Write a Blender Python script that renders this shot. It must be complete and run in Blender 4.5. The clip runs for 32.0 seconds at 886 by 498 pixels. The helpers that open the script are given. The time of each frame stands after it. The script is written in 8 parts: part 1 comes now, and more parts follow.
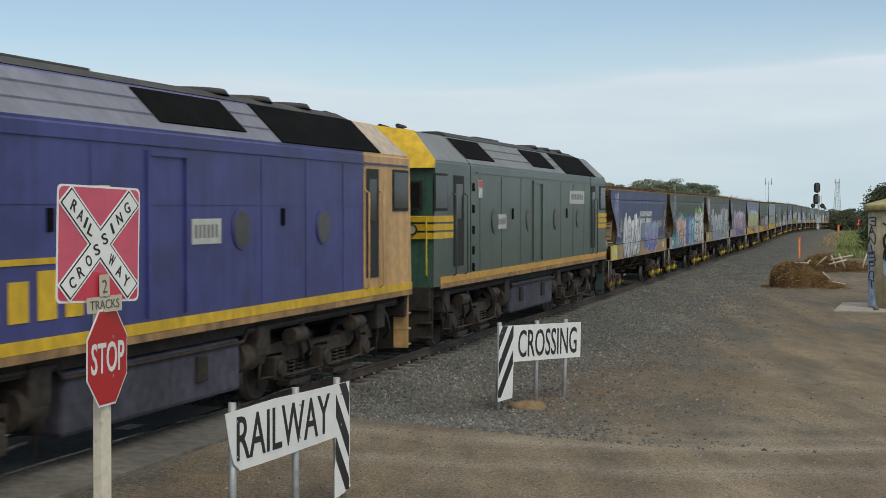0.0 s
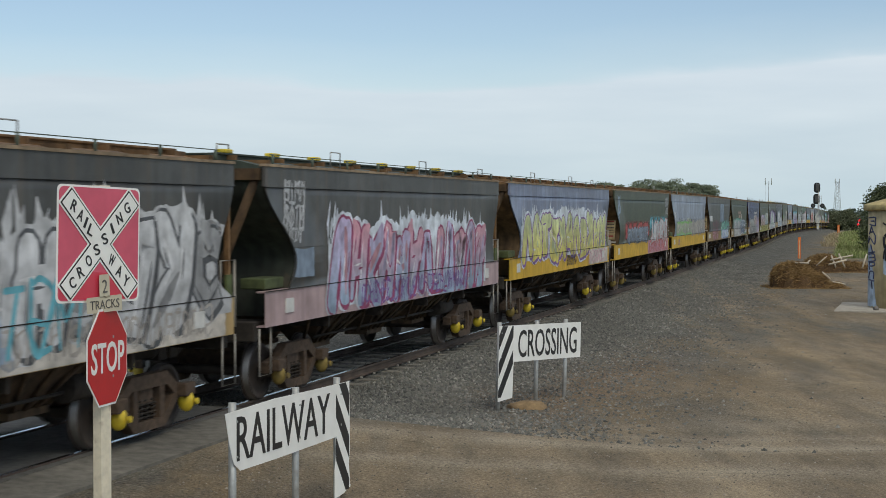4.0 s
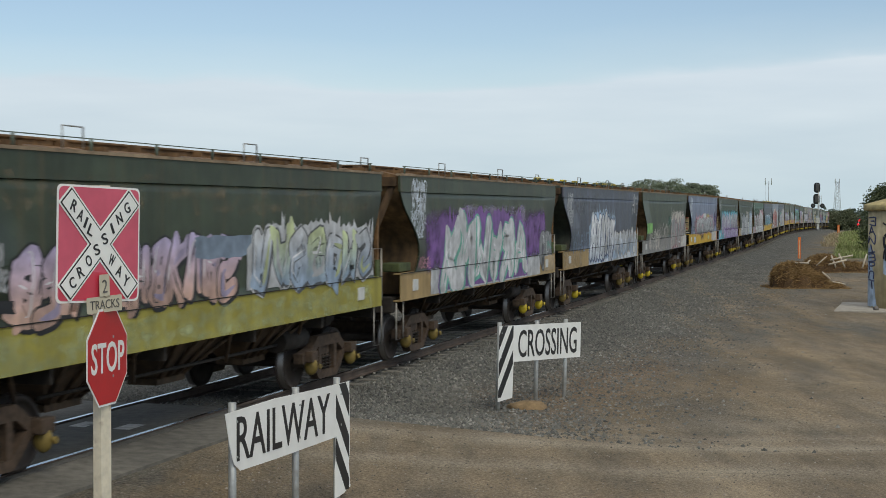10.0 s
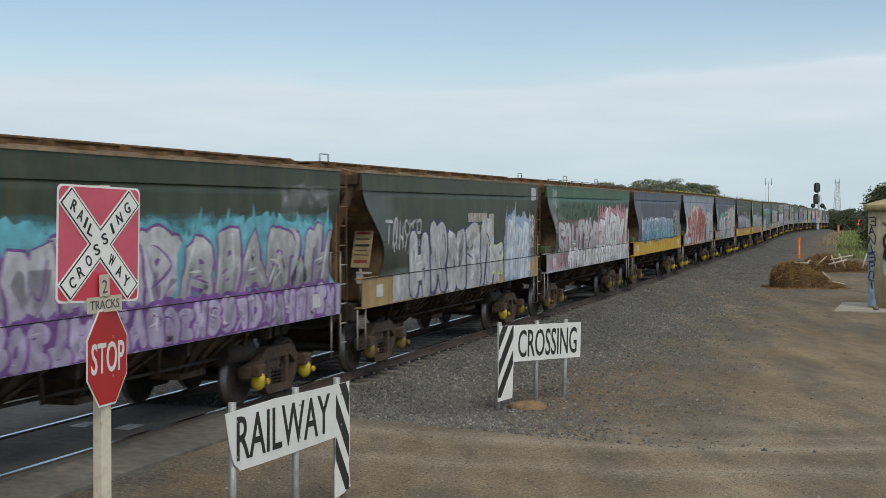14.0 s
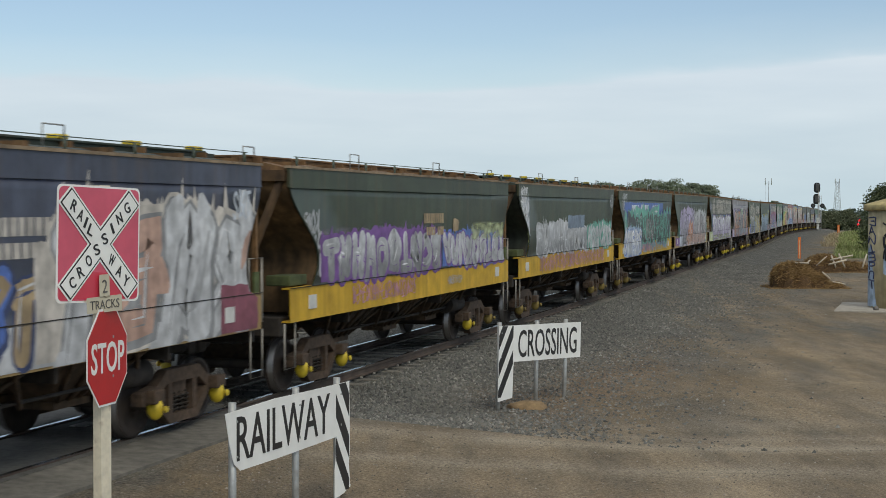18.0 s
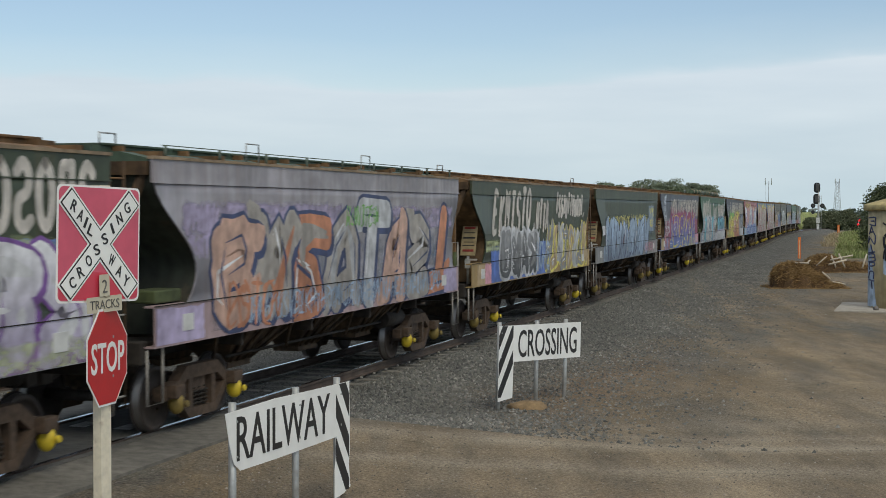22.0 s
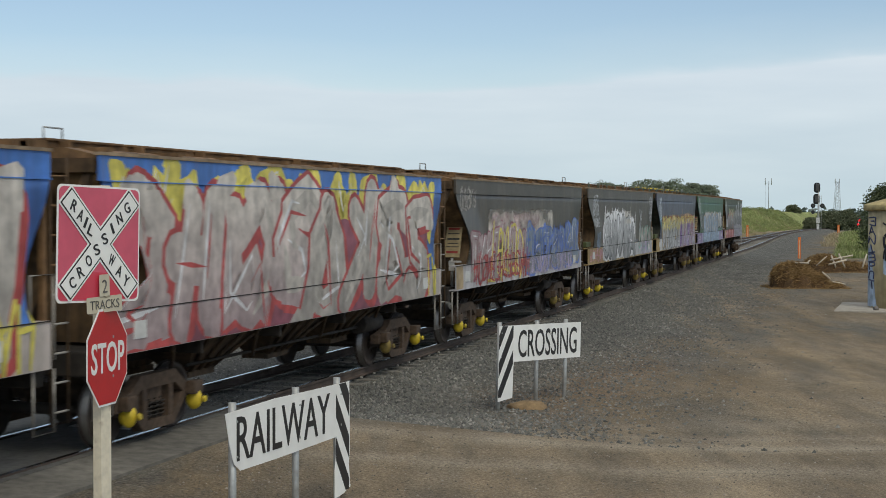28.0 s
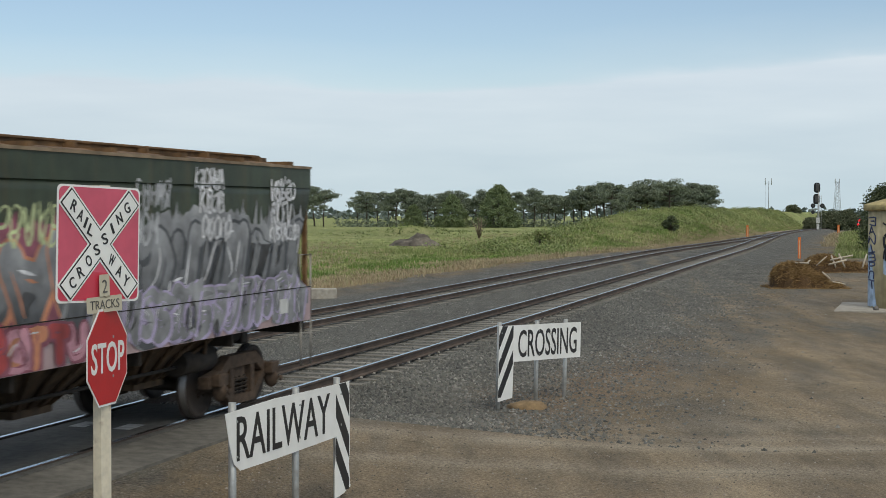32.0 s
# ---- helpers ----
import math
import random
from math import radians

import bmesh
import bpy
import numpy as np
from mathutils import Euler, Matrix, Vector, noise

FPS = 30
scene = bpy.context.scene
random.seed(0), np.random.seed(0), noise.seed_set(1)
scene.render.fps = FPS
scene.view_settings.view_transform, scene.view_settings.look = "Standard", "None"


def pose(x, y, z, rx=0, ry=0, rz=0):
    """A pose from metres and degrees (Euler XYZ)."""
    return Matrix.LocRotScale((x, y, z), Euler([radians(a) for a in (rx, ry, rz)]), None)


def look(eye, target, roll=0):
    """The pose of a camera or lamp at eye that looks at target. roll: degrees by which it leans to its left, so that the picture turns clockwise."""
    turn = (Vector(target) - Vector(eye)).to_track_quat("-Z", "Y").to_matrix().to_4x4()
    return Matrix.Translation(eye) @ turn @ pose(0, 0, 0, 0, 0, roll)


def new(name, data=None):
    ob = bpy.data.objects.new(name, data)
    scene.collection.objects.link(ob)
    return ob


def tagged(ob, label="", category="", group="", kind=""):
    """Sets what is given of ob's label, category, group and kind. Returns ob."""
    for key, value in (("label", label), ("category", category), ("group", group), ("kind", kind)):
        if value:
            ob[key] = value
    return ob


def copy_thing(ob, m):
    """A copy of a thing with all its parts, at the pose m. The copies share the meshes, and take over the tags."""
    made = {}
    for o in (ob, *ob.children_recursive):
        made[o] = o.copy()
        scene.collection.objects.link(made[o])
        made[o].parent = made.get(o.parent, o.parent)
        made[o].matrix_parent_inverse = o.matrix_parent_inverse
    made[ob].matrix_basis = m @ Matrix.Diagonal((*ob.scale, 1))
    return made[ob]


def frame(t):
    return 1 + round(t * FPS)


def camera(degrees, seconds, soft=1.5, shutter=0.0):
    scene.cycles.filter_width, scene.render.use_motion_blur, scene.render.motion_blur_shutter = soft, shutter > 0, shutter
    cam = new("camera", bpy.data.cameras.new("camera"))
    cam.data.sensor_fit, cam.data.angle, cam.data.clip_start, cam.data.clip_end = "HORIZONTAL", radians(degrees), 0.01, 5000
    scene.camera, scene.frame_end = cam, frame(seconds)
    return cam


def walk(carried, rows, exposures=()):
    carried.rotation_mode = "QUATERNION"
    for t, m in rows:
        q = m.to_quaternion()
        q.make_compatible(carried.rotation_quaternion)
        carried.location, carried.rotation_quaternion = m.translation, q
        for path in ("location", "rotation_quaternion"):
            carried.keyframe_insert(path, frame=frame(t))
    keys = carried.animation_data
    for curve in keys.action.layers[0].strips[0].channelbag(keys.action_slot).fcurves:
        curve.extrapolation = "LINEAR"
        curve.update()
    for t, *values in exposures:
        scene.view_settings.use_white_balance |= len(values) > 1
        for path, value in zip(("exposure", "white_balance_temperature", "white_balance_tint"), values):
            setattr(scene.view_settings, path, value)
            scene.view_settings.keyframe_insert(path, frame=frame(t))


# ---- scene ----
# ---------------------------------------------------------------- camera (standing still on its stand)
EYE_Z = 2.9733
cam = camera(34.78, 32.0, soft=0.75, shutter=0.13)
STAND = pose(0, 0, EYE_Z, 90 - 1.3761, 0, 0) @ pose(0, 0, 0, 0, 0, 0.074)
walk(cam, [(0.0, STAND), (32.0, STAND)])

# ---------------------------------------------------------------- world, sun, exposure
SUN_EL, SUN_AZ = radians(50), radians(155)


def make_world():
    w = bpy.data.worlds.new("sky")
    scene.world = w
    w.use_nodes = True
    nt = w.node_tree
    n, l = nt.nodes, nt.links
    n.clear()
    out = n.new("ShaderNodeOutputWorld")
    bg = n.new("ShaderNodeBackground")
    sky = n.new("ShaderNodeTexSky")
    sky.sky_type, sky.sun_disc = "NISHITA", False
    sky.sun_elevation, sky.sun_rotation = SUN_EL, SUN_AZ
    sky.air_density, sky.dust_density, sky.ozone_density = 1.0, 0.6, 1.6
    dim = n.new("ShaderNodeMix")
    dim.data_type, dim.blend_type = "RGBA", "MULTIPLY"
    dim.inputs["Factor"].default_value = 1.0
    dim.inputs["B"].default_value = (SKY_GAIN, SKY_GAIN, SKY_GAIN, 1)
    l.new(sky.outputs["Color"], dim.inputs["A"])
    co = n.new("ShaderNodeTexCoord")
    sep = n.new("ShaderNodeSeparateXYZ")
    l.new(co.outputs["Generated"], sep.inputs[0])
    # soft bank of stratus lying along the horizon, with a ragged upper edge and thin veils above it
    mp = n.new("ShaderNodeMapping")
    mp.inputs["Scale"].default_value = (1, 1, 4)
    l.new(co.outputs["Generated"], mp.inputs[0])
    big = n.new("ShaderNodeTexNoise")
    big.inputs["Scale"].default_value, big.inputs["Detail"].default_value = 3.4, 9
    l.new(mp.outputs[0], big.inputs["Vector"])
    edge = n.new("ShaderNodeMath")
    edge.operation = "MULTIPLY_ADD"
    l.new(big.outputs["Fac"], edge.inputs[0])
    edge.inputs[1].default_value = 0.085
    tilt = n.new("ShaderNodeMath")
    tilt.operation = "MULTIPLY_ADD"
    l.new(sep.outputs["X"], tilt.inputs[0])
    tilt.inputs[1].default_value = -0.028
    l.new(sep.outputs["Z"], tilt.inputs[2])
    l.new(tilt.outputs[0], edge.inputs[2])
    ramp = n.new("ShaderNodeValToRGB")
    l.new(edge.outputs[0], ramp.inputs[0])
    e = ramp.color_ramp.elements
    e[0].position, e[0].color = 0.133, (1, 1, 1, 1)
    e[1].position, e[1].color = 0.50, (0.72, 0.72, 0.72, 1)
    for at, v in ((0.1365, 0.62), (0.142, 0.30), (0.176, 0.03), (0.27, 0.05)):
        k = e.new(at)
        k.color = (v, v, v, 1)
    tone = n.new("ShaderNodeValToRGB")
    l.new(sep.outputs["Z"], tone.inputs[0])
    e = tone.color_ramp.elements
    e[0].position, e[0].color = 0.0, (0.565, 0.68, 0.725, 1)
    e[1].position, e[1].color = 0.1, (0.66, 0.75, 0.82, 1)
    k = e.new(0.5)
    k.color = (0.80, 0.81, 0.80, 1)
    mix = n.new("ShaderNodeMix")
    mix.data_type = "RGBA"
    l.new(ramp.outputs["Color"], mix.inputs["Factor"])
    l.new(dim.outputs["Result"], mix.inputs["A"])
    # faint billows within the bank
    mp2 = n.new("ShaderNodeMapping")
    mp2.inputs["Scale"].default_value = (1, 1, 7)
    l.new(co.outputs["Generated"], mp2.inputs[0])
    soft = n.new("ShaderNodeTexNoise")
    soft.inputs["Scale"].default_value, soft.inputs["Detail"].default_value = 6.0, 7
    l.new(mp2.outputs[0], soft.inputs["Vector"])
    bill = n.new("ShaderNodeValToRGB")
    l.new(soft.outputs["Fac"], bill.inputs[0])
    e = bill.color_ramp.elements
    e[0].position, e[0].color, e[1].position, e[1].color = 0.3, (0.93, 0.95, 0.965, 1), 0.7, (1.05, 1.04, 1.03, 1)
    puff = n.new("ShaderNodeMix")
    puff.data_type, puff.blend_type = "RGBA", "MULTIPLY"
    puff.inputs["Factor"].default_value = 1.0
    l.new(tone.outputs["Color"], puff.inputs["A"])
    l.new(bill.outputs["Color"], puff.inputs["B"])
    l.new(puff.outputs["Result"], mix.inputs["B"])
    l.new(mix.outputs["Result"], bg.inputs["Color"])
    bg.inputs["Strength"].default_value = 1.0
    l.new(bg.outputs[0], out.inputs[0])


SKY_GAIN = 0.112
make_world()
sun = new("sun", bpy.data.lights.new("sun", "SUN"))
sun.data.energy, sun.data.angle, sun.data.color = 1.3, radians(35), (0.97, 0.905, 0.73)
sun.matrix_world = look((0, 0, 0), (-math.sin(SUN_AZ) * math.cos(SUN_EL), -math.cos(SUN_AZ) * math.cos(SUN_EL), -math.sin(SUN_EL)))
scene.view_settings.exposure = 0.0

# ---------------------------------------------------------------- materials
MATS = {}


def surface(name, col, rough=0.6, metal=0.0, var=0.25, grain=6.0, blotch=0.7, stain=None, stain_at=0.62, streak=0.0, bump=0.15, bump_scale=60.0, per_piece=0.0, emit=0.0, runs=None, spec=0.5):
    """Paint, metal, stone or wood: base colour with grain and blotches, stains of a second colour, run-down streaks and fine relief."""
    if name in MATS:
        return MATS[name]
    m = bpy.data.materials.new(name)
    MATS[name] = m
    m.use_nodes = True
    nt = m.node_tree
    n, l = nt.nodes, nt.links
    b = n["Principled BSDF"]
    b.inputs["Roughness"].default_value, b.inputs["Metallic"].default_value = rough, metal
    b.inputs["Specular IOR Level"].default_value = spec
    co = n.new("ShaderNodeTexCoord")

    def tex(scale, detail, stretch=None):
        t = n.new("ShaderNodeTexNoise")
        t.inputs["Scale"].default_value, t.inputs["Detail"].default_value = scale, detail
        src = co.outputs["Object"]
        if stretch:
            mp = n.new("ShaderNodeMapping")
            mp.inputs["Scale"].default_value = stretch
            l.new(src, mp.inputs[0])
            src = mp.outputs[0]
        l.new(src, t.inputs["Vector"])
        return t.outputs["Fac"]

    def ramp(fac, a, bb, ca, cb):
        r = n.new("ShaderNodeValToRGB")
        l.new(fac, r.inputs[0])
        e = r.color_ramp.elements
        e[0].position, e[0].color, e[1].position, e[1].color = a, ca, bb, cb
        return r.outputs["Color"]

    def mixed(fac, a, bb, kind="MIX"):
        x = n.new("ShaderNodeMix")
        x.data_type, x.blend_type = "RGBA", kind
        for s, v in (("Factor", fac), ("A", a), ("B", bb)):
            if isinstance(v, (float, int, tuple)):
                x.inputs[s].default_value = v
            else:
                l.new(v, x.inputs[s])
        return x.outputs["Result"]

    lo, hi = 1 - var, 1 + var
    c = mixed(1.0, (*col, 1), ramp(tex(grain, 6), 0.3, 0.7, (lo, lo, lo, 1), (hi, hi, hi, 1)), "MULTIPLY")
    lo, hi = 1 - var * 0.8, 1 + var * 0.6
    c = mixed(1.0, c, ramp(tex(blotch, 4), 0.35, 0.65, (lo, lo, lo, 1), (hi, hi, hi, 1)), "MULTIPLY")
    if streak:
        lo = 1 - streak
        c = mixed(1.0, c, ramp(tex(3.0, 5, (2.2, 2.2, 0.12)), 0.35, 0.62, (lo, lo, lo * 0.97, 1), (1.08, 1.08, 1.08, 1)), "MULTIPLY")
    if runs:
        c = mixed(ramp(tex(2.0, 6, (2.6, 2.6, 0.10)), 0.52, 0.70, (0, 0, 0, 1), (0.85, 0.85, 0.85, 1)), c, (*runs, 1))
    if stain:
        f = ramp(tex(grain * 0.35, 8), stain_at, stain_at + 0.13, (0, 0, 0, 1), (0.85, 0.85, 0.85, 1))
        c = mixed(f, c, (*stain, 1))
    if per_piece:
        oi = n.new("ShaderNodeObjectInfo")
        lo, hi = 1 - per_piece, 1 + per_piece
        c = mixed(1.0, c, ramp(oi.outputs["Random"], 0, 1, (lo, lo, lo, 1), (hi, hi, hi, 1)), "MULTIPLY")
    l.new(c, b.inputs["Base Color"])
    if bump:
        bp = n.new("ShaderNodeBump")
        bp.inputs["Strength"].default_value, bp.inputs["Distance"].default_value = bump, 0.02
        l.new(tex(bump_scale, 5), bp.inputs["Height"])
        l.new(bp.outputs[0], b.inputs["Normal"])
    if emit:
        b.inputs["Emission Color"].default_value = (*col, 1)
        b.inputs["Emission Strength"].default_value = emit
    return m


def islands(name, cols, rough=0.9, var=0.3):
    """Loose stuff in one mesh: every island takes a tone of its own between the colours given."""
    if name in MATS:
        return MATS[name]
    m = bpy.data.materials.new(name)
    MATS[name] = m
    m.use_nodes = True
    n, l = m.node_tree.nodes, m.node_tree.links
    b = n["Principled BSDF"]
    b.inputs["Roughness"].default_value = rough
    g = n.new("ShaderNodeNewGeometry")
    r = n.new("ShaderNodeValToRGB")
    l.new(g.outputs["Random Per Island"], r.inputs[0])
    e = r.color_ramp.elements
    while len(e) < len(cols):
        e.new(0.5)
    for i, c in enumerate(cols):
        e[i].position, e[i].color = i / (len(cols) - 1), (*c, 1)
    co = n.new("ShaderNodeTexCoord")
    t = n.new("ShaderNodeTexNoise")
    t.inputs["Scale"].default_value = 0.35
    l.new(co.outputs["Object"], t.inputs["Vector"])
    r2 = n.new("ShaderNodeValToRGB")
    l.new(t.outputs["Fac"], r2.inputs[0])
    e = r2.color_ramp.elements
    e[0].position, e[0].color, e[1].position, e[1].color = 0.3, (1 - var,) * 3 + (1,), 0.7, (1 + var,) * 3 + (1,)
    x = n.new("ShaderNodeMix")
    x.data_type, x.blend_type = "RGBA", "MULTIPLY"
    x.inputs["Factor"].default_value = 1
    l.new(r.outputs[0], x.inputs["A"])
    l.new(r2.outputs[0], x.inputs["B"])
    l.new(x.outputs["Result"], b.inputs["Base Color"])
    return m


def ground_material():
    """Gravel yard, ballast, dirt tracks and grass, laid out by the weights stored on the sheet."""
    m = bpy.data.materials.new("ground_cover")
    m.use_nodes = True
    nt = m.node_tree
    n, l = nt.nodes, nt.links
    b = n["Principled BSDF"]
    b.inputs["Roughness"].default_value = 0.95
    b.inputs["Specular IOR Level"].default_value = 0.2
    co = n.new("ShaderNodeTexCoord")

    def noise_tex(scale, detail=6, stretch=None, rough=0.6):
        t = n.new("ShaderNodeTexNoise")
        t.inputs["Scale"].default_value, t.inputs["Detail"].default_value, t.inputs["Roughness"].default_value = scale, detail, rough
        src = co.outputs["Object"]
        if stretch:
            mp = n.new("ShaderNodeMapping")
            mp.inputs["Scale"].default_value = stretch
            l.new(src, mp.inputs[0])
            src = mp.outputs[0]
        l.new(src, t.inputs["Vector"])
        return t.outputs["Fac"]

    def ramp(fac, stops):
        r = n.new("ShaderNodeValToRGB")
        l.new(fac, r.inputs[0])
        e = r.color_ramp.elements
        while len(e) < len(stops):
            e.new(0.5)
        for i, (p, c) in enumerate(stops):
            e[i].position, e[i].color = p, (*c, 1) if isinstance(c, tuple) else (c, c, c, 1)
        return r.outputs["Color"]

    def mix(f, a, bb, kind="MIX"):
        x = n.new("ShaderNodeMix")
        x.data_type, x.blend_type = "RGBA", kind
        for s, v in (("Factor", f), ("A", a), ("B", bb)):
            if isinstance(v, (float, int, tuple)):
                x.inputs[s].default_value = v
            else:
                l.new(v, x.inputs[s])
        return x.outputs["Result"]

    def weight(name):
        a = n.new("ShaderNodeAttribute")
        a.attribute_name = name
        return a.outputs["Fac"]

    # gravel: stones by cells, in greys with brown fines between
    vo = n.new("ShaderNodeTexVoronoi")
    vo.inputs["Scale"].default_value = 34
    l.new(co.outputs["Object"], vo.inputs["Vector"])
    stone = ramp(vo.outputs["Color"], [(0.0, (0.060, 0.061, 0.057)), (0.5, (0.138, 0.136, 0.122)), (0.85, (0.235, 0.228, 0.202)), (1.0, (0.45, 0.43, 0.38))])
    fine = ramp(noise_tex(9), [(0.3, (0.096, 0.086, 0.070)), (0.7, (0.185, 0.163, 0.130))])
    gravel = mix(0.5, stone, fine)
    gravel = mix(ramp(noise_tex(0.42, 10, (1.3, 0.4, 1), 0.68), [(0.42, 0.0), (0.62, 0.85)]), gravel, ramp(noise_tex(3.5, 8), [(0.3, (0.150, 0.108, 0.060)), (0.7, (0.270, 0.202, 0.122))]))
    ballast = mix(0.62, ramp(noise_tex(4), [(0.3, (0.062, 0.063, 0.058)), (0.7, (0.125, 0.123, 0.112))]), stone)
    dirt = ramp(noise_tex(0.9, 10, (1.2, 0.22, 1), 0.7), [(0.28, (0.195, 0.145, 0.090)), (0.5, (0.295, 0.228, 0.148)), (0.72, (0.39, 0.315, 0.215))])
    dirt = mix(ramp(noise_tex(1.7, 9, (1, 0.25, 1)), [(0.4, 0.15), (0.62, 0.6)]), dirt, fine)
    rust = ramp(noise_tex(2.4, 8), [(0.3, (0.165, 0.112, 0.068)), (0.7, (0.27, 0.19, 0.118))])
    grass = ramp(noise_tex(0.35, 9, (1, 0.35, 1)), [(0.25, (0.175, 0.225, 0.070)), (0.5, (0.255, 0.285, 0.105)), (0.75, (0.34, 0.335, 0.155))])
    grass = mix(1.0, grass, ramp(noise_tex(0.022, 6), [(0.35, 0.80), (0.65, 1.15)]), "MULTIPLY")
    grass = mix(weight("straw"), grass, ramp(noise_tex(1.3, 8), [(0.3, (0.26, 0.205, 0.120)), (0.7, (0.40, 0.325, 0.210))]))
    c = mix(weight("ballast"), gravel, ballast)
    c = mix(weight("rust"), c, rust)
    c = mix(weight("dirt"), c, dirt)
    c = mix(weight("grass"), c, grass)
    # two pairs of dusty wheel tracks along the yard road
    sep = n.new("ShaderNodeSeparateXYZ")
    l.new(co.outputs["Object"], sep.inputs[0])
    wob = n.new("ShaderNodeMath")
    wob.operation = "MULTIPLY_ADD"
    l.new(noise_tex(0.25, 3), wob.inputs[0])
    wob.inputs[1].default_value = 1.6
    l.new(sep.outputs["Y"], wob.inputs[2])
    band = n.new("ShaderNodeMapRange")
    l.new(wob.outputs[0], band.inputs["Value"])
    band.inputs["From Min"].default_value, band.inputs["From Max"].default_value = 17.0, 25.0
    ruts = ramp(band.outputs["Result"], [(0.0, 0.0), (0.15, 0.0), (0.235, 0.5), (0.31, 0.0), (0.39, 0.0), (0.475, 0.65), (0.56, 0.1), (0.61, 0.4), (0.68, 0.0), (0.72, 0.0), (0.80, 0.35), (0.90, 0.0)])
    worn = n.new("ShaderNodeMath")
    worn.operation = "MULTIPLY"
    l.new(ruts, worn.inputs[0])
    l.new(weight("dirt"), worn.inputs[1])
    c = mix(worn.outputs[0], c, ramp(noise_tex(6, 8, (0.15, 1, 1)), [(0.3, (0.33, 0.285, 0.215)), (0.7, (0.46, 0.40, 0.31))]))
    # a pair of pale curving tyre tracks leading up the yard
    lane = n.new("ShaderNodeMath")
    lane.operation = "MULTIPLY_ADD"
    l.new(sep.outputs["Y"], lane.inputs[0])
    lane.inputs[1].default_value = -0.075
    l.new(sep.outputs["X"], lane.inputs[2])
    sway = n.new("ShaderNodeMath")
    sway.operation = "MULTIPLY_ADD"
    l.new(noise_tex(0.12, 4), sway.inputs[0])
    sway.inputs[1].default_value = 3.0
    l.new(lane.outputs[0], sway.inputs[2])
    strip = n.new("ShaderNodeMapRange")
    l.new(sway.outputs[0], strip.inputs["Value"])
    strip.inputs["From Min"].default_value, strip.inputs["From Max"].default_value = 3.5, 13.5
    tyres = ramp(strip.outputs["Result"], [(0.0, 0.0), (0.20, 0.0), (0.24, 0.6), (0.29, 0.0), (0.38, 0.0), (0.43, 0.8), (0.49, 0.05), (0.60, 0.0), (0.64, 0.6), (0.70, 0.0)])
    reach = n.new("ShaderNodeMapRange")
    l.new(sep.outputs["Y"], reach.inputs["Value"])
    reach.inputs["From Min"].default_value, reach.inputs["From Max"].default_value = 22.0, 28.0
    fade = n.new("ShaderNodeMath")
    fade.operation = "MULTIPLY"
    l.new(tyres, fade.inputs[0])
    l.new(reach.outputs["Result"], fade.inputs[1])
    broken = n.new("ShaderNodeMath")
    broken.operation = "MULTIPLY"
    l.new(fade.outputs[0], broken.inputs[0])
    l.new(ramp(noise_tex(0.8, 8), [(0.35, 0.1), (0.6, 1.0)]), broken.inputs[1])
    grown = n.new("ShaderNodeMath")
    grown.operation = "SUBTRACT"
    grown.use_clamp = True
    l.new(broken.outputs[0], grown.inputs[0])
    l.new(weight("grass"), grown.inputs[1])
    c = mix(grown.outputs[0], c, ramp(noise_tex(5, 8), [(0.3, (0.27, 0.205, 0.125)), (0.7, (0.37, 0.29, 0.19))]))
    speck = ramp(noise_tex(28, 8, None, 0.75), [(0.32, 0.42), (0.5, 1.0), (0.68, 1.65)])
    c = mix(1.0, c, speck, "MULTIPLY")
    c = mix(1.0, c, ramp(noise_tex(0.9, 9, (1, 0.3, 1), 0.7), [(0.33, 0.74), (0.5, 0.98), (0.67, 1.2)]), "MULTIPLY")
    pale = ramp(noise_tex(45, 3), [(0.66, 1.0), (0.74, 1.7)])
    c = mix(1.0, c, pale, "MULTIPLY")
    l.new(c, b.inputs["Base Color"])
    bp = n.new("ShaderNodeBump")
    bp.inputs["Strength"].default_value, bp.inputs["Distance"].default_value = 0.8, 0.04
    h = n.new("ShaderNodeMath")
    h.operation = "ADD"
    l.new(vo.outputs["Distance"], h.inputs[0])
    l.new(noise_tex(14, 8), h.inputs[1])
    l.new(h.outputs[0], bp.inputs["Height"])
    l.new(bp.outputs[0], b.inputs["Normal"])
    return m


RUST = surface("rusty_brown_steel", (0.165, 0.092, 0.040), 0.85, var=0.35, grain=7, stain=(0.045, 0.028, 0.018), streak=0.35)
UNDER = surface("grimy_underframe", (0.026, 0.021, 0.017), 0.9, var=0.4, grain=9, stain=(0.060, 0.040, 0.026))
SLOPE = surface("brown_hopper_slope", (0.070, 0.044, 0.024), 0.85, var=0.45, grain=6, stain=(0.022, 0.017, 0.014), streak=0.4)
BOGIE = surface("brown_cast_steel", (0.070, 0.046, 0.030), 0.85, var=0.4, grain=12, stain=(0.03, 0.022, 0.018))
WHEEL = surface("dark_wheel_steel", (0.040, 0.030, 0.024), 0.75, var=0.3)
ENDBROWN = surface("brown_end_frame", (0.066, 0.038, 0.017), 0.85, var=0.4, grain=6, stain=(0.04, 0.026, 0.016), streak=0.3)
TREAD = surface("polished_tread", (0.22, 0.21, 0.20), 0.5, metal=1.0, var=0.15, bump=0.05)
CAPS = surface("yellow_axle_caps", (0.60, 0.45, 0.03), 0.5, var=0.3, stain=(0.12, 0.08, 0.03), stain_at=0.56)
RAILSIDE = surface("rusty_rail_side", (0.088, 0.064, 0.050), 0.85, var=0.3, grain=3)
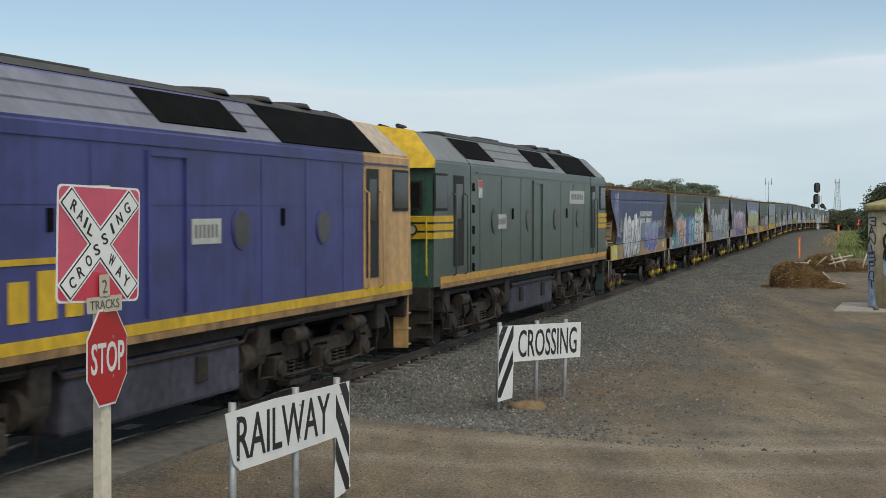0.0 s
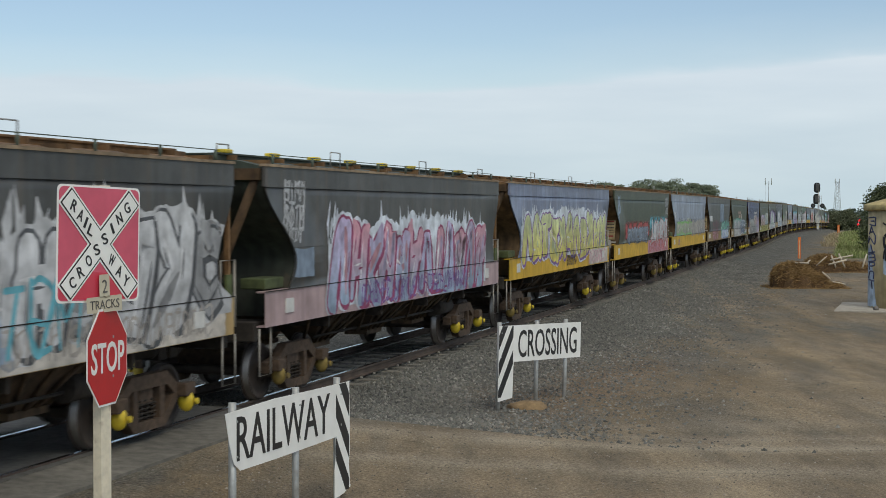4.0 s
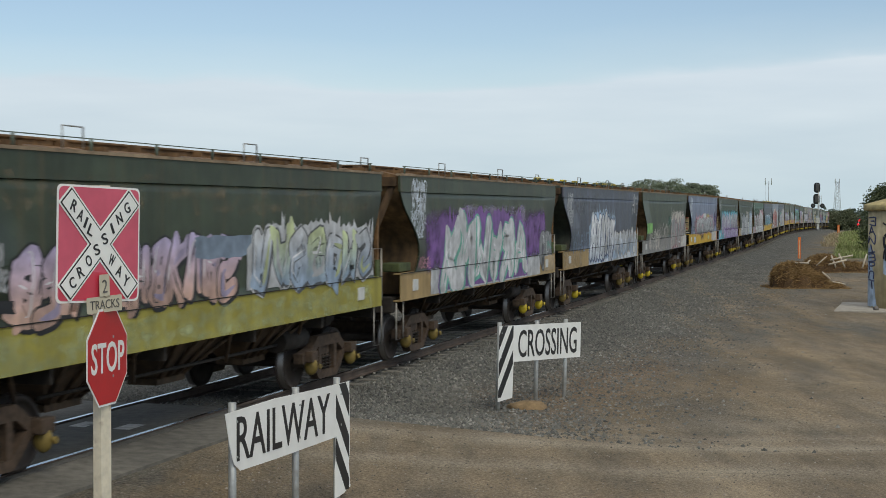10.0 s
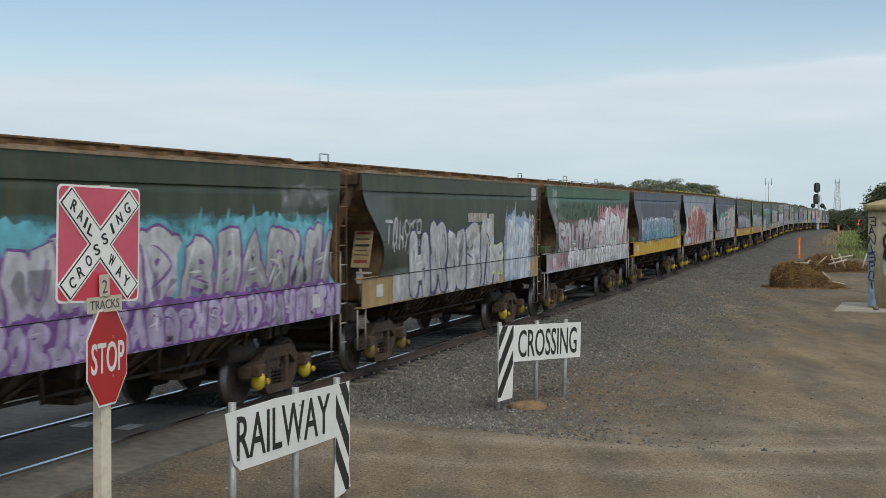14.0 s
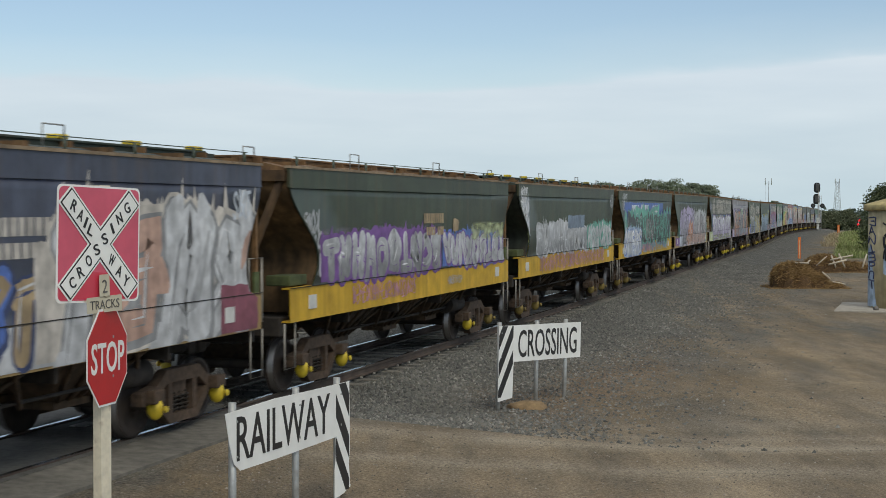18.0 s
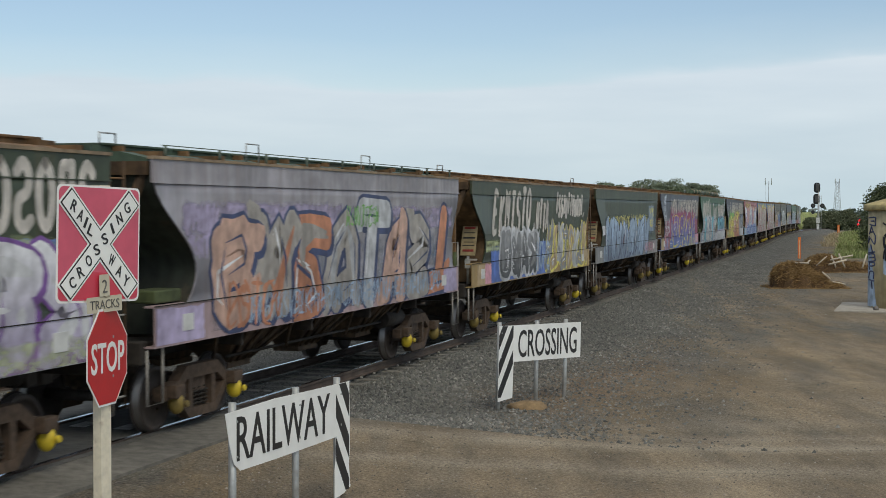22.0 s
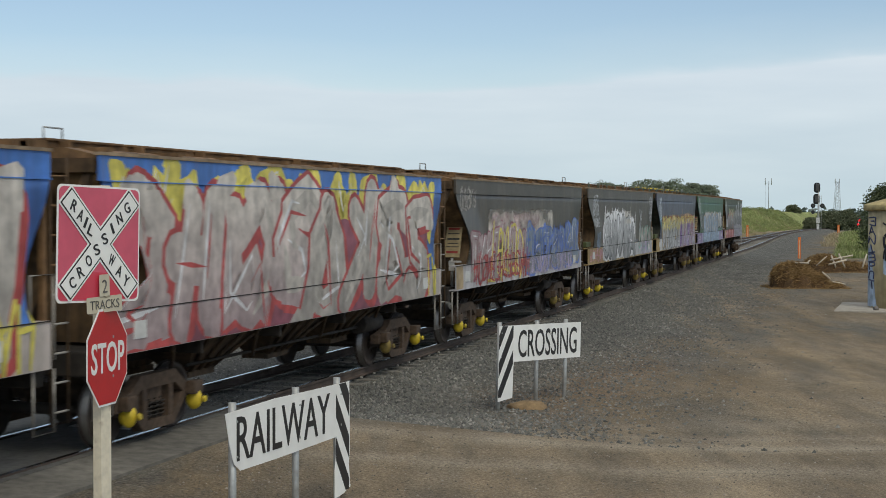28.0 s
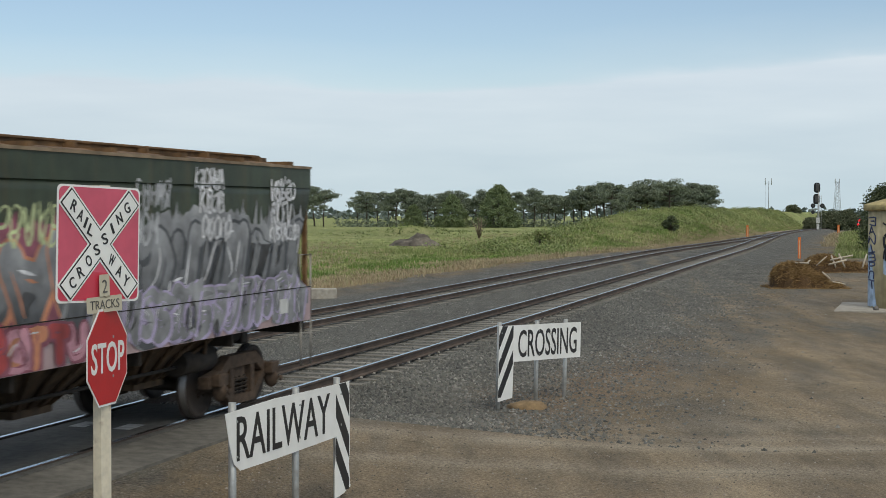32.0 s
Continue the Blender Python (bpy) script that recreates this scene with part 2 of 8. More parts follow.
RAILTOP = surface("polished_rail_top", (0.55, 0.56, 0.58), 0.22, metal=1.0, var=0.12, bump=0.03)
SLEEPER = surface("dusty_concrete_sleeper", (0.205, 0.190, 0.163), 0.9, var=0.25, grain=8, stain=(0.15, 0.13, 0.10), per_piece=0.2)
CONCRETE = surface("pale_concrete", (0.36, 0.33, 0.28), 0.9, var=0.2, grain=5, stain=(0.25, 0.21, 0.16))
ASPHALT = surface("worn_asphalt", (0.12, 0.115, 0.102), 0.85, var=0.25, grain=9, stain=(0.14, 0.125, 0.105), bump=0.4, bump_scale=120)
GALV = surface("galvanised_steel", (0.42, 0.43, 0.42), 0.5, metal=0.55, var=0.18, grain=12, stain=(0.30, 0.26, 0.2))
CREAMPOST = surface("cream_painted_post", (0.74, 0.67, 0.52), 0.6, var=0.12, grain=14, stain=(0.24, 0.11, 0.05), stain_at=0.60, runs=(0.55, 0.42, 0.28))
SIGNRED = surface("faded_sign_red", (0.60, 0.055, 0.09), 0.35, var=0.06, bump=0.03)
SIGNPINK = surface("sun_bleached_sign_red", (0.64, 0.105, 0.165), 0.35, var=0.07, bump=0.03)
STOPRED = surface("stop_sign_red", (0.53, 0.012, 0.018), 0.35, var=0.06, bump=0.03)
SIGNWHITE = surface("sign_white", (0.86, 0.86, 0.83), 0.4, var=0.06, grain=4, stain=(0.55, 0.50, 0.42), stain_at=0.72, bump=0.03)
SIGNBLACK = surface("sign_black", (0.018, 0.018, 0.02), 0.4, var=0.1, bump=0.03)
SIGNCREAM = surface("sign_cream", (0.56, 0.51, 0.39), 0.5, var=0.08, stain=(0.4, 0.33, 0.22), bump=0.03)
ORANGE = surface("orange_marker", (0.66, 0.17, 0.03), 0.6, var=0.15, stain=(0.5, 0.3, 0.15))
BLACKPAINT = surface("black_paint", (0.012, 0.012, 0.013), 0.45, var=0.2)

# ---------------------------------------------------------------- helpers for building
def part(name, bm, material, parent=None, label="", smooth=False):
    me = bpy.data.meshes.new(name)
    if smooth:
        for f in bm.faces:
            f.smooth = True
    bm.normal_update()
    bm.to_mesh(me)
    bm.free()
    for m in material if isinstance(material, (list, tuple)) else [material]:
        me.materials.append(m)
    ob = new(name, me)
    if parent:
        ob.parent = parent
    if label:
        ob["label"] = label
    return ob


def empty(name):
    return new(name)


def box(bm, x0, x1, y0, y1, z0, z1, mi=0, rot=None, about=None):
    v = [bm.verts.new((x, y, z)) for x in (x0, x1) for y in (y0, y1) for z in (z0, z1)]
    if rot:
        c = about or Vector(((x0 + x1) / 2, (y0 + y1) / 2, (z0 + z1) / 2))
        r = Euler([radians(a) for a in rot]).to_matrix()
        for k in v:
            k.co = r @ (k.co - Vector(c)) + Vector(c)
    for q in ((0, 1, 3, 2), (4, 6, 7, 5), (0, 4, 5, 1), (2, 3, 7, 6), (0, 2, 6, 4), (1, 5, 7, 3)):
        bm.faces.new([v[i] for i in q]).material_index = mi
    return v


def soft_box(bm, x0, x1, y0, y1, z0, z1, r=0.02, mi=0):
    t = bmesh.new()
    box(t, x0, x1, y0, y1, z0, z1)
    bmesh.ops.bevel(t, geom=t.edges[:], offset=r, segments=2, affect="EDGES", profile=0.5)
    add(bm, t, mi)


def add(bm, t, mi=0):
    """Pour the bmesh t into bm."""
    mp = {v: bm.verts.new(v.co) for v in t.verts}
    for f in t.faces:
        try:
            k = bm.faces.new([mp[v] for v in f.verts])
            k.material_index = mi if mi else f.material_index
            k.smooth = f.smooth
        except ValueError:
            pass
    t.free()


def tube(bm, pts, r, seg=8, mi=0, caps=True):
    """A round bar along points; r one radius or one for each point."""
    pts = [Vector(p) for p in pts]
    rs = r if isinstance(r, (list, tuple)) else [r] * len(pts)
    rings = []
    up = None
    for i, p in enumerate(pts):
        d = (pts[min(i + 1, len(pts) - 1)] - pts[max(i - 1, 0)]).normalized()
        if up is None:
            up = Vector((0, 0, 1)) if abs(d.z) < 0.9 else Vector((1, 0, 0))
        a = d.cross(up).normalized()
        up = a.cross(d).normalized()
        rings.append([bm.verts.new(p + rs[i] * (math.cos(k * math.tau / seg) * a + math.sin(k * math.tau / seg) * up)) for k in range(seg)])
    for a, b in zip(rings, rings[1:]):
        for k in range(seg):
            f = bm.faces.new((a[k], a[(k + 1) % seg], b[(k + 1) % seg], b[k]))
            f.material_index, f.smooth = mi, True
    if caps:
        bm.faces.new(rings[0][::-1]).material_index = mi
        bm.faces.new(rings[-1]).material_index = mi


def disc(bm, c, axis, r, h, seg=20, mi=0, r2=None):
    c, axis = Vector(c), Vector(axis).normalized()
    tube(bm, [c, c + axis * h], [r, r if r2 is None else r2], seg, mi)


def prism(bm, outline, y0, y1, mi=0, axis="y"):
    """A flat outline of (a, b) pairs made thick from y0 to y1, across the axis named."""
    def at(a, b, y):
        return (a, y, b) if axis == "y" else (y, a, b) if axis == "x" else (a, b, y)
    f0 = [bm.verts.new(at(a, b, y0)) for a, b in outline]
    f1 = [bm.verts.new(at(a, b, y1)) for a, b in outline]
    k = len(outline)
    for q in (f0, f1[::-1]):
        bm.faces.new(q).material_index = mi
    for i in range(k):
        bm.faces.new((f0[i], f1[i], f1[(i + 1) % k], f0[(i + 1) % k])).material_index = mi


def text_mesh(body, size, m, thick=0.002, fat=0.012):
    cu = bpy.data.curves.new("t", "FONT")
    cu.body, cu.size, cu.align_x, cu.align_y, cu.extrude = body, size, "CENTER", "CENTER", thick
    cu.resolution_u, cu.offset = 3, fat
    ob = bpy.data.objects.new("t", cu)
    scene.collection.objects.link(ob)
    me = bpy.data.meshes.new_from_object(ob.evaluated_get(bpy.context.evaluated_depsgraph_get()))
    bpy.data.objects.remove(ob)
    bpy.data.curves.remove(cu)
    bm = bmesh.new()
    bm.from_mesh(me)
    bpy.data.meshes.remove(me)
    bmesh.ops.transform(bm, matrix=m, verts=bm.verts)
    return bm


# ---------------------------------------------------------------- the line of the track
STEP = 1.0
LINE_S = np.arange(-720.0, 900.0, STEP)
BEND_AT = [0, 60, 100, 140, 180, 220, 260, 320, 400]
BEND = [0.0, -1.99e-4, -3.19e-4, -1.68e-4, 1.36e-4, 3.31e-4, 2.15e-4, 0.25e-4, -0.06e-4, 0.56e-4]
GRADE_AT, GRADE = [0, 80, 120, 180, 260, 400], [0, 0.373, 0.370, 0.717, 0.520, -0.311]


def lay_line():
    kap = np.array(BEND)[np.searchsorted(BEND_AT, LINE_S)]
    i0 = int(np.argmin(abs(LINE_S)))
    head = np.cumsum(kap) * STEP
    head = head - head[i0] + 0.3073
    x, y = np.cumsum(np.sin(head)) * STEP, np.cumsum(np.cos(head)) * STEP
    x, y = x - x[i0] - math.cos(0.3073) * 10.235, y - y[i0] + math.sin(0.3073) * 10.235
    z = np.interp(LINE_S, GRADE_AT, GRADE)
    z = np.convolve(np.pad(z, 15, "edge"), np.ones(31) / 31, "valid")
    return head, x, y, z


HEAD, LX, LY, LZ = lay_line()
PLAN = [tuple(float(v) for v in row) for row in zip(HEAD, LX, LY, LZ)]


def on_line(s, lat=0.0, z=0.0):
    """The place s metres along the running line, lat metres to its right, z metres over the rail head."""
    k = (s + 720.0) / STEP
    i = max(0, min(len(PLAN) - 2, int(k)))
    k -= i
    a, b = PLAN[i], PLAN[i + 1]
    h = a[0] + (b[0] - a[0]) * k
    return Vector((a[1] + (b[1] - a[1]) * k + math.cos(h) * lat, a[2] + (b[2] - a[2]) * k - math.sin(h) * lat, a[3] + (b[3] - a[3]) * k + z))


def heading(s):
    return 90 - math.degrees(float(np.interp(s, LINE_S, HEAD)))


def smooth(a, b, x):
    t = min(1.0, max(0.0, (x - a) / (b - a)))
    return t * t * (3 - 2 * t)


def loop_lat(s):
    """The second track's distance from the running line: it joins it at the points."""
    return -5.1 * (1 - smooth(95, 190, s))


def grass_edge(s):
    """Where the grass begins beyond the second track."""
    return -13.2 * (1 - smooth(70, 150, s)) + (loop_lat(s) - 5.2) * smooth(70, 150, s)


def height(s, lat):
    """Height of the ground over the rail head."""
    l2 = loop_lat(s)
    bed = -0.215
    right = -0.215 - 0.285 * smooth(1.4, 3.0, lat)
    left = -0.215 - 0.28 * smooth(-1.4, -3.0, lat - l2)
    z = right if lat > -2 else left
    if l2 + 1.3 < lat < -1.3:
        z = bed - 0.07 * math.sin(math.pi * (lat + 1.3) / (l2 + 2.6))
    z += 0.03 * noise.noise((s * 0.3, lat * 0.4, 2)) * smooth(3, 5, abs(lat + 2.5))
    # level crossing
    c = 1 - smooth(18.5, 23.5, s)
    z = z * (1 - c) + c * (-0.10 - 0.30 * smooth(1.2, 8, lat) - 0.15 * smooth(-9, -16, lat))
    # rough ground and the grassed bank beyond the second track
    far = smooth(-9, -40, lat)
    z += far * (0.25 * noise.noise((s * 0.05, lat * 0.05, 5)) + 0.1 * noise.noise((s * 0.3, lat * 0.3, 7)))
    ge = grass_edge(s)
    ridge = smooth(ge + 0.3, ge - 7.5, lat) * smooth(ge - 20, ge - 12, lat) * smooth(112, 190, s) * (1 - smooth(560, 740, s)) * (1 + 0.30 * smooth(210, 330, s))
    z += ridge * (3.4 + 0.7 * noise.noise((s * 0.06, lat * 0.1, 9)) + 0.35 * noise.noise((s * 0.4, lat * 0.4, 3)))
    heap = math.exp(-((s - 200) / 9) ** 2 - ((lat + 54) / 4) ** 2)
    z += 1.3 * heap * (1 + 0.5 * noise.noise((s, lat, 1)))
    # verge rising behind the yard
    z += 0.8 * smooth(6, 14, lat) * smooth(120, 180, s)
    return z


def steps(*runs):
    out = []
    for a, b, d in runs:
        k = max(1, round((b - a) / d))
        out += [a + (b - a) * i / k for i in range(k)]
    return out + [runs[-1][1]]


GROUND = ground_material()


def build_ground():
    ss = steps((-3000, -300, 450), (-300, -40, 20), (-40, 8, 3), (8, 75, 0.7), (75, 330, 2.5), (330, 800, 10), (800, 4000, 250))
    ls = steps((-3500, -300, 400), (-300, -70, 15), (-70, -20, 2), (-20, -9, 0.6), (-9, 6, 0.3), (6, 22, 0.6), (22, 60, 4), (60, 3500, 300))
    verts, faces, w = [], [], {"ballast": [], "rust": [], "dirt": [], "grass": [], "straw": []}
    for s in ss:
        sc = max(-700, min(800, s))
        h = float(np.interp(sc, LINE_S, HEAD))
        for lat in ls:
            p = on_line(sc, lat)
            if s != sc:
                p += Vector((math.sin(h), math.cos(h), 0)) * (s - sc)
            near = 1 - smooth(150, 500, abs(lat))
            p.z = p.z * near + height(s, lat) * (0.35 + 0.65 * near) + (1 - near) * 0.3
            verts.append(p)
            n1 = noise.noise((s * 0.12, lat * 0.3, 4))
            n2 = noise.noise((s * 0.5, lat * 0.5, 8))
            l2 = loop_lat(s)
            crossing = 1 - smooth(18.5, 22, s + n1)
            bal = (1 - smooth(3.2, 6.4, lat + 0.9 * n2)) * smooth(l2 - 6.5, l2 - 4.5, lat) * (1 - crossing)
            w["ballast"].append(bal)
            # orange-brown soil near the boards, wheel tracks of the yard road
            w["rust"].append(max(0, min(1, 0.75 * math.exp(-((s - 27 - 3 * n1) / 6) ** 2 - ((lat - 4.6 + n2) / 1.2) ** 2))))
            px, py = p.x, p.y
            road = smooth(12.5, 14.5, py + 0.6 * n1) * (1 - smooth(20.0, 23.0, py - 0.10 * max(0, px - 2) + n1)) * smooth(-3.5, 0.5, px + 0.4 * (py - 15))
            patch = smooth(0.0, 0.35, noise.noise((px * 0.16, py * 0.09, 3)) + 0.25) * smooth(5.5, 9.0, lat) * (1 - smooth(60, 95, s))
            w["dirt"].append(max(0, min(1, max(road * 0.9, patch * 0.75))) * (1 - bal))
            edge = grass_edge(s) + 0.9 * n1 + 0.5 * n2
            g = smooth(edge + 1.2, edge - 0.8, lat) if lat < -3 else smooth(7.0, 8.2, lat + 0.7 * n1) * smooth(102, 116, s + 2 * n2)
            if lat > 40 or lat < -60 or s > 340:
                g = max(g, smooth(2.5, 6, abs(lat + 2)))
            w["grass"].append(g)
            fringe = smooth(edge - 3.4 + 2 * n1, edge - 0.3, lat) if lat < -3 else 0
            drifts = smooth(-0.05, 0.3, noise.noise((s * 0.045, lat * 0.13, 12))) * (0.30 - 0.18 * smooth(110, 160, s)) if lat < -3 else 0
            w["straw"].append(max(fringe, drifts))
    k = len(ls)
    for i in range(len(ss) - 1):
        for j in range(k - 1):
            faces.append((i * k + j, i * k + j + 1, (i + 1) * k + j + 1, (i + 1) * k + j))
    me = bpy.data.meshes.new("ground")
    me.from_pydata(verts, [], faces)
    me.shade_smooth()
    for name, vals in w.items():
        me.attributes.new(name, "FLOAT", "POINT").data.foreach_set("value", vals)
    me.materials.append(GROUND)
    return tagged(new("ground", me), "grey-brown gravel yard with dirt tracks and green field", "ground", kind="structure")


build_ground()


def ground_at(s, lat):
    return on_line(s, lat, height(s, lat))


def sweep(bm, profile, ss, lat_of=lambda s: 0.0, mi=lambda i: 0):
    """Draw a closed profile of (lat, z) along the line."""
    rings = [[bm.verts.new(on_line(s, lat_of(s) + a, z)) for a, z in profile] for s in ss]
    k = len(profile)
    for a, b in zip(rings, rings[1:]):
        for i in range(k):
            bm.faces.new((a[i], b[i], b[(i + 1) % k], a[(i + 1) % k])).material_index = mi(i)
    bm.faces.new(rings[0])
    bm.faces.new(rings[-1][::-1])


RAIL = [(-0.035, 0.0), (0.035, 0.0), (0.036, -0.035), (0.010, -0.05), (0.010, -0.125), (0.07, -0.145), (0.07, -0.16), (-0.07, -0.16), (-0.07, -0.145), (-0.010, -0.125), (-0.010, -0.05), (-0.036, -0.035)]


def build_track(name, label, lat_of, s0, s1):
    tr = tagged(empty(name), label, "railway track", kind="structure")
    for side in (-0.8, 0.8):
        bm = bmesh.new()
        sweep(bm, RAIL, steps((s0, 0, 10), (0, 120, 3), (120, s1, 5)), lambda s, side=side: lat_of(s) + side, lambda i: 1 if i == 0 else 0)
        part("rail", bm, [RAILSIDE, RAILTOP], tr)
    return tr


main_track = build_track("running_track", "broad-gauge track with polished rails on concrete sleepers", lambda s: 0.0, -320, 640)
loop_track = build_track("loop_track", "second track of rusty rails joining at the points", loop_lat, -320, 186)

# level crossing: asphalt between and beside the rails, with flangeway gaps, and a pale concrete edge
def build_crossing():
    road = tagged(empty("road"), "worn asphalt level crossing between the rails", "road", kind="structure")
    for a, b, m in ((0.86, 1.0, ASPHALT), (-0.70, 0.70, ASPHALT), (-4.2, -0.86, ASPHALT), (-5.8, -4.4, ASPHALT), (-12, -5.96, ASPHALT)):
        bm = bmesh.new()
        sweep(bm, [(a, -0.016), (b, -0.016), (b, -0.16), (a, -0.16)], steps((-14, 19.3, 1.5)))
        part("panel", bm, m, road)
    bm = bmesh.new()
    sweep(bm, [(1.004, -0.02), (1.85, -0.07), (1.85, -0.2), (1.004, -0.2)], steps((-14, 19.6, 1.5)))
    part("edge_strip", bm, surface("dusty_concrete_edge", (0.145, 0.135, 0.115), 0.9, var=0.3, grain=6, stain=(0.12, 0.11, 0.1)), road, "dusty pale concrete edge")
    bm = bmesh.new()
    for s in (13.2, 16.9):
        for k in range(2):
            sweep(bm, [(-0.5 + k * 0.7, -0.011), (-0.25 + k * 0.7, -0.011), (-0.25 + k * 0.7, -0.015), (-0.5 + k * 0.7, -0.015)], [s, s + 0.45])
    part("road_marking", bm, surface("worn_white_line", (0.5, 0.5, 0.48), 0.8, var=0.3, stain=(0.1, 0.1, 0.1), stain_at=0.5), road, "worn white paint")


build_crossing()

# ---------------------------------------------------------------- spray paint on the wagons
PAL = {
    "w": (0.72, 0.72, 0.74), "s": (0.50, 0.51, 0.53), "g": (0.27, 0.275, 0.285), "k": (0.02, 0.02, 0.025), "d": (0.075, 0.08, 0.09),
    "r": (0.46, 0.05, 0.05), "p": (0.60, 0.27, 0.34), "m": (0.33, 0.03, 0.13), "v": (0.19, 0.065, 0.32), "l": (0.43, 0.36, 0.56),
    "b": (0.07, 0.16, 0.52), "c": (0.10, 0.45, 0.56), "a": (0.30, 0.42, 0.58), "n": (0.04, 0.06, 0.16), "t": (0.11, 0.42, 0.32),
    "e": (0.20, 0.52, 0.10), "y": (0.72, 0.62, 0.06), "o": (0.58, 0.22, 0.10), "i": (0.58, 0.53, 0.47), "h": (0.55, 0.62, 0.30), "x": (0.27, 0.07, 0.11),
    "j": (0.38, 0.345, 0.31), "u": (0.20, 0.27, 0.37), "f": (0.60, 0.66, 0.74), "z": (0.46, 0.33, 0.17), "q": (0.66, 0.40, 0.30), "P": (0.42, 0.31, 0.32),
}


def spray_material(name, mist):
    """Aerosol paint: its colour is laid down with the strokes, dulled by dust and weather; mist thins out to nothing at its edge."""
    m = bpy.data.materials.new(name)
    m.use_nodes = True
    n, l = m.node_tree.nodes, m.node_tree.links
    b = n["Principled BSDF"]
    b.inputs["Roughness"].default_value, b.inputs["Specular IOR Level"].default_value = 0.5, 0.4
    at = n.new("ShaderNodeAttribute")
    at.attribute_name = "paint"
    co = n.new("ShaderNodeTexCoord")

    def tex(scale, detail, stretch=(1, 1, 1)):
        mp = n.new("ShaderNodeMapping")
        mp.inputs["Scale"].default_value = stretch
        l.new(co.outputs["Object"], mp.inputs[0])
        t = n.new("ShaderNodeTexNoise")
        t.inputs["Scale"].default_value, t.inputs["Detail"].default_value = scale, detail
        l.new(mp.outputs[0], t.inputs["Vector"])
        return t.outputs["Fac"]

    c = at.outputs["Color"]
    for fac, lo, hi in ((tex(5.0, 6), 0.74, 1.22), (tex(1.3, 4), 0.82, 1.14), (tex(3.0, 5, (2.2, 2.2, 0.15)), 0.86, 1.08)):
        r = n.new("ShaderNodeValToRGB")
        l.new(fac, r.inputs[0])
        e = r.color_ramp.elements
        e[0].position, e[0].color, e[1].position, e[1].color = 0.32, (lo, lo, lo, 1), 0.68, (hi, hi, hi, 1)
        x = n.new("ShaderNodeMix")
        x.data_type, x.blend_type = "RGBA", "MULTIPLY"
        x.inputs["Factor"].default_value = 1
        l.new(c, x.inputs["A"])
        l.new(r.outputs[0], x.inputs["B"])
        c = x.outputs["Result"]
    l.new(c, b.inputs["Base Color"])
    if mist:
        k = n.new("ShaderNodeMath")
        k.operation = "MULTIPLY_ADD"
        l.new(tex(7.0, 7), k.inputs[0])
        k.inputs[1].default_value = -0.9
        dense = n.new("ShaderNodeMath")
        dense.operation, dense.inputs[1].default_value = "MULTIPLY", 1.75
        l.new(at.outputs["Alpha"], dense.inputs[0])
        l.new(dense.outputs[0], k.inputs[2])
        k.use_clamp = True
        l.new(k.outputs[0], b.inputs["Alpha"])
    return m


SPRAY, MIST = spray_material("spray_paint", False), spray_material("spray_mist", True)


def spray(code):
    lum = sum(PAL[code]) / 3
    return surface("wall_spray_" + code, tuple(0.80 * c + 0.20 * lum for c in PAL[code]), 0.5, spec=0.4, var=0.28, grain=5.0, blotch=1.6, bump=0.05)


FRONT_IN, REAR_IN = 1.15, 0.50


def end_in(z, deep):
    """How far the hopper's end draws in, by height: most at two thirds down, a little less at the sill."""
    t = min(1, max(0, (3.36 - z) / 1.61))
    u = min(1, t / 0.74)
    return deep * (u * u * (3 - 2 * u)) * (1 - 0.22 * max(0, (t - 0.74) / 0.26) ** 2)


GLYPHS = [
    [[(0.2, 0), (0.22, 0.5), (0.2, 1)], [(0.2, 0.95), (0.7, 0.98), (0.8, 0.75), (0.6, 0.55), (0.25, 0.5)], [(0.5, 0.5), (0.85, 0.0)]],
    [[(0.85, 0.85), (0.5, 1.0), (0.18, 0.8), (0.3, 0.55), (0.75, 0.42), (0.82, 0.15), (0.5, 0.0), (0.1, 0.12)]],
    [[(0.1, 0), (0.3, 0.6), (0.5, 1.0), (0.65, 0.6), (0.9, 0)], [(0.3, 0.35), (0.7, 0.35)]],
    [[(0.5, 1), (0.15, 0.75), (0.15, 0.25), (0.5, 0.0), (0.85, 0.25), (0.85, 0.75), (0.5, 1)]],
    [[(0.2, 1), (0.2, 0.0)], [(0.8, 1.0), (0.78, 0.0)], [(0.2, 0.45), (0.8, 0.55)]],
    [[(0.2, 1), (0.2, 0.5), (0.25, 0.0)], [(0.85, 1), (0.3, 0.5), (0.9, 0.0)]],
    [[(0.2, 0), (0.18, 1), (0.55, 0.4), (0.85, 1), (0.85, 0)]],
    [[(0.85, 0.9), (0.25, 1), (0.2, 0.5), (0.2, 0.02), (0.88, 0.05)], [(0.2, 0.5), (0.7, 0.52)]],
    [[(0.15, 1), (0.3, 0.2), (0.5, 0.0), (0.7, 0.2), (0.85, 1)]],
    [[(0.1, 1.0), (0.9, 1.0)], [(0.5, 1), (0.48, 0.0)]],
]


def odd(rng, much=0.6, extra=0.55):
    """A shape like no letter: strokes of mirrored or overturned ones, bent at random."""
    out = []
    for g in (rng.choice(GLYPHS), rng.choice(GLYPHS)[:1] if rng.random() < extra else []):
        fx, fz = rng.random() < much, rng.random() < much
        out += [[((1 - px if fx else px) + rng.uniform(-0.12, 0.12), (1 - pz if fz else pz) + rng.uniform(-0.1, 0.1)) for px, pz in st] for st in g]
    return out[:3]


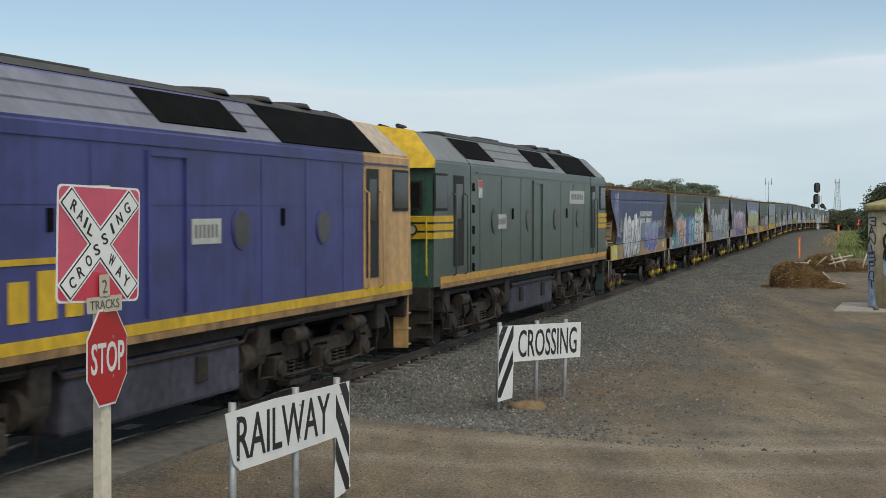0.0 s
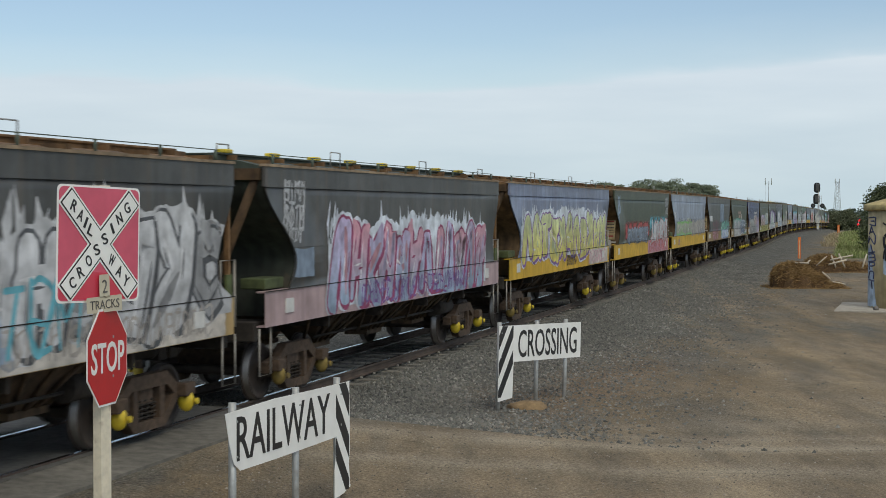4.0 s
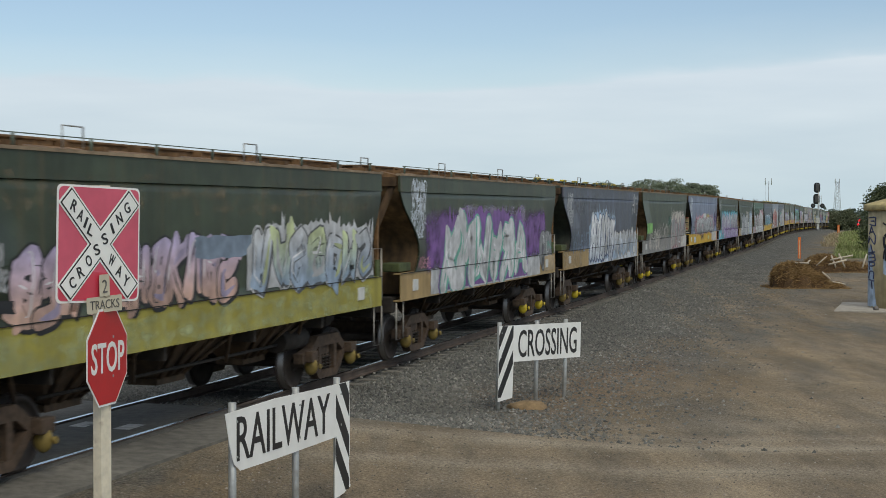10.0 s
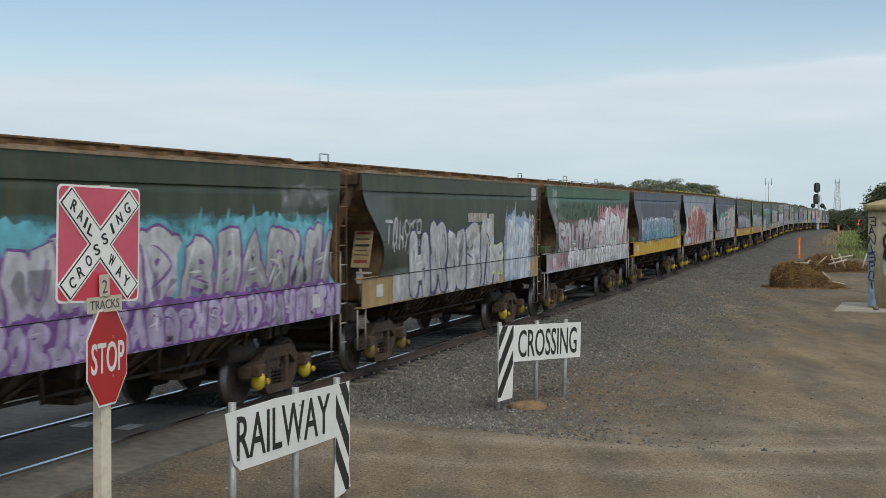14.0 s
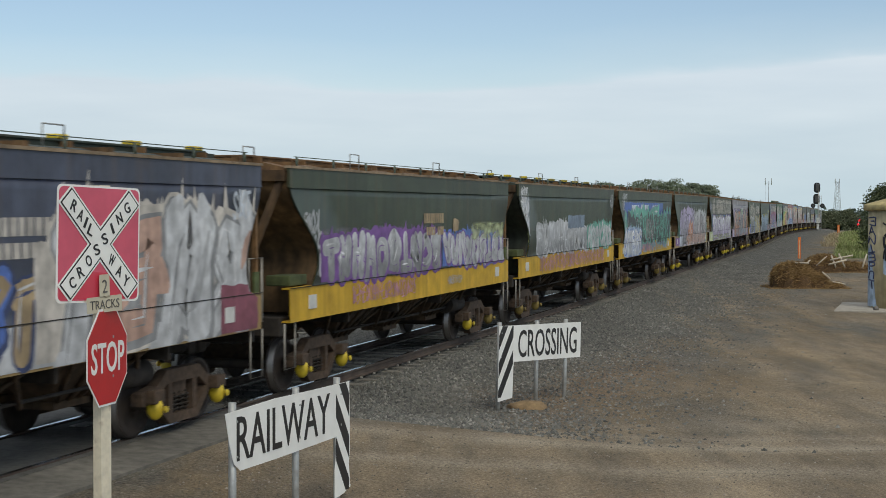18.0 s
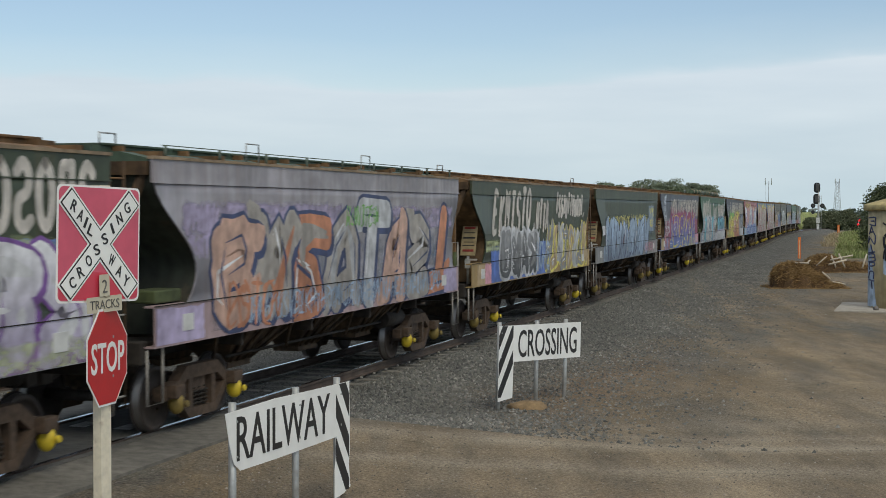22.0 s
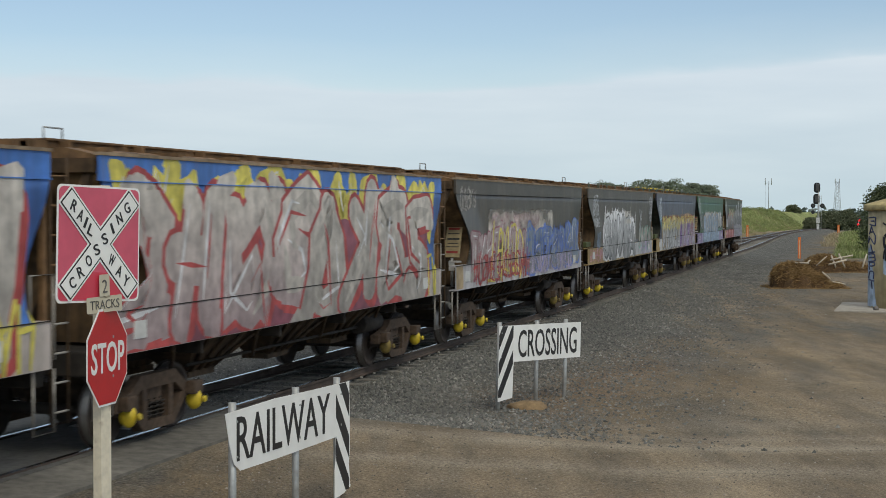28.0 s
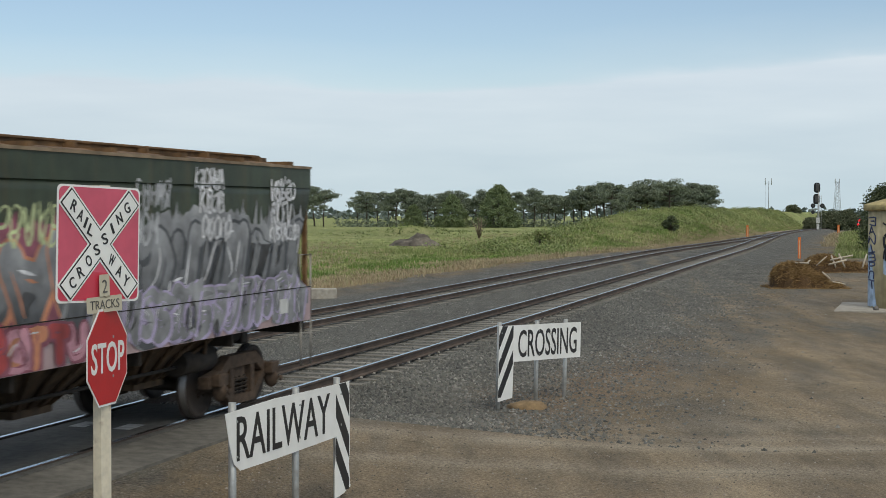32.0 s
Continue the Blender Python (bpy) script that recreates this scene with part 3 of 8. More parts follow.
def curve_through(pts, n):
    """Points of a smooth line through the given ones."""
    p = [pts[0]] + list(pts) + [pts[-1]]
    out = []
    for i in range(1, len(p) - 2):
        for k in range(n):
            t = k / n
            out.append(tuple(0.5 * (2 * p[i][j] + (p[i + 1][j] - p[i - 1][j]) * t + (2 * p[i - 1][j] - 5 * p[i][j] + 4 * p[i + 1][j] - p[i + 2][j]) * t * t + (3 * p[i][j] - p[i - 1][j] - 3 * p[i + 1][j] + p[i + 2][j]) * t ** 3) for j in (0, 1)))
    return out + [pts[-1]]


def tint(code, gain=1.0):
    lum = sum(PAL[code]) / 3
    return tuple(gain * (0.86 * c + 0.14 * lum) for c in PAL[code])


def fade(low, high, z0, z1):
    """Colour by height, from low at z0 to high at z1."""
    def at(z):
        t = min(1, max(0, (z - z0) / (z1 - z0)))
        return tuple(a + (b - a) * t for a, b in zip(low, high))
    return at


class Paint:
    """Collects flat painted shapes on a wagon's side as one mesh, in coats over one another."""

    def __init__(self):
        self.v, self.f, self.m, self.c, self.coat = [], [], [], [], 0.0

    def put(self, x, z, col, a=1.0):
        z = max(1.22, min(3.6, z))
        x0, x1 = -6.62 + end_in(z, FRONT_IN) * (z > 1.76) + 0.03, 6.62 - end_in(z, REAR_IN) * (z > 1.76) - 0.03
        self.v.append((max(x0, min(x1, x)), -1.4515 - self.coat, z))
        self.c += [*(col(z) if callable(col) else col), a]
        return len(self.v) - 1

    def face(self, q, mi=0):
        self.f.append(tuple(q))
        self.m.append(mi)

    def ribbon(self, pts, w, col, thin=1.0, mi=0, a0=1.0):
        """A stroke of width w; thin below 1 draws its ends out to points."""
        n = len(pts)
        self.coat += 0.000015
        a, b = [], []
        for i in range(n):
            dx, dz = pts[min(i + 1, n - 1)][0] - pts[max(i - 1, 0)][0], pts[min(i + 1, n - 1)][1] - pts[max(i - 1, 0)][1]
            d = math.hypot(dx, dz) or 1
            k = w / 2 * (1 if thin == 1 else thin + (1 - thin) * math.sin(math.pi * i / (n - 1)))
            a.append(self.put(pts[i][0] - dz / d * k, pts[i][1] + dx / d * k, col, a0))
            b.append(self.put(pts[i][0] + dz / d * k, pts[i][1] - dx / d * k, col, a0))
        for i in range(n - 1):
            self.face((a[i], b[i], b[i + 1], a[i + 1]), mi)
        if thin == 1:
            for e, s in ((0, -1), (n - 1, 1)):
                dx, dz = pts[e][0] - pts[e - s][0], pts[e][1] - pts[e - s][1]
                d = math.hypot(dx, dz) or 1
                self.face([self.put(pts[e][0] + w / 2 * (math.cos(t) * dx / d - math.sin(t) * dz / d), pts[e][1] + w / 2 * (math.cos(t) * dz / d + math.sin(t) * dx / d), col, a0) for t in [math.pi * (k / 5 - 0.5) for k in range(6)]], mi)

    def patch(self, x0, x1, z0, z1, code, rng, rag=0.022):
        """A rolled-on field with a ragged edge."""
        self.coat += 0.00008
        col = fade(tint(code, rng.uniform(0.85, 1.0)), tint(code, rng.uniform(0.95, 1.1)), z0, z1)
        k = max(3, int((x1 - x0) / 0.18))
        zs = [z0 + (z1 - z0) * j / 6 for j in range(7)]
        grid = []
        for i in range(k + 1):
            x = x0 + (x1 - x0) * i / k
            lo, hi = rng.uniform(-rag, rag) if z0 > 1.3 else 0, rng.uniform(-rag, rag)
            grid.append([self.put(x + (rng.uniform(-rag, rag) if i in (0, k) else 0), z + (lo if j == 0 else hi if j == 6 else 0), col) for j, z in enumerate(zs)])
        for a, b in zip(grid, grid[1:]):
            for j in range(6):
                self.face((a[j], a[j + 1], b[j + 1], b[j]))

    def cloud(self, x0, x1, z0, z1, code, rng, dense=0.9):
        """Mist of paint, thick in the middle and gone at the edge."""
        self.coat += 0.00008
        nx, nz = max(8, int((x1 - x0) / 0.15)), 9
        grid = []
        for i in range(nx + 1):
            row = []
            for j in range(nz + 1):
                u, v = i / nx, j / nz
                edge = min(1, min(u, 1 - u) * (x1 - x0) / 0.3) * (min(1, min(v, 1 - v) * 4) if z0 > 1.3 else min(1, (1 - v) * 4))
                row.append(self.put(x0 + (x1 - x0) * u, z0 + (z1 - z0) * v, tint(code), dense * edge * (0.75 + 0.5 * noise.noise((x0 + i * 0.4, j * 0.5, z1 * 7)))))
            grid.append(row)
        for a, b in zip(grid, grid[1:]):
            for j in range(nz):
                self.face((a[j], a[j + 1], b[j + 1], b[j]), 1)

    def dome(self, x0, x1, z0, z1, code, rng):
        """A clouded ground behind a piece, higher in the middle, its top drawn out in flares."""
        self.coat += 0.00008
        col = fade(tint(code, 0.85), tint(code, 1.12), z0, z1)
        k = max(6, int((x1 - x0) / 0.11))
        grid = []
        ph = rng.uniform(0, 9)
        for i in range(k + 1):
            u = i / k
            top = z0 + (z1 - z0) * (0.70 + 0.34 * math.sin(math.pi * u) ** 0.7 + 0.16 * noise.noise((ph + u * (x1 - x0) * 1.1, 0, 0))) + rng.uniform(-0.05, 0.08) * (z1 - z0)
            grid.append([self.put(x0 + (x1 - x0) * u + rng.uniform(-0.02, 0.02), z0 + (top - z0) * j / 5, col) for j in range(6)])
        for a, b in zip(grid, grid[1:]):
            for j in range(5):
                self.face((a[j], a[j + 1], b[j + 1], b[j]))
        for _ in range(int((x1 - x0) * 5)):
            x, top = rng.uniform(x0, x1), z0 + (z1 - z0) * rng.uniform(0.75, 0.98)
            self.ribbon([(x, top - 0.3), (x + rng.uniform(-0.03, 0.06), top), (x + rng.uniform(-0.06, 0.14), top + rng.uniform(0.08, 0.3) * (z1 - z0))], rng.uniform(0.08, 0.22), col, 0.08)

    def piece(self, x0, x1, z0, z1, style, fill, line, halo, rng):
        """A row of fat overlapping letters. style: b round and swollen, w angular with barbs, n tall and narrow.
        fill: a colour for each letter in turn, or two for low/high; line: outline and cast block; halo: the ground behind."""
        h = z1 - z0
        k = max(2, round((x1 - x0) / (h * {"b": 0.88, "w": 0.84, "n": 0.60}[style])))
        cell = (x1 - x0) / k
        low, high = (fill.split("/") + [fill])[:2] if "/" in fill else (fill, fill)
        slant = {"b": 0.05, "w": 0.22, "n": 0.30}[style] * rng.uniform(0.6, 1.3)
        w0 = cell * {"b": 0.43, "w": 0.36, "n": 0.44}[style]
        edge = 0.052 * h if h > 0.9 else 0.042
        if halo:
            self.dome(x0 - 0.15 * h, x1 + 0.15 * h, z0 + 0.02 * h, z1 + 0.12 * h, halo, rng)
        letters = []
        for i in range(k):
            rise, grow, wide = rng.uniform(-0.07, 0.07) * h, rng.uniform(0.90, 1.12), rng.uniform(1.0, 1.25)
            strokes = []
            for st in odd(rng, 0.5, 0.35 if style == "b" else 0.6):
                pts = []
                for px, pz in st:
                    z = z0 + rise + w0 * 0.45 + (h - w0 * 0.9) * (0.5 + (pz - 0.5) * grow)
                    pts.append((x0 + (i + 0.5) * cell + (px - 0.5) * 0.86 * wide * cell + slant * (z - z0 - h / 2), z))
                strokes.append(curve_through(pts, 5) if style != "w" else [tuple(a[q] + (b[q] - a[q]) * t / 3 for q in (0, 1)) for a, b in zip(pts, pts[1:]) for t in range(3)] + [pts[-1]])
            letters.append(strokes)
        if halo:
            for strokes in letters:
                for p in strokes:
                    self.ribbon(p, w0 + 3.4 * edge, tint(halo))
        order = list(range(k)) if rng.random() < 0.5 else list(range(k))[::-1]
        for i in order:
            self.coat += 0.00004
            g = rng.uniform(0.86, 1.12)
            col = fade(tint(low[i % len(low)], g * 0.88), tint(high[i % len(high)], g * 1.1), z0 + 0.1 * h, z1)
            widths = [w0 * rng.uniform(0.82, 1.2) for _ in letters[i]]
            if line:
                dark = tint(line)
                for p, w in zip(letters[i], widths):
                    self.ribbon([(x + edge * 0.9, z - edge * 0.8) for x, z in p], w + edge, dark)
                for p, w in zip(letters[i], widths):
                    self.ribbon(p, w + 1.5 * edge, dark)
            for p, w in zip(letters[i], widths):
                self.ribbon(p, w, col)
                if style != "b" and rng.random() < 0.75:
                    for e, q in ((0, 1), (-1, -2)):
                        d = Vector((p[e][0] - p[q][0], p[e][1] - p[q][1])).normalized()
                        s = Vector((-d[1], d[0])) * rng.choice((-1, 1))
                        a = Vector(p[e]) - d * w * 0.2
                        tip = a + d * w * rng.uniform(0.5, 1.1) + s * w * rng.uniform(0.3, 0.9)
                        self.ribbon([tuple(a - s * w * 0.3), tuple((a + tip) / 2), tuple(tip)], w * 0.95, col, 0.25)
            # cuts between the strokes, shine and scratches within the fill
            for p, w in zip(letters[i], widths):
                if line and rng.random() < 0.85:
                    q = p[rng.randrange(0, max(1, len(p) // 2)):][:max(3, len(p) // 2)]
                    off = rng.uniform(-0.35, 0.35) * w
                    if len(q) > 2:
                        self.ribbon([(x + off, z - 0.1 * w) for x, z in q], edge * rng.uniform(0.5, 0.9), tint(line), 0.15)
                q = p[len(p) // 5: len(p) // 2 + 2]
                if rng.random() < 0.6 and len(q) > 2:
                    self.ribbon([(x - w * 0.25, z + w * 0.15) for x, z in q], w * 0.14, tint("w", 0.95), 0.15)
                if rng.random() < 0.5:
                    q = p[len(p) // 2:]
                    if len(q) > 2:
                        self.ribbon([(x + w * 0.15, z) for x, z in q], w * 0.45, tint(high[(i + 1) % len(high)], 0.8), 0.2)

    def tag(self, x0, x1, z0, z1, code, rng, weight=0.11, cap=0.075):
        """Quick single strokes, joined up."""
        h = z1 - z0
        k = max(2, round((x1 - x0) / (h * 0.62)))
        cell = (x1 - x0) / k
        for i in range(k):
            lean = rng.uniform(0.05, 0.3)
            for st in odd(rng, 0.4, 0.5):
                pts = [(x0 + (i + 0.5) * cell + ((px - 0.5) * 1.05 + lean * (pz - 0.5)) * cell, z0 + h * pz + rng.uniform(-0.1, 0.1) * h) for px, pz in st]
                self.ribbon(curve_through(pts, 5), min(weight * h, cap), tint(code, rng.uniform(0.85, 1.05)), rng.choice((1.0, 0.45)))

    def stack(self, x0, x1, z0, z1, code, rng):
        """Small scribbles one above another."""
        z = z1
        while z > z0 + 0.15:
            h = rng.uniform(0.2, 0.34)
            a = x0 + (x1 - x0) * rng.uniform(0, 0.25)
            self.tag(a, a + (x1 - x0) * rng.uniform(0.5, 0.8), z - h, z, code, rng, 0.17, 0.05)
            z -= h * rng.uniform(1.0, 1.3)

    def roller(self, x0, x1, z0, z1, code, rng, hand):
        """Tall letters rolled on in one pale colour; hand: slanting brush letters with flicked tails."""
        h = z1 - z0
        k = max(2, round((x1 - x0) / (h * (0.50 if hand else 0.52))))
        cell = (x1 - x0) / k
        for i in range(k):
            if not hand and rng.random() < 0.12:
                self.bar(x0 + (i + 0.4) * cell, x0 + (i + 0.6) * cell, z0 + 0.4 * h, z0 + 0.55 * h, code)
                continue
            g = rng.choice(GLYPHS)
            fx, drop = rng.random() < 0.5, rng.uniform(-0.1, 0.1) * h * hand
            for st in g:
                pts = [(x0 + (i + 0.5) * cell + ((1 - px if fx else px) - 0.5) * 0.80 * cell + (0.22 * h * (pz - 0.5) if hand else 0), z0 + drop + 0.06 * h + 0.88 * h * pz) for px, pz in st]
                self.ribbon(curve_through(pts, 4), 0.20 if hand else 0.14, tint(code, rng.uniform(0.95, 1.08)), 0.6 if hand else 1.0)
        if hand:
            self.ribbon([(x1 - 0.2 * cell, z0), (x1 + 0.2 * cell, z0 + 0.02 * h), (x1 + 0.75 * cell, z0 + 0.22 * h)], 0.11, tint(code), 0.1)

    def bar(self, x0, x1, z0, z1, code):
        self.coat += 0.00005
        self.face([self.put(x, z, tint(code)) for x, z in ((x0, z0), (x1, z0), (x1, z1), (x0, z1))])

    def done(self, parent, name, label):
        """Close the shapes so far into one part; later ones lie over it."""
        me = bpy.data.meshes.new(name)
        me.from_pydata(self.v, [], self.f)
        me.materials.append(SPRAY if not self.m[0] else MIST)
        me.attributes.new("paint", "FLOAT_COLOR", "POINT").data.foreach_set("color", self.c)
        ob = new(name, me)
        ob.parent = parent
        tagged(ob, label, kind="stuff")
        self.v, self.f, self.m, self.c = [], [], [], []


HUES = {"w": "white", "s": "silver", "g": "grey", "k": "black", "d": "charcoal", "r": "red", "p": "pink", "m": "crimson", "v": "purple", "l": "lilac", "b": "blue", "c": "turquoise", "a": "pale blue", "n": "navy", "t": "teal", "e": "green", "y": "yellow", "o": "orange", "i": "cream", "h": "lime", "x": "maroon", "j": "beige", "u": "slate blue", "f": "icy blue", "z": "tan", "q": "salmon", "P": "dusty pink"}


def X(u):
    return -6.6 + 13.2 * u


# body paints: dark green, navy, slate, grey, light grey, dark grey, brown, green, pink, sky blue, lilac grey
BODY = {"G": (0.046, 0.061, 0.037), "N": (0.045, 0.060, 0.165), "S": (0.075, 0.085, 0.125), "L": (0.275, 0.32, 0.41), "B": (0.19, 0.225, 0.335), "D": (0.080, 0.082, 0.082), "R": (0.078, 0.070, 0.060), "E": (0.045, 0.125, 0.075), "P": (0.50, 0.20, 0.25), "U": (0.07, 0.20, 0.58), "I": (0.33, 0.31, 0.34)}
SILL = {"Y": (0.60, 0.37, 0.035), "W": (0.46, 0.45, 0.47), "T": (0.40, 0.28, 0.13), "P": (0.42, 0.31, 0.32), "O": (0.34, 0.30, 0.06), "B": (0.24, 0.29, 0.50), "C": (0.20, 0.42, 0.50), "V": (0.40, 0.36, 0.52), "H": (0.30, 0.205, 0.09), "G": (0.26, 0.26, 0.26)}
# body paint, sill paint, hatch tops (b brown, g green, y with yellow clips), painted pieces:
# p piece, t tag, v stacked tags, r rolled block letters, h rolled brush letters, w rolled field, c mist, q lettering bars
WAGONS = [
    ("N", "T", "b", [("v", .03, .13, 2.4, 3.5, "l"), ("t", .14, .22, 2.2, 2.55, "h"), ("t", .09, .15, 2.0, 2.35, "s"), ("w", 0, .09, 1.22, 1.72, "y"), ("w", .46, .58, 1.85, 2.45, "u"), ("p", .19, .47, 1.28, 2.62, "n", "w", "d", ""), ("p", .56, .81, 1.42, 2.5, "n", "b/a", "p", ""), ("q", .44, .68, "w"), ("t", .82, .9, 2.25, 2.5, "h"), ("t", .93, .97, 2.2, 2.9, "s")]),
    ("G", "P", "b", [("v", .08, .18, 2.3, 3.5, "l"), ("c", .02, .2, 1.22, 2.0, "c", .7), ("c", .28, .62, 2.2, 2.8, "y", .45), ("p", .17, .44, 1.24, 2.4, "b", "q", "n", "c"), ("p", .43, .66, 1.3, 2.45, "w", "bacr", "n", "b"), ("p", .68, .97, 1.45, 2.75, "n", "w", "k", "e"), ("c", .66, .98, 2.5, 2.95, "h", .6), ("t", .22, .32, 2.4, 2.75, "s"), ("v", .9, .98, 2.7, 3.3, "s")]),
    ("D", "T", "b", [("v", .05, .15, 2.3, 3.5, "w"), ("t", .17, .3, 2.2, 2.95, "w"), ("t", .12, .24, 1.85, 2.1, "z"), ("w", .3, .98, 1.22, 1.72, "i"), ("c", .2, .5, 1.22, 2.2, "a", .6), ("p", .25, .62, 1.3, 2.6, "n", "a/s", "g", ""), ("p", .60, .98, 1.5, 2.8, "w", "sgs", "d", "s"), ("t", .35, .95, 1.3, 1.65, "j"), ("t", .58, .7, 1.4, 2.2, "c")]),
    ("D", "P", "y", [("v", .03, .12, 2.4, 3.4, "s"), ("w", .06, .14, 1.9, 2.35, "u"), ("p", .2, .9, 1.3, 2.6, "n", "a/lp", "m", "f"), ("t", .3, .8, 1.3, 1.65, "v")]),
    ("B", "Y", "b", [("c", .05, .95, 2.1, 2.9, "a", .7), ("p", .1, .95, 1.6, 2.75, "b", "y/h", "v", "f"), ("w", .75, .98, 1.24, 1.7, "i"), ("t", .5, .6, 1.35, 1.6, "k"), ("t", .74, .95, 1.3, 1.65, "p")]),
    ("G", "Y", "b", [("v", .03, .1, 2.4, 3.4, "a"), ("c", .15, .6, 1.75, 2.6, "r", .9), ("p", .2, .56, 1.76, 2.25, "n", "u", "d", ""), ("w", .56, .98, 1.22, 1.74, "p"), ("c", .58, .98, 1.8, 2.8, "c", .8), ("p", .62, .97, 1.65, 2.55, "w", "s", "r", ""), ("t", .58, .97, 1.28, 1.7, "r"), ("v", .9, .98, 2.8, 3.4, "s")]),
    ("L", "Y", "b", [("t", .03, .1, 2.4, 2.8, "w"), ("c", .1, .8, 1.8, 2.7, "s", .5), ("p", .12, .56, 1.82, 2.3, "b", "j", "e", "e"), ("p", .54, .97, 1.76, 2.4, "w", "j", "g", ""), ("t", .4, .5, 2.35, 2.5, "h"), ("t", .15, .2, 1.35, 1.6, "v"), ("v", .94, .98, 2.5, 3.0, "w")]),
    ("D", "H", "b", [("w", .53, .69, 2.25, 3.28, "u"), ("w", .06, .19, 2.3, 2.58, "w"), ("t", .2, .45, 1.3, 2.25, "x"), ("t", .2, .45, 1.3, 1.7, "p"), ("w", .56, .9, 1.3, 1.95, "s"), ("p", .58, .93, 1.4, 2.2, "n", "t", "n", ""), ("p", .6, .88, 1.3, 1.75, "n", "f", "b", ""), ("w", .07, .12, 1.4, 1.6, "i")]),
    ("G", "H", "b", [("p", .15, .56, 1.3, 2.25, "n", "j/s", "u", "t"), ("p", .56, .88, 1.4, 2.3, "b", "n/u", "f", ""), ("p", .2, .56, 1.25, 1.7, "b", "s", "j", ""), ("q", .42, .56, "q"), ("w", .6, .63, 2.3, 2.7, "i"), ("w", .8, .88, 1.85, 1.98, "f"), ("w", .86, .97, 1.4, 1.6, "s"), ("t", .8, .95, 1.3, 1.42, "t"), ("w", .9, .96, 1.98, 2.04, "s")]),
    ("N", "H", "b", [("v", .02, .12, 2.8, 3.5, "s"), ("c", .1, .9, 2.6, 3.3, "u", .45), ("w", .1, .95, 1.24, 1.72, "s"), ("p", .17, .74, 1.25, 2.3, "n", "g/s", "d", ""), ("p", .74, .98, 1.3, 2.4, "b", "l", "p", ""), ("t", .1, .2, 1.6, 2.1, "o"), ("t", .47, .52, 2.4, 2.6, "c"), ("q", .5, .74, "w"), ("t", .55, .75, 1.9, 2.5, "q"), ("w", .96, .98, 2.9, 3.1, "s")]),
    ("G", "O", "b", [("c", .0, .98, 2.7, 3.55, "z", .35), ("v", .08, .14, 2.0, 2.6, "s"), ("p", .14, .54, 1.76, 2.55, "n", "q/l", "k", ""), ("w", .45, .6, 2.3, 2.6, "u"), ("p", .58, .96, 1.78, 2.6, "w", "a/sh", "d", "s"), ("c", 0, .98, 1.22, 1.74, "h", .5), ("w", .06, .14, 1.88, 2.02, "k")]),
    ("G", "T", "b", [("v", .03, .13, 2.3, 3.5, "f"), ("c", .1, .92, 1.5, 3.1, "v", 1.0), ("c", .3, .75, 2.2, 3.2, "l", .7), ("w", .14, .86, 1.24, 1.74, "s"), ("p", .2, .74, 1.25, 2.65, "w", "w/s", "t", "v"), ("p", .86, .96, 1.4, 2.3, "b", "g", "d", ""), ("t", .08, .14, 1.8, 2.0, "p"), ("t", .92, .98, 1.9, 2.1, "t"), ("w", .9, .99, 1.3, 1.7, "z")]),
    ("S", "T", "y", [("c", .02, .4, 2.6, 3.55, "g", .4), ("v", .03, .12, 2.5, 3.4, "s"), ("w", .28, .98, 1.22, 1.74, "f"), ("p", .3, .6, 1.3, 2.65, "n", "f/w", "n", "a"), ("p", .6, .97, 1.35, 2.15, "b", "a/s", "j", ""), ("t", .1, .28, 1.7, 2.2, "u"), ("t", .0, .2, 1.3, 1.65, "z"), ("t", .9, .98, 2.8, 3.4, "s")]),
    ("G", "G", "b", [("c", .0, .98, 2.4, 3.3, "t", .25), ("w", .07, .19, 2.0, 2.4, "e"), ("t", .12, .36, 1.3, 2.05, "i"), ("t", .3, .56, 1.3, 2.25, "j"), ("c", .5, .97, 1.9, 2.8, "t", .5), ("p", .62, .93, 1.25, 2.55, "b", "j/g", "x", "i"), ("w", .86, .99, 1.24, 1.74, "i"), ("t", .62, .92, 2.5, 2.85, "i")]),
    ("B", "Y", "g", [("v", .02, .1, 2.4, 3.5, "f"), ("c", .85, .98, 1.8, 3.0, "v", .7), ("c", .1, .3, 1.75, 2.2, "f", .5), ("w", .15, .21, 1.3, 1.6, "f"), ("p", .2, .84, 1.76, 2.5, "b", "g/s", "d", "p"), ("t", .15, .24, 1.8, 2.4, "x"), ("w", .46, .56, 2.5, 2.72, "w"), ("t", .57, .68, 2.5, 2.68, "y"), ("w", .77, .95, 1.24, 1.72, "i"), ("w", .95, .99, 1.24, 1.72, "o"), ("t", .38, .46, 1.4, 1.62, "k"), ("w", .62, .67, 1.4, 1.56, "h")]),
    ("G", "V", "b", [("v", .02, .13, 2.8, 3.5, "s"), ("w", .0, .28, 1.22, 1.74, "c"), ("c", .1, .98, 2.2, 3.0, "c", .9), ("p", .13, .57, 1.5, 2.6, "b", "l/s", "v", "c"), ("p", .58, .97, 1.55, 2.65, "w", "g/s", "v", "c"), ("p", .25, .98, 1.24, 1.72, "b", "l", "v", "v"), ("c", .8, .98, 2.7, 3.5, "s", .5)]),
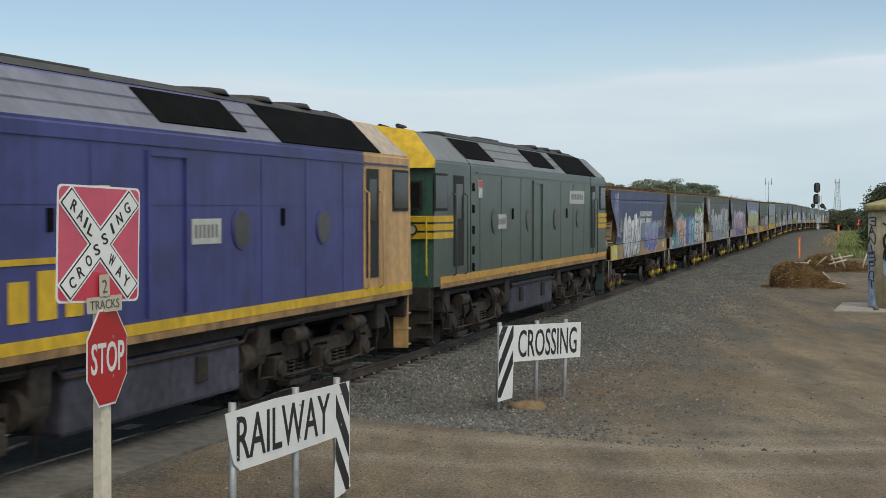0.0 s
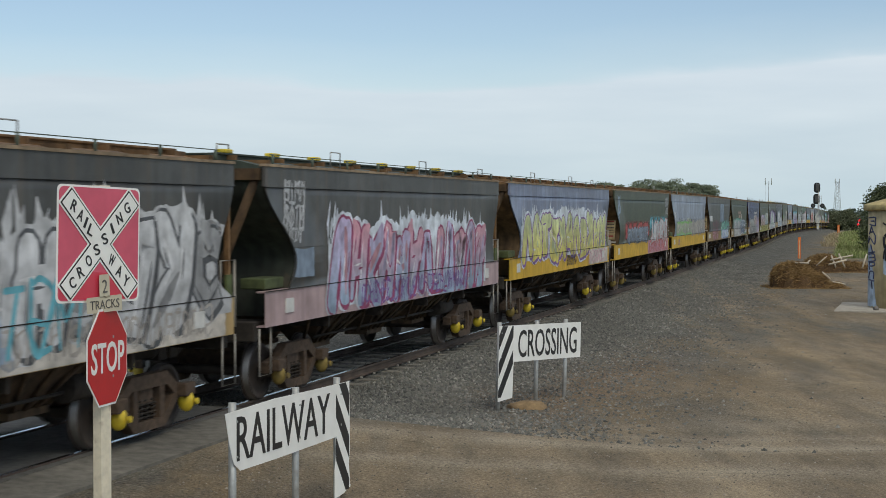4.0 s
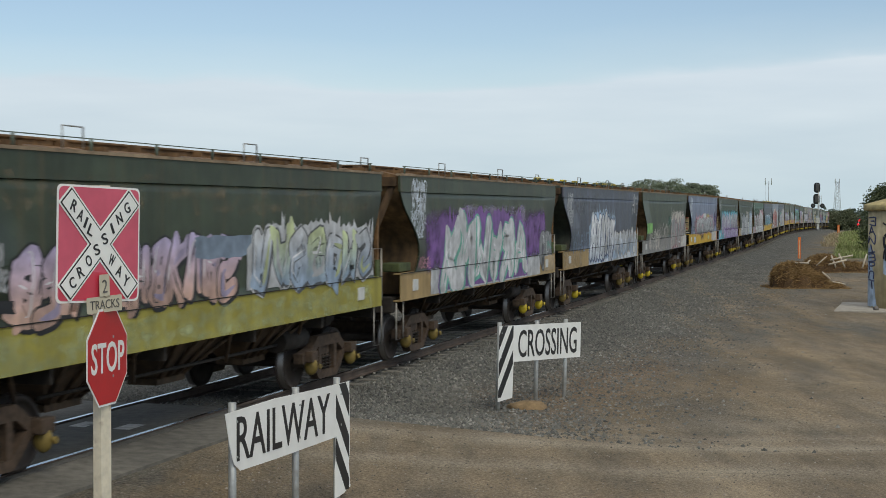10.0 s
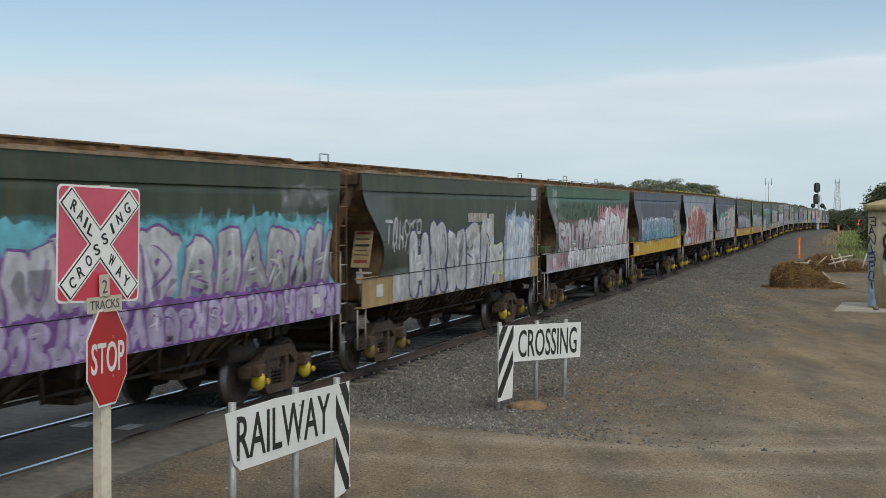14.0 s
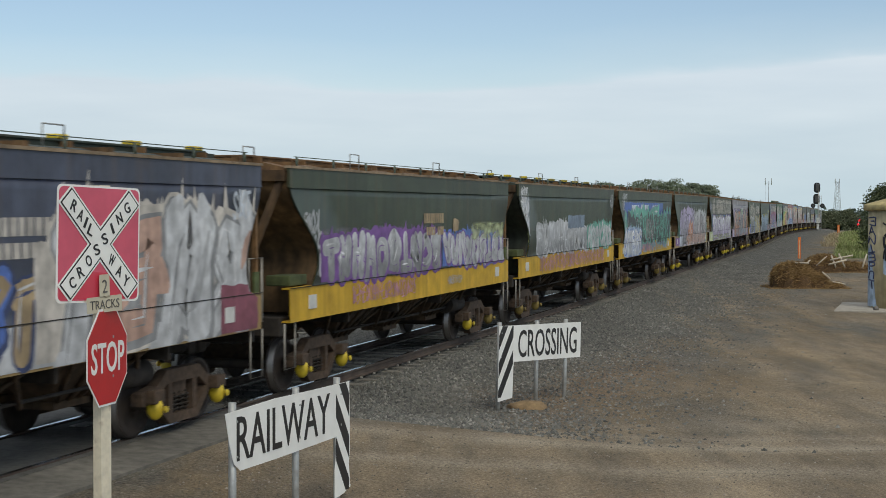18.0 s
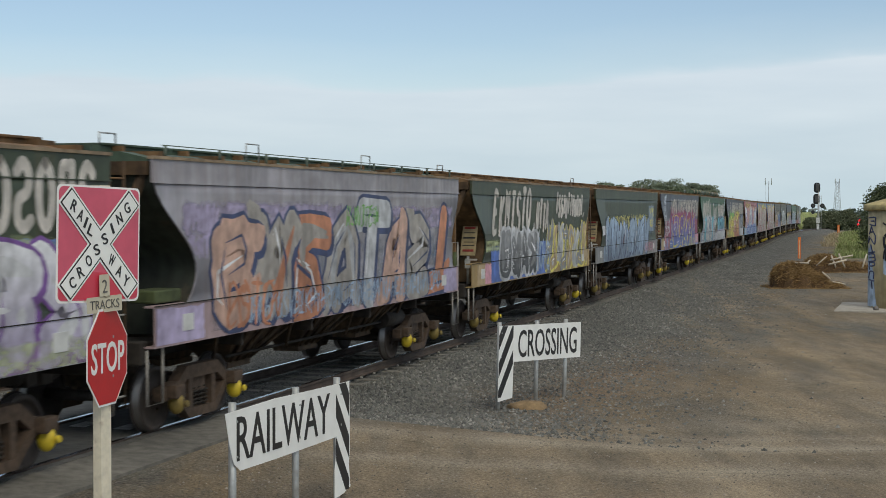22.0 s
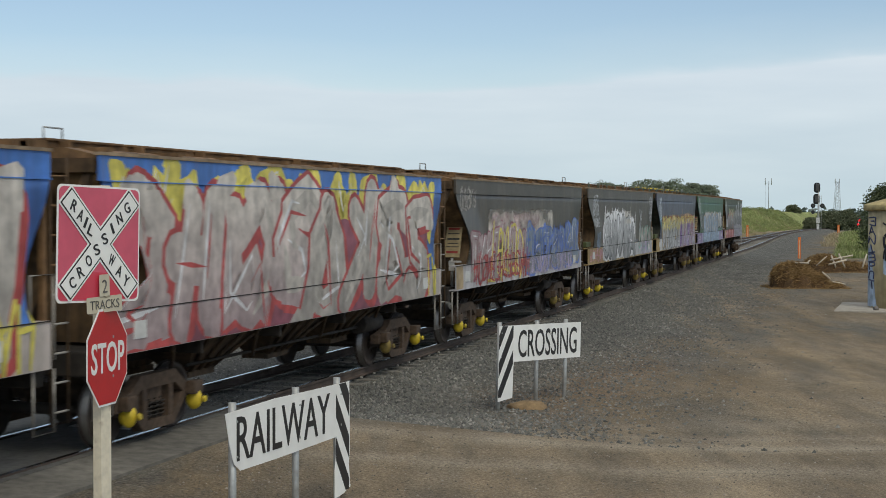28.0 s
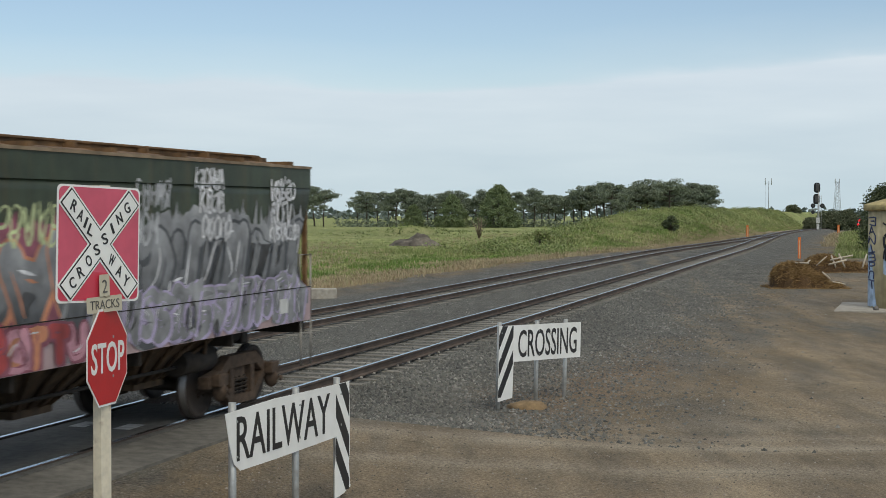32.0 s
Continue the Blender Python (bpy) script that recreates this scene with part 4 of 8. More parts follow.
    ("G", "T", "b", [("t", .09, .25, 2.2, 2.75, "s"), ("w", .12, .7, 1.24, 1.74, "s"), ("p", .2, .66, 1.25, 2.65, "b", "s", "n", ""), ("p", .64, .72, 1.5, 2.1, "b", "s", "h", ""), ("c", .72, .95, 1.22, 2.75, "a", .9), ("p", .75, .92, 1.25, 2.6, "n", "f", "a", "a"), ("q", .5, .62, "i"), ("w", .63, .66, 2.4, 2.85, "i"), ("v", .92, .98, 1.9, 2.8, "w"), ("w", .94, .98, 3.2, 3.5, "s")]),
    ("E", "W", "b", [("v", .03, .11, 2.4, 3.5, "s"), ("c", .0, .98, 2.4, 3.3, "d", .5), ("c", .08, .6, 2.0, 2.8, "p", .6), ("p", .1, .58, 1.35, 2.5, "w", "g/s", "x", ""), ("p", .56, .98, 1.4, 2.75, "w", "s/w", "x", "p"), ("p", .2, .97, 1.24, 1.74, "w", "w", "g", ""), ("t", .02, .2, 1.3, 1.65, "p")]),
    ("S", "Y", "b", [("c", .1, .9, 1.8, 2.7, "u", .6), ("p", .15, .8, 1.75, 2.45, "n", "c/a", "n", "f"), ("v", .8, .98, 1.9, 2.9, "s")]),
    ("L", "H", "y", [("c", .25, .68, 2.4, 3.0, "n", .9), ("w", .02, .15, 1.76, 2.55, "f"), ("c", .1, .3, 2.0, 2.7, "q", .6), ("p", .13, .66, 1.24, 2.8, "w", "r", "i", "i"), ("c", .64, .78, 1.7, 2.6, "q", .8), ("w", .67, .75, 1.24, 2.2, "n"), ("p", .74, .97, 1.25, 2.65, "b", "s", "d", "s"), ("c", .92, .99, 2.4, 3.2, "w", .8), ("t", .0, .12, 1.3, 1.7, "f"), ("w", .12, .2, 1.3, 1.6, "f")]),
    ("S", "H", "y", [("c", .02, .2, 2.2, 3.4, "s", .5), ("v", .06, .14, 1.9, 2.9, "s"), ("w", .2, .98, 1.24, 1.74, "s"), ("c", .14, .48, 2.0, 2.8, "t", .7), ("p", .17, .46, 1.25, 2.5, "b", "s", "x", "t"), ("p", .46, .58, 1.3, 2.3, "w", "bzo", "n", ""), ("q", .42, .6, "i"), ("p", .58, .97, 1.25, 2.8, "w", "sqs", "g", "i"), ("v", .92, .98, 2.7, 3.2, "f"), ("t", .08, .16, 1.3, 1.6, "i"), ("w", .9, .99, 1.24, 1.9, "x")]),
    ("G", "Y", "b", [("v", .03, .12, 1.8, 2.9, "s"), ("c", .08, .6, 2.0, 2.8, "l", .5), ("p", .1, .58, 1.76, 2.5, "b", "g/s", "v", "v"), ("p", .6, .97, 1.76, 2.4, "b", "s", "v", "b"), ("c", .74, .98, 2.2, 2.75, "h", .7), ("t", .2, .46, 1.35, 1.62, "p"), ("q", .5, .6, "z"), ("w", .65, .68, 2.5, 2.75, "z"), ("t", .62, .7, 1.4, 1.55, "s")]),
    ("G", "Y", "y", [("c", .0, .1, 1.9, 3.55, "f", .9), ("v", .01, .1, 1.9, 3.5, "w"), ("c", .12, .97, 2.2, 3.2, "j", .25), ("p", .15, .66, 1.76, 2.5, "b", "g/s", "s", "s"), ("p", .66, .97, 1.76, 2.45, "w", "s", "t", "t"), ("w", .44, .62, 2.4, 2.78, "u"), ("t", .17, .86, 1.32, 1.66, "p"), ("v", .94, .99, 2.9, 3.4, "s")]),
    ("G", "Y", "b", [("v", .03, .14, 2.7, 3.5, "s"), ("w", .08, .8, 2.3, 3.2, "b"), ("c", .1, .98, 1.7, 3.1, "b", .9), ("w", .2, .32, 2.85, 3.1, "f"), ("w", .36, .5, 2.75, 3.12, "f"), ("w", .58, .7, 2.85, 3.1, "f"), ("p", .08, .97, 1.6, 2.95, "w", "t", "u", ""), ("p", .12, .95, 1.66, 2.75, "w", "k/d", "t", ""), ("t", .3, .9, 1.8, 2.7, "t"), ("t", .45, .6, 1.8, 2.5, "P"), ("p", .08, .36, 1.24, 2.15, "n", "f/w", "b", "a"), ("t", .4, .9, 1.32, 1.6, "a"), ("t", .38, .6, 1.35, 1.6, "p")]),
    ("G", "T", "b", [("c", .65, .98, 2.1, 2.8, "z", .5), ("c", .7, .98, 2.2, 3.0, "e", .25), ("c", .08, .98, 1.3, 2.6, "t", .7), ("w", .15, .93, 1.24, 1.74, "s"), ("p", .15, .58, 1.3, 2.75, "w", "g/l", "d", "l"), ("p", .38, .5, 1.3, 2.3, "w", "o", "s", ""), ("p", .55, .92, 1.3, 2.7, "w", "P/ssg", "d", "s"), ("t", .3, .9, 1.3, 1.7, "q"), ("w", .02, .12, 1.3, 1.65, "v"), ("w", .12, .2, 1.26, 1.7, "f")]),
    ("G", "W", "b", [("v", .02, .09, 2.7, 3.4, "l"), ("r", .12, .98, 2.72, 3.52, "i"), ("w", .1, .98, 2.0, 2.65, "b"), ("c", .1, .98, 1.9, 2.8, "h", .75), ("p", .14, .55, 1.28, 2.55, "b", "l/w", "v", ""), ("p", .55, .97, 1.28, 2.6, "b", "l/w", "v", ""), ("w", .0, .12, 1.22, 1.74, "h"), ("c", .1, .98, 1.22, 1.6, "h", .6)]),
    ("I", "P", "g", [("c", .04, .5, 2.5, 3.15, "l", .9), ("c", .5, .98, 2.5, 3.1, "l", .8), ("v", .06, .14, 2.2, 3.0, "l"), ("c", .1, .95, 1.3, 2.7, "u", .5), ("p", .12, .95, 1.3, 2.95, "w", "qjojs", "n", ""), ("t", .2, .9, 1.35, 1.7, "a"), ("w", 0, .1, 1.24, 1.7, "l"), ("w", .92, .99, 1.24, 1.74, "l"), ("t", .15, .3, 1.3, 1.9, "o"), ("t", .5, .62, 2.7, 3.0, "e")]),
    ("G", "T", "b", [("h", .13, .42, 2.35, 3.45, "i"), ("h", .46, .57, 2.35, 3.15, "i"), ("h", .64, .92, 2.75, 3.35, "i"), ("w", .12, .6, 1.24, 2.1, "b"), ("c", .05, .2, 1.9, 2.3, "h", .7), ("p", .19, .47, 1.3, 2.3, "b", "d/g", "s", "s"), ("p", .55, .97, 1.3, 2.45, "n", "gzs", "y", ""), ("t", .46, .58, 1.4, 2.1, "a"), ("w", .03, .08, 1.24, 1.7, "z"), ("w", .08, .12, 1.24, 1.7, "p")]),
    ("G", "G", "b", [("w", .05, .15, 2.1, 2.4, "w"), ("c", .1, .98, 1.8, 2.9, "u", .7), ("w", .1, .7, 1.24, 1.74, "u"), ("t", .15, .8, 2.25, 2.7, "y"), ("t", .2, .7, 1.7, 2.2, "x"), ("p", .13, .5, 1.3, 2.5, "w", "u/a", "n", ""), ("p", .48, .82, 1.3, 2.55, "w", "a", "n", ""), ("w", .82, .92, 2.1, 3.1, "u"), ("t", .84, .92, 2.65, 3.0, "y"), ("t", .84, .91, 2.25, 2.55, "y"), ("t", .75, .95, 1.35, 1.65, "p")]),
    ("S", "B", "b", [("v", .04, .14, 2.3, 3.5, "f"), ("r", .2, .97, 2.62, 3.38, "i"), ("w", .08, .97, 1.76, 2.45, "m"), ("w", .0, .08, 1.24, 1.74, "z"), ("c", .04, .2, 1.22, 2.5, "p", .7), ("p", .2, .88, 1.26, 2.6, "w", "b/v", "y", "m"), ("w", .88, .99, 1.3, 1.74, "p"), ("t", .05, .2, 1.9, 2.5, "s")]),
    ("E", "W", "g", [("h", .08, .38, 2.5, 3.4, "i"), ("h", .45, .64, 2.15, 3.2, "i"), ("h", .67, .93, 2.45, 3.3, "i"), ("c", .03, .6, 1.8, 2.6, "f", .6), ("p", .03, .56, 1.24, 2.4, "n", "uicsi", "n", "s"), ("p", .66, .96, 1.4, 2.4, "b", "u/c", "n", "u"), ("p", .6, .96, 1.24, 1.72, "b", "s", "g", "l"), ("v", .94, .99, 2.6, 3.5, "f"), ("c", .5, .66, 1.5, 2.2, "z", .6)]),
    ("S", "H", "g", [("r", .18, .98, 2.72, 3.42, "i"), ("t", .04, .14, 2.6, 3.2, "s"), ("c", .12, .7, 1.6, 2.9, "h", .7), ("p", .12, .44, 1.24, 2.55, "w", "y", "m", "e"), ("p", .42, .72, 1.24, 2.6, "w", "o/qyq", "m", "y"), ("c", .7, .98, 1.3, 2.7, "s", .8), ("v", .78, .97, 1.9, 2.6, "u"), ("w", .75, .98, 1.24, 1.74, "s")]),
    ("P", "C", "b", [("c", .02, .97, 2.6, 3.5, "r", .9), ("t", .05, .5, 2.9, 3.45, "y"), ("p", .05, .97, 1.4, 3.0, "w", "wpqf", "b", "q"), ("w", .0, 1, 1.22, 1.7, "a"), ("p", .2, .9, 1.24, 1.9, "n", "b", "f", "")]),
    ("U", "U2", "b", [("p", .0, .95, 2.3, 3.5, "w", "y", "", ""), ("w", .0, .93, 1.22, 2.8, "x"), ("p", .0, .5, 1.22, 3.3, "w", "P/i", "r", ""), ("p", .47, .95, 1.22, 3.3, "w", "j/i", "r", ""), ("t", .92, .98, 1.25, 2.0, "y")]),
    ("U", "U2", "b", [("p", .0, .95, 2.3, 3.5, "w", "y", "", ""), ("w", .0, .93, 1.22, 2.8, "x"), ("p", .0, .5, 1.22, 3.3, "w", "P/i", "r", ""), ("p", .47, .95, 1.22, 3.3, "w", "j/i", "r", ""), ("t", .92, .98, 1.25, 2.0, "y")]),
    ("R", "W", "b", [("t", .02, .12, 3.0, 3.4, "j"), ("c", .18, .72, 2.1, 3.05, "i", .9), ("c", .2, .6, 2.3, 3.0, "p", .5), ("w", .0, .04, 1.24, 1.74, "z"), ("p", .08, .48, 1.4, 2.45, "n", "j/P", "x", ""), ("p", .48, .97, 1.4, 2.5, "b", "g/u", "b", ""), ("t", .2, .45, 1.4, 2.5, "y"), ("t", .1, .5, 1.3, 1.9, "r"), ("t", .5, .9, 1.28, 1.7, "l"), ("t", .48, .97, 1.8, 2.5, "b")]),
    ("R", "T", "b", [("v", .04, .14, 2.5, 3.4, "s"), ("v", .1, .18, 1.6, 2.2, "u"), ("w", .2, .98, 1.26, 1.72, "s"), ("p", .2, .66, 1.26, 2.65, "w", "g/s", "d", "w"), ("p", .74, .95, 1.5, 2.3, "b", "j", "t", ""), ("q", .5, .6, "i"), ("t", .74, .8, 2.2, 2.9, "s"), ("v", .92, .99, 2.4, 3.4, "s"), ("t", .02, .18, 1.3, 1.65, "p"), ("t", .78, .96, 1.3, 1.7, "l")]),
    ("S", "T", "y", [("v", .04, .12, 2.3, 3.4, "f"), ("t", .05, .12, 2.2, 2.6, "c"), ("c", .1, .55, 2.0, 2.8, "o", .8), ("w", .06, .56, 1.24, 1.74, "s"), ("p", .13, .56, 1.3, 2.4, "w", "s/g", "d", "z"), ("t", .12, .55, 2.1, 2.6, "y"), ("p", .56, .97, 1.3, 2.5, "n", "vjxg", "l", "z"), ("c", .56, .97, 2.3, 2.8, "o", .6), ("t", .56, .95, 2.3, 2.6, "y"), ("t", .6, .95, 1.3, 1.7, "l")]),
    ("E", "V", "g", [("v", .03, .11, 2.2, 3.5, "s"), ("c", .05, .98, 1.7, 2.9, "g", .8), ("p", .25, .9, 2.0, 2.8, "w", "s", "", ""), ("p", .2, .76, 1.26, 2.6, "b", "a/u", "z", ""), ("p", .18, .8, 1.24, 1.72, "b", "a", "u", ""), ("t", .0, .14, 1.3, 1.68, "v"), ("t", .88, .99, 1.3, 1.68, "v"), ("v", .8, .95, 1.9, 2.5, "s")]),
    ("G", "P", "b", [("v", .03, .14, 2.3, 3.4, "s"), ("w", .04, .16, 1.9, 2.4, "s"), ("c", .1, .5, 1.9, 2.9, "x", .5), ("p", .17, .52, 1.6, 2.65, "b", "d/g", "o", "x"), ("t", .2, .5, 2.6, 3.0, "h"), ("p", .48, .98, 1.45, 2.7, "n", "d/g", "d", "g"), ("p", .5, .98, 1.3, 1.95, "n", "g", "l", ""), ("v", .56, .66, 2.5, 3.3, "s"), ("v", .7, .8, 2.5, 3.5, "w"), ("v", .86, .97, 2.5, 3.4, "w"), ("w", .0, .08, 1.24, 1.7, "z"), ("p", .08, .5, 1.24, 1.7, "b", "rpo", "x", "")]),
]


def body_paint(code):
    if code == "U2":
        return surface("sill_paint_i", (0.42, 0.37, 0.34), 0.6, var=0.25, grain=3, streak=0.2, stain=(0.16, 0.10, 0.06))
    return surface("wagon_paint_" + code, BODY[code], 0.45, spec=0.36, var=0.22, grain=3, streak=0.16, stain=tuple(0.5 * c + 0.5 * r for c, r in zip(BODY[code], (0.085, 0.052, 0.030))), stain_at=0.62, runs=tuple(0.70 * c + 0.30 * r for c, r in zip(BODY[code], (0.15, 0.085, 0.03))))


def sill_paint(code):
    return body_paint(code) if code == "U2" else surface("sill_paint_" + code, SILL[code], 0.55, spec=0.25, var=0.16, grain=3, streak=0.10, stain=(0.16, 0.105, 0.06), stain_at=0.65, runs=tuple(0.8 * c for c in SILL[code]))


# ---------------------------------------------------------------- running gear
def wheel_mesh(bm, x, r, y):
    """One spoked-looking disc wheel with tread and flange at the gauge."""
    s = 1 if y > 0 else -1
    prof = [(0.0, 0.09), (0.10, 0.09), (0.13, 0.05), (r * 0.62, 0.03), (r - 0.075, 0.05), (r - 0.07, 0.075), (r, 0.07), (r + 0.003, -0.03), (r + 0.028, -0.045), (r + 0.028, -0.06), (r - 0.07, -0.06), (r * 0.6, -0.03), (0.1, -0.05), (0, -0.05)]
    seg = 28
    rings = []
    for pr, po in prof:
        rings.append([bm.verts.new((x + pr * math.cos(k * math.tau / seg), y + s * po, pr * math.sin(k * math.tau / seg))) for k in range(seg)] if pr > 0 else None)
    for i in range(1, len(prof) - 2):
        a, b = rings[i], rings[i + 1]
        for k in range(seg):
            f = bm.faces.new((a[k], a[(k + 1) % seg], b[(k + 1) % seg], b[k]))
            f.smooth, f.material_index = True, 1 if i == 6 else 0
    bm.faces.new(rings[1])
    bm.faces.new(rings[-2][::-1])


def wheelset(parent, x, r):
    bm = bmesh.new()
    for y in (-0.83, 0.83):
        wheel_mesh(bm, 0, r, y)
    tube(bm, [(0, -1.12, 0), (0, 1.12, 0)], 0.075, 12)
    for k in range(6):
        a = k * math.tau / 6
        for y in (-0.93, 0.93):
            disc(bm, (0.15 * math.cos(a), y, 0.15 * math.sin(a)), (0, 1, 0), 0.018, 0.02, 6)
    w = part("wheelset", bm, [WHEEL, TREAD], parent)
    w.location = (x, 0, r)
    return w


def bulb(bm, c, rx, ry, rz):
    """A rounded cover, like an egg standing on end."""
    t = bmesh.new()
    bmesh.ops.create_uvsphere(t, u_segments=12, v_segments=8, radius=1)
    bmesh.ops.transform(t, matrix=Matrix.Translation(c) @ Matrix.Diagonal((rx, ry, rz, 1)), verts=t.verts)
    for f in t.faces:
        f.smooth = True
    add(bm, t)


def wagon_bogie(wagon, x):
    bo = empty("bogie")
    bo.parent, bo.location = wagon, (x, 0, 0)
    R = 0.44
    for wx in (-0.88, 0.88):
        wheelset(bo, wx, R)
    for y in (-1, 1):
        bm = bmesh.new()
        y0, y1 = (1.0, 1.16) if y > 0 else (-1.16, -1.0)
        # cast side frame: top chord, sloping arms, bottom chord, column webs
        prism(bm, [(-1.12, 0.44), (-1.12, 0.60), (-0.72, 0.66), (-0.45, 0.84), (0.45, 0.84), (0.72, 0.66), (1.12, 0.60), (1.12, 0.44), (0.74, 0.44), (0.66, 0.52), (0.46, 0.66), (-0.46, 0.66), (-0.66, 0.52), (-0.74, 0.44)], y0, y1)
        prism(bm, [(-0.74, 0.44), (-0.66, 0.52), (-0.34, 0.24), (0.34, 0.24), (0.66, 0.52), (0.74, 0.44), (0.40, 0.12), (-0.40, 0.12)], y0, y1)
        for cx in (-0.34, 0.34):
            box(bm, cx - 0.06, cx + 0.06, y0 + 0.01, y1 - 0.01, 0.2, 0.7)
        part("side_frame", bm, BOGIE, bo)
        for k in (-0.16, 0.0, 0.16):
            bm = bmesh.new()
            yc = (y0 + y1) / 2
            pts = [(k + 0.055 * math.cos(t * 1.4), yc + 0.055 * math.sin(t * 1.4), 0.25 + t * 0.0123) for t in range(22)]
            tube(bm, pts, 0.014, 5)
            part("spring", bm, UNDER, bo)
        for wx in (-0.88, 0.88):
            bm = bmesh.new()
            yo = y * 1.16
            bulb(bm, (wx, yo + y * 0.05, R - 0.05), 0.085, 0.12, 0.15)
            disc(bm, (wx, yo + y * 0.2, R - 0.05), (0, y, 0), 0.05, 0.03, 8, 0, 0.04)
            part("axle_cap", bm, CAPS, bo, "axle bearing cap")
            bm = bmesh.new()
            soft_box(bm, wx - 0.14, wx + 0.14, yo - 0.13, yo + 0.01, R + 0.02, R + 0.2, 0.02)
            part("bearing_adapter", bm, BOGIE, bo)
    bm = bmesh.new()
    box(bm, -0.17, 0.17, -1.1, 1.1, 0.45, 0.68)
    disc(bm, (0, 0, 0.66), (0, 0, 1), 0.24, 0.14, 16)
    for wx in (-0.36, 0.36):
        box(bm, wx - 0.05, wx + 0.05, -0.95, 0.95, 0.3, 0.42)
    part("bolster", bm, BOGIE, bo)
    return bo


# ---------------------------------------------------------------- grain hopper wagon
def hopper_wagon(kind):
    """kind a: placard and ladder at the ends; kind b: brake box, upright plate and a rod along the roof's edge."""
    w = tagged(empty("hopper_wagon"), "grain hopper wagon", "hopper wagon", "wagons of the grain train")
    for side in (-1, 1):
        # curved side sheet with drawn-in ends
        bm = bmesh.new()
        zs = [1.74 + (3.30 - 1.74) * k / 12 for k in range(13)]
        rows = {}
        for lay in (0, 1):
            for j, z in enumerate(zs):
                x0, x1 = -6.62 + end_in(z, FRONT_IN), 6.62 - end_in(z, REAR_IN)
                y = side * (1.447 - 0.02 * lay)
                rows[lay, j] = [bm.verts.new((x0 + (x1 - x0) * i / 8, y, z)) for i in range(9)]
        for j in range(12):
            for i in range(8):
                for lay in (0, 1):
                    f = bm.faces.new((rows[lay, j][i], rows[lay, j][i + 1], rows[lay, j + 1][i + 1], rows[lay, j + 1][i]))
                    f.smooth = True
            for i in (0, 8):
                bm.faces.new((rows[0, j][i], rows[1, j][i], rows[1, j + 1][i], rows[0, j + 1][i]))
        for j in (0, 12):
            for i in range(8):
                bm.faces.new((rows[0, j][i], rows[0, j][i + 1], rows[1, j][i + 1], rows[1, j][i]))
        part("side_sheet", bm, BODYPH, w)
        # weld seam standing proud along the sheet
        bm = bmesh.new()
        zz = 2.36
        box(bm, -6.62 + end_in(zz, FRONT_IN) + 0.02, 6.62 - end_in(zz, REAR_IN) - 0.02, side * 1.4475 - 0.003, side * 1.4475 + 0.003, zz, zz + 0.02)
        part("weld_seam", bm, BODYPH, w)
        # upper lip
        bm = bmesh.new()
        a, b = sorted((side * 1.4495, side * 1.40))
        soft_box(bm, -6.63, 6.63, a, b, 3.30, 3.62, 0.003)
        part("top_band", bm, BODYPH, w)
        bm = bmesh.new()
        a, b = sorted((side * 1.44, side * 1.466))
        box(bm, -6.63, 6.63, a, b, 3.294, 3.308)
        part("band_lip", bm, BODYPH, w)
        bm = bmesh.new()
        a, b = sorted((side * 1.47, side * 1.36))
        box(bm, -6.64, 6.64, a, b, 3.60, 3.64)
        part("top_rail", bm, surface("dusty_top_rail", (0.27, 0.20, 0.13), 0.85, var=0.3, grain=5, stain=(0.12, 0.07, 0.035)), w)
        # side sill
        bm = bmesh.new()
        prism(bm, [(side * a, b) for a, b in ((1.445, 1.21), (1.445, 1.745), (1.30, 1.745), (1.30, 1.72), (1.43, 1.72), (1.43, 1.235), (1.30, 1.235), (1.30, 1.21))], -6.62, 6.62, axis="x")
        part("side_sill", bm, SILLPH, w)
        bm = bmesh.new()
        a, b = sorted((side * 1.44, side * 1.464))
        box(bm, -6.62, 6.62, a, b, 1.735, 1.747)
        part("sill_lip", bm, UNDER, w)
        for x in (-5.9, 5.4) if side < 0 else ():
            bm = bmesh.new()
            box(bm, x, x + 0.30, -1.464, -1.446, 1.38, 1.60)
            part("data_panel", bm, surface("wagon_data_panel", (0.6, 0.6, 0.58), 0.6, var=0.15, stain=(0.3, 0.26, 0.2)), w, "small white data panel")
    # end sheets and their frames
    for end, deep in ((-1, FRONT_IN), (1, REAR_IN)):
        bm = bmesh.new()
        zs = [1.3] + [1.74 + (3.30 - 1.74) * k / 12 for k in range(13)] + [3.6]
        prev = None
        for z in zs:
            x = end * (6.60 - end_in(max(z, 1.74), deep) - (0 if z < 3.3 else 0))
            cur = [bm.verts.new((x, y, z)) for y in (-1.40, -0.7, 0, 0.7, 1.40)] + [bm.verts.new((x - end * 0.03, y, z)) for y in (1.40, -1.40)]
            if prev:
                for i in range(4):
                    bm.faces.new((prev[i], prev[i + 1], cur[i + 1], cur[i])).smooth = True
                bm.faces.new((prev[5], prev[6], cur[6], cur[5]))
            prev = cur
        # rusty brown darker than RUST: shade between the wagons is in the colour
        part("end_sheet", bm, surface("shade_darkened_brown_end", (0.135, 0.080, 0.034), 0.85, var=0.4, grain=5, stain=(0.03, 0.022, 0.015), streak=0.4), w, "rusty brown end sheet")
        for y in (-1.36, 1.36) if end > 0 else ():
            bm = bmesh.new()
            box(bm, end * 6.6 - 0.04, end * 6.6 + 0.02, y - 0.035, y + 0.035, 1.2, 3.60)
            part("corner_post", bm, RUST, w)
        bm = bmesh.new()
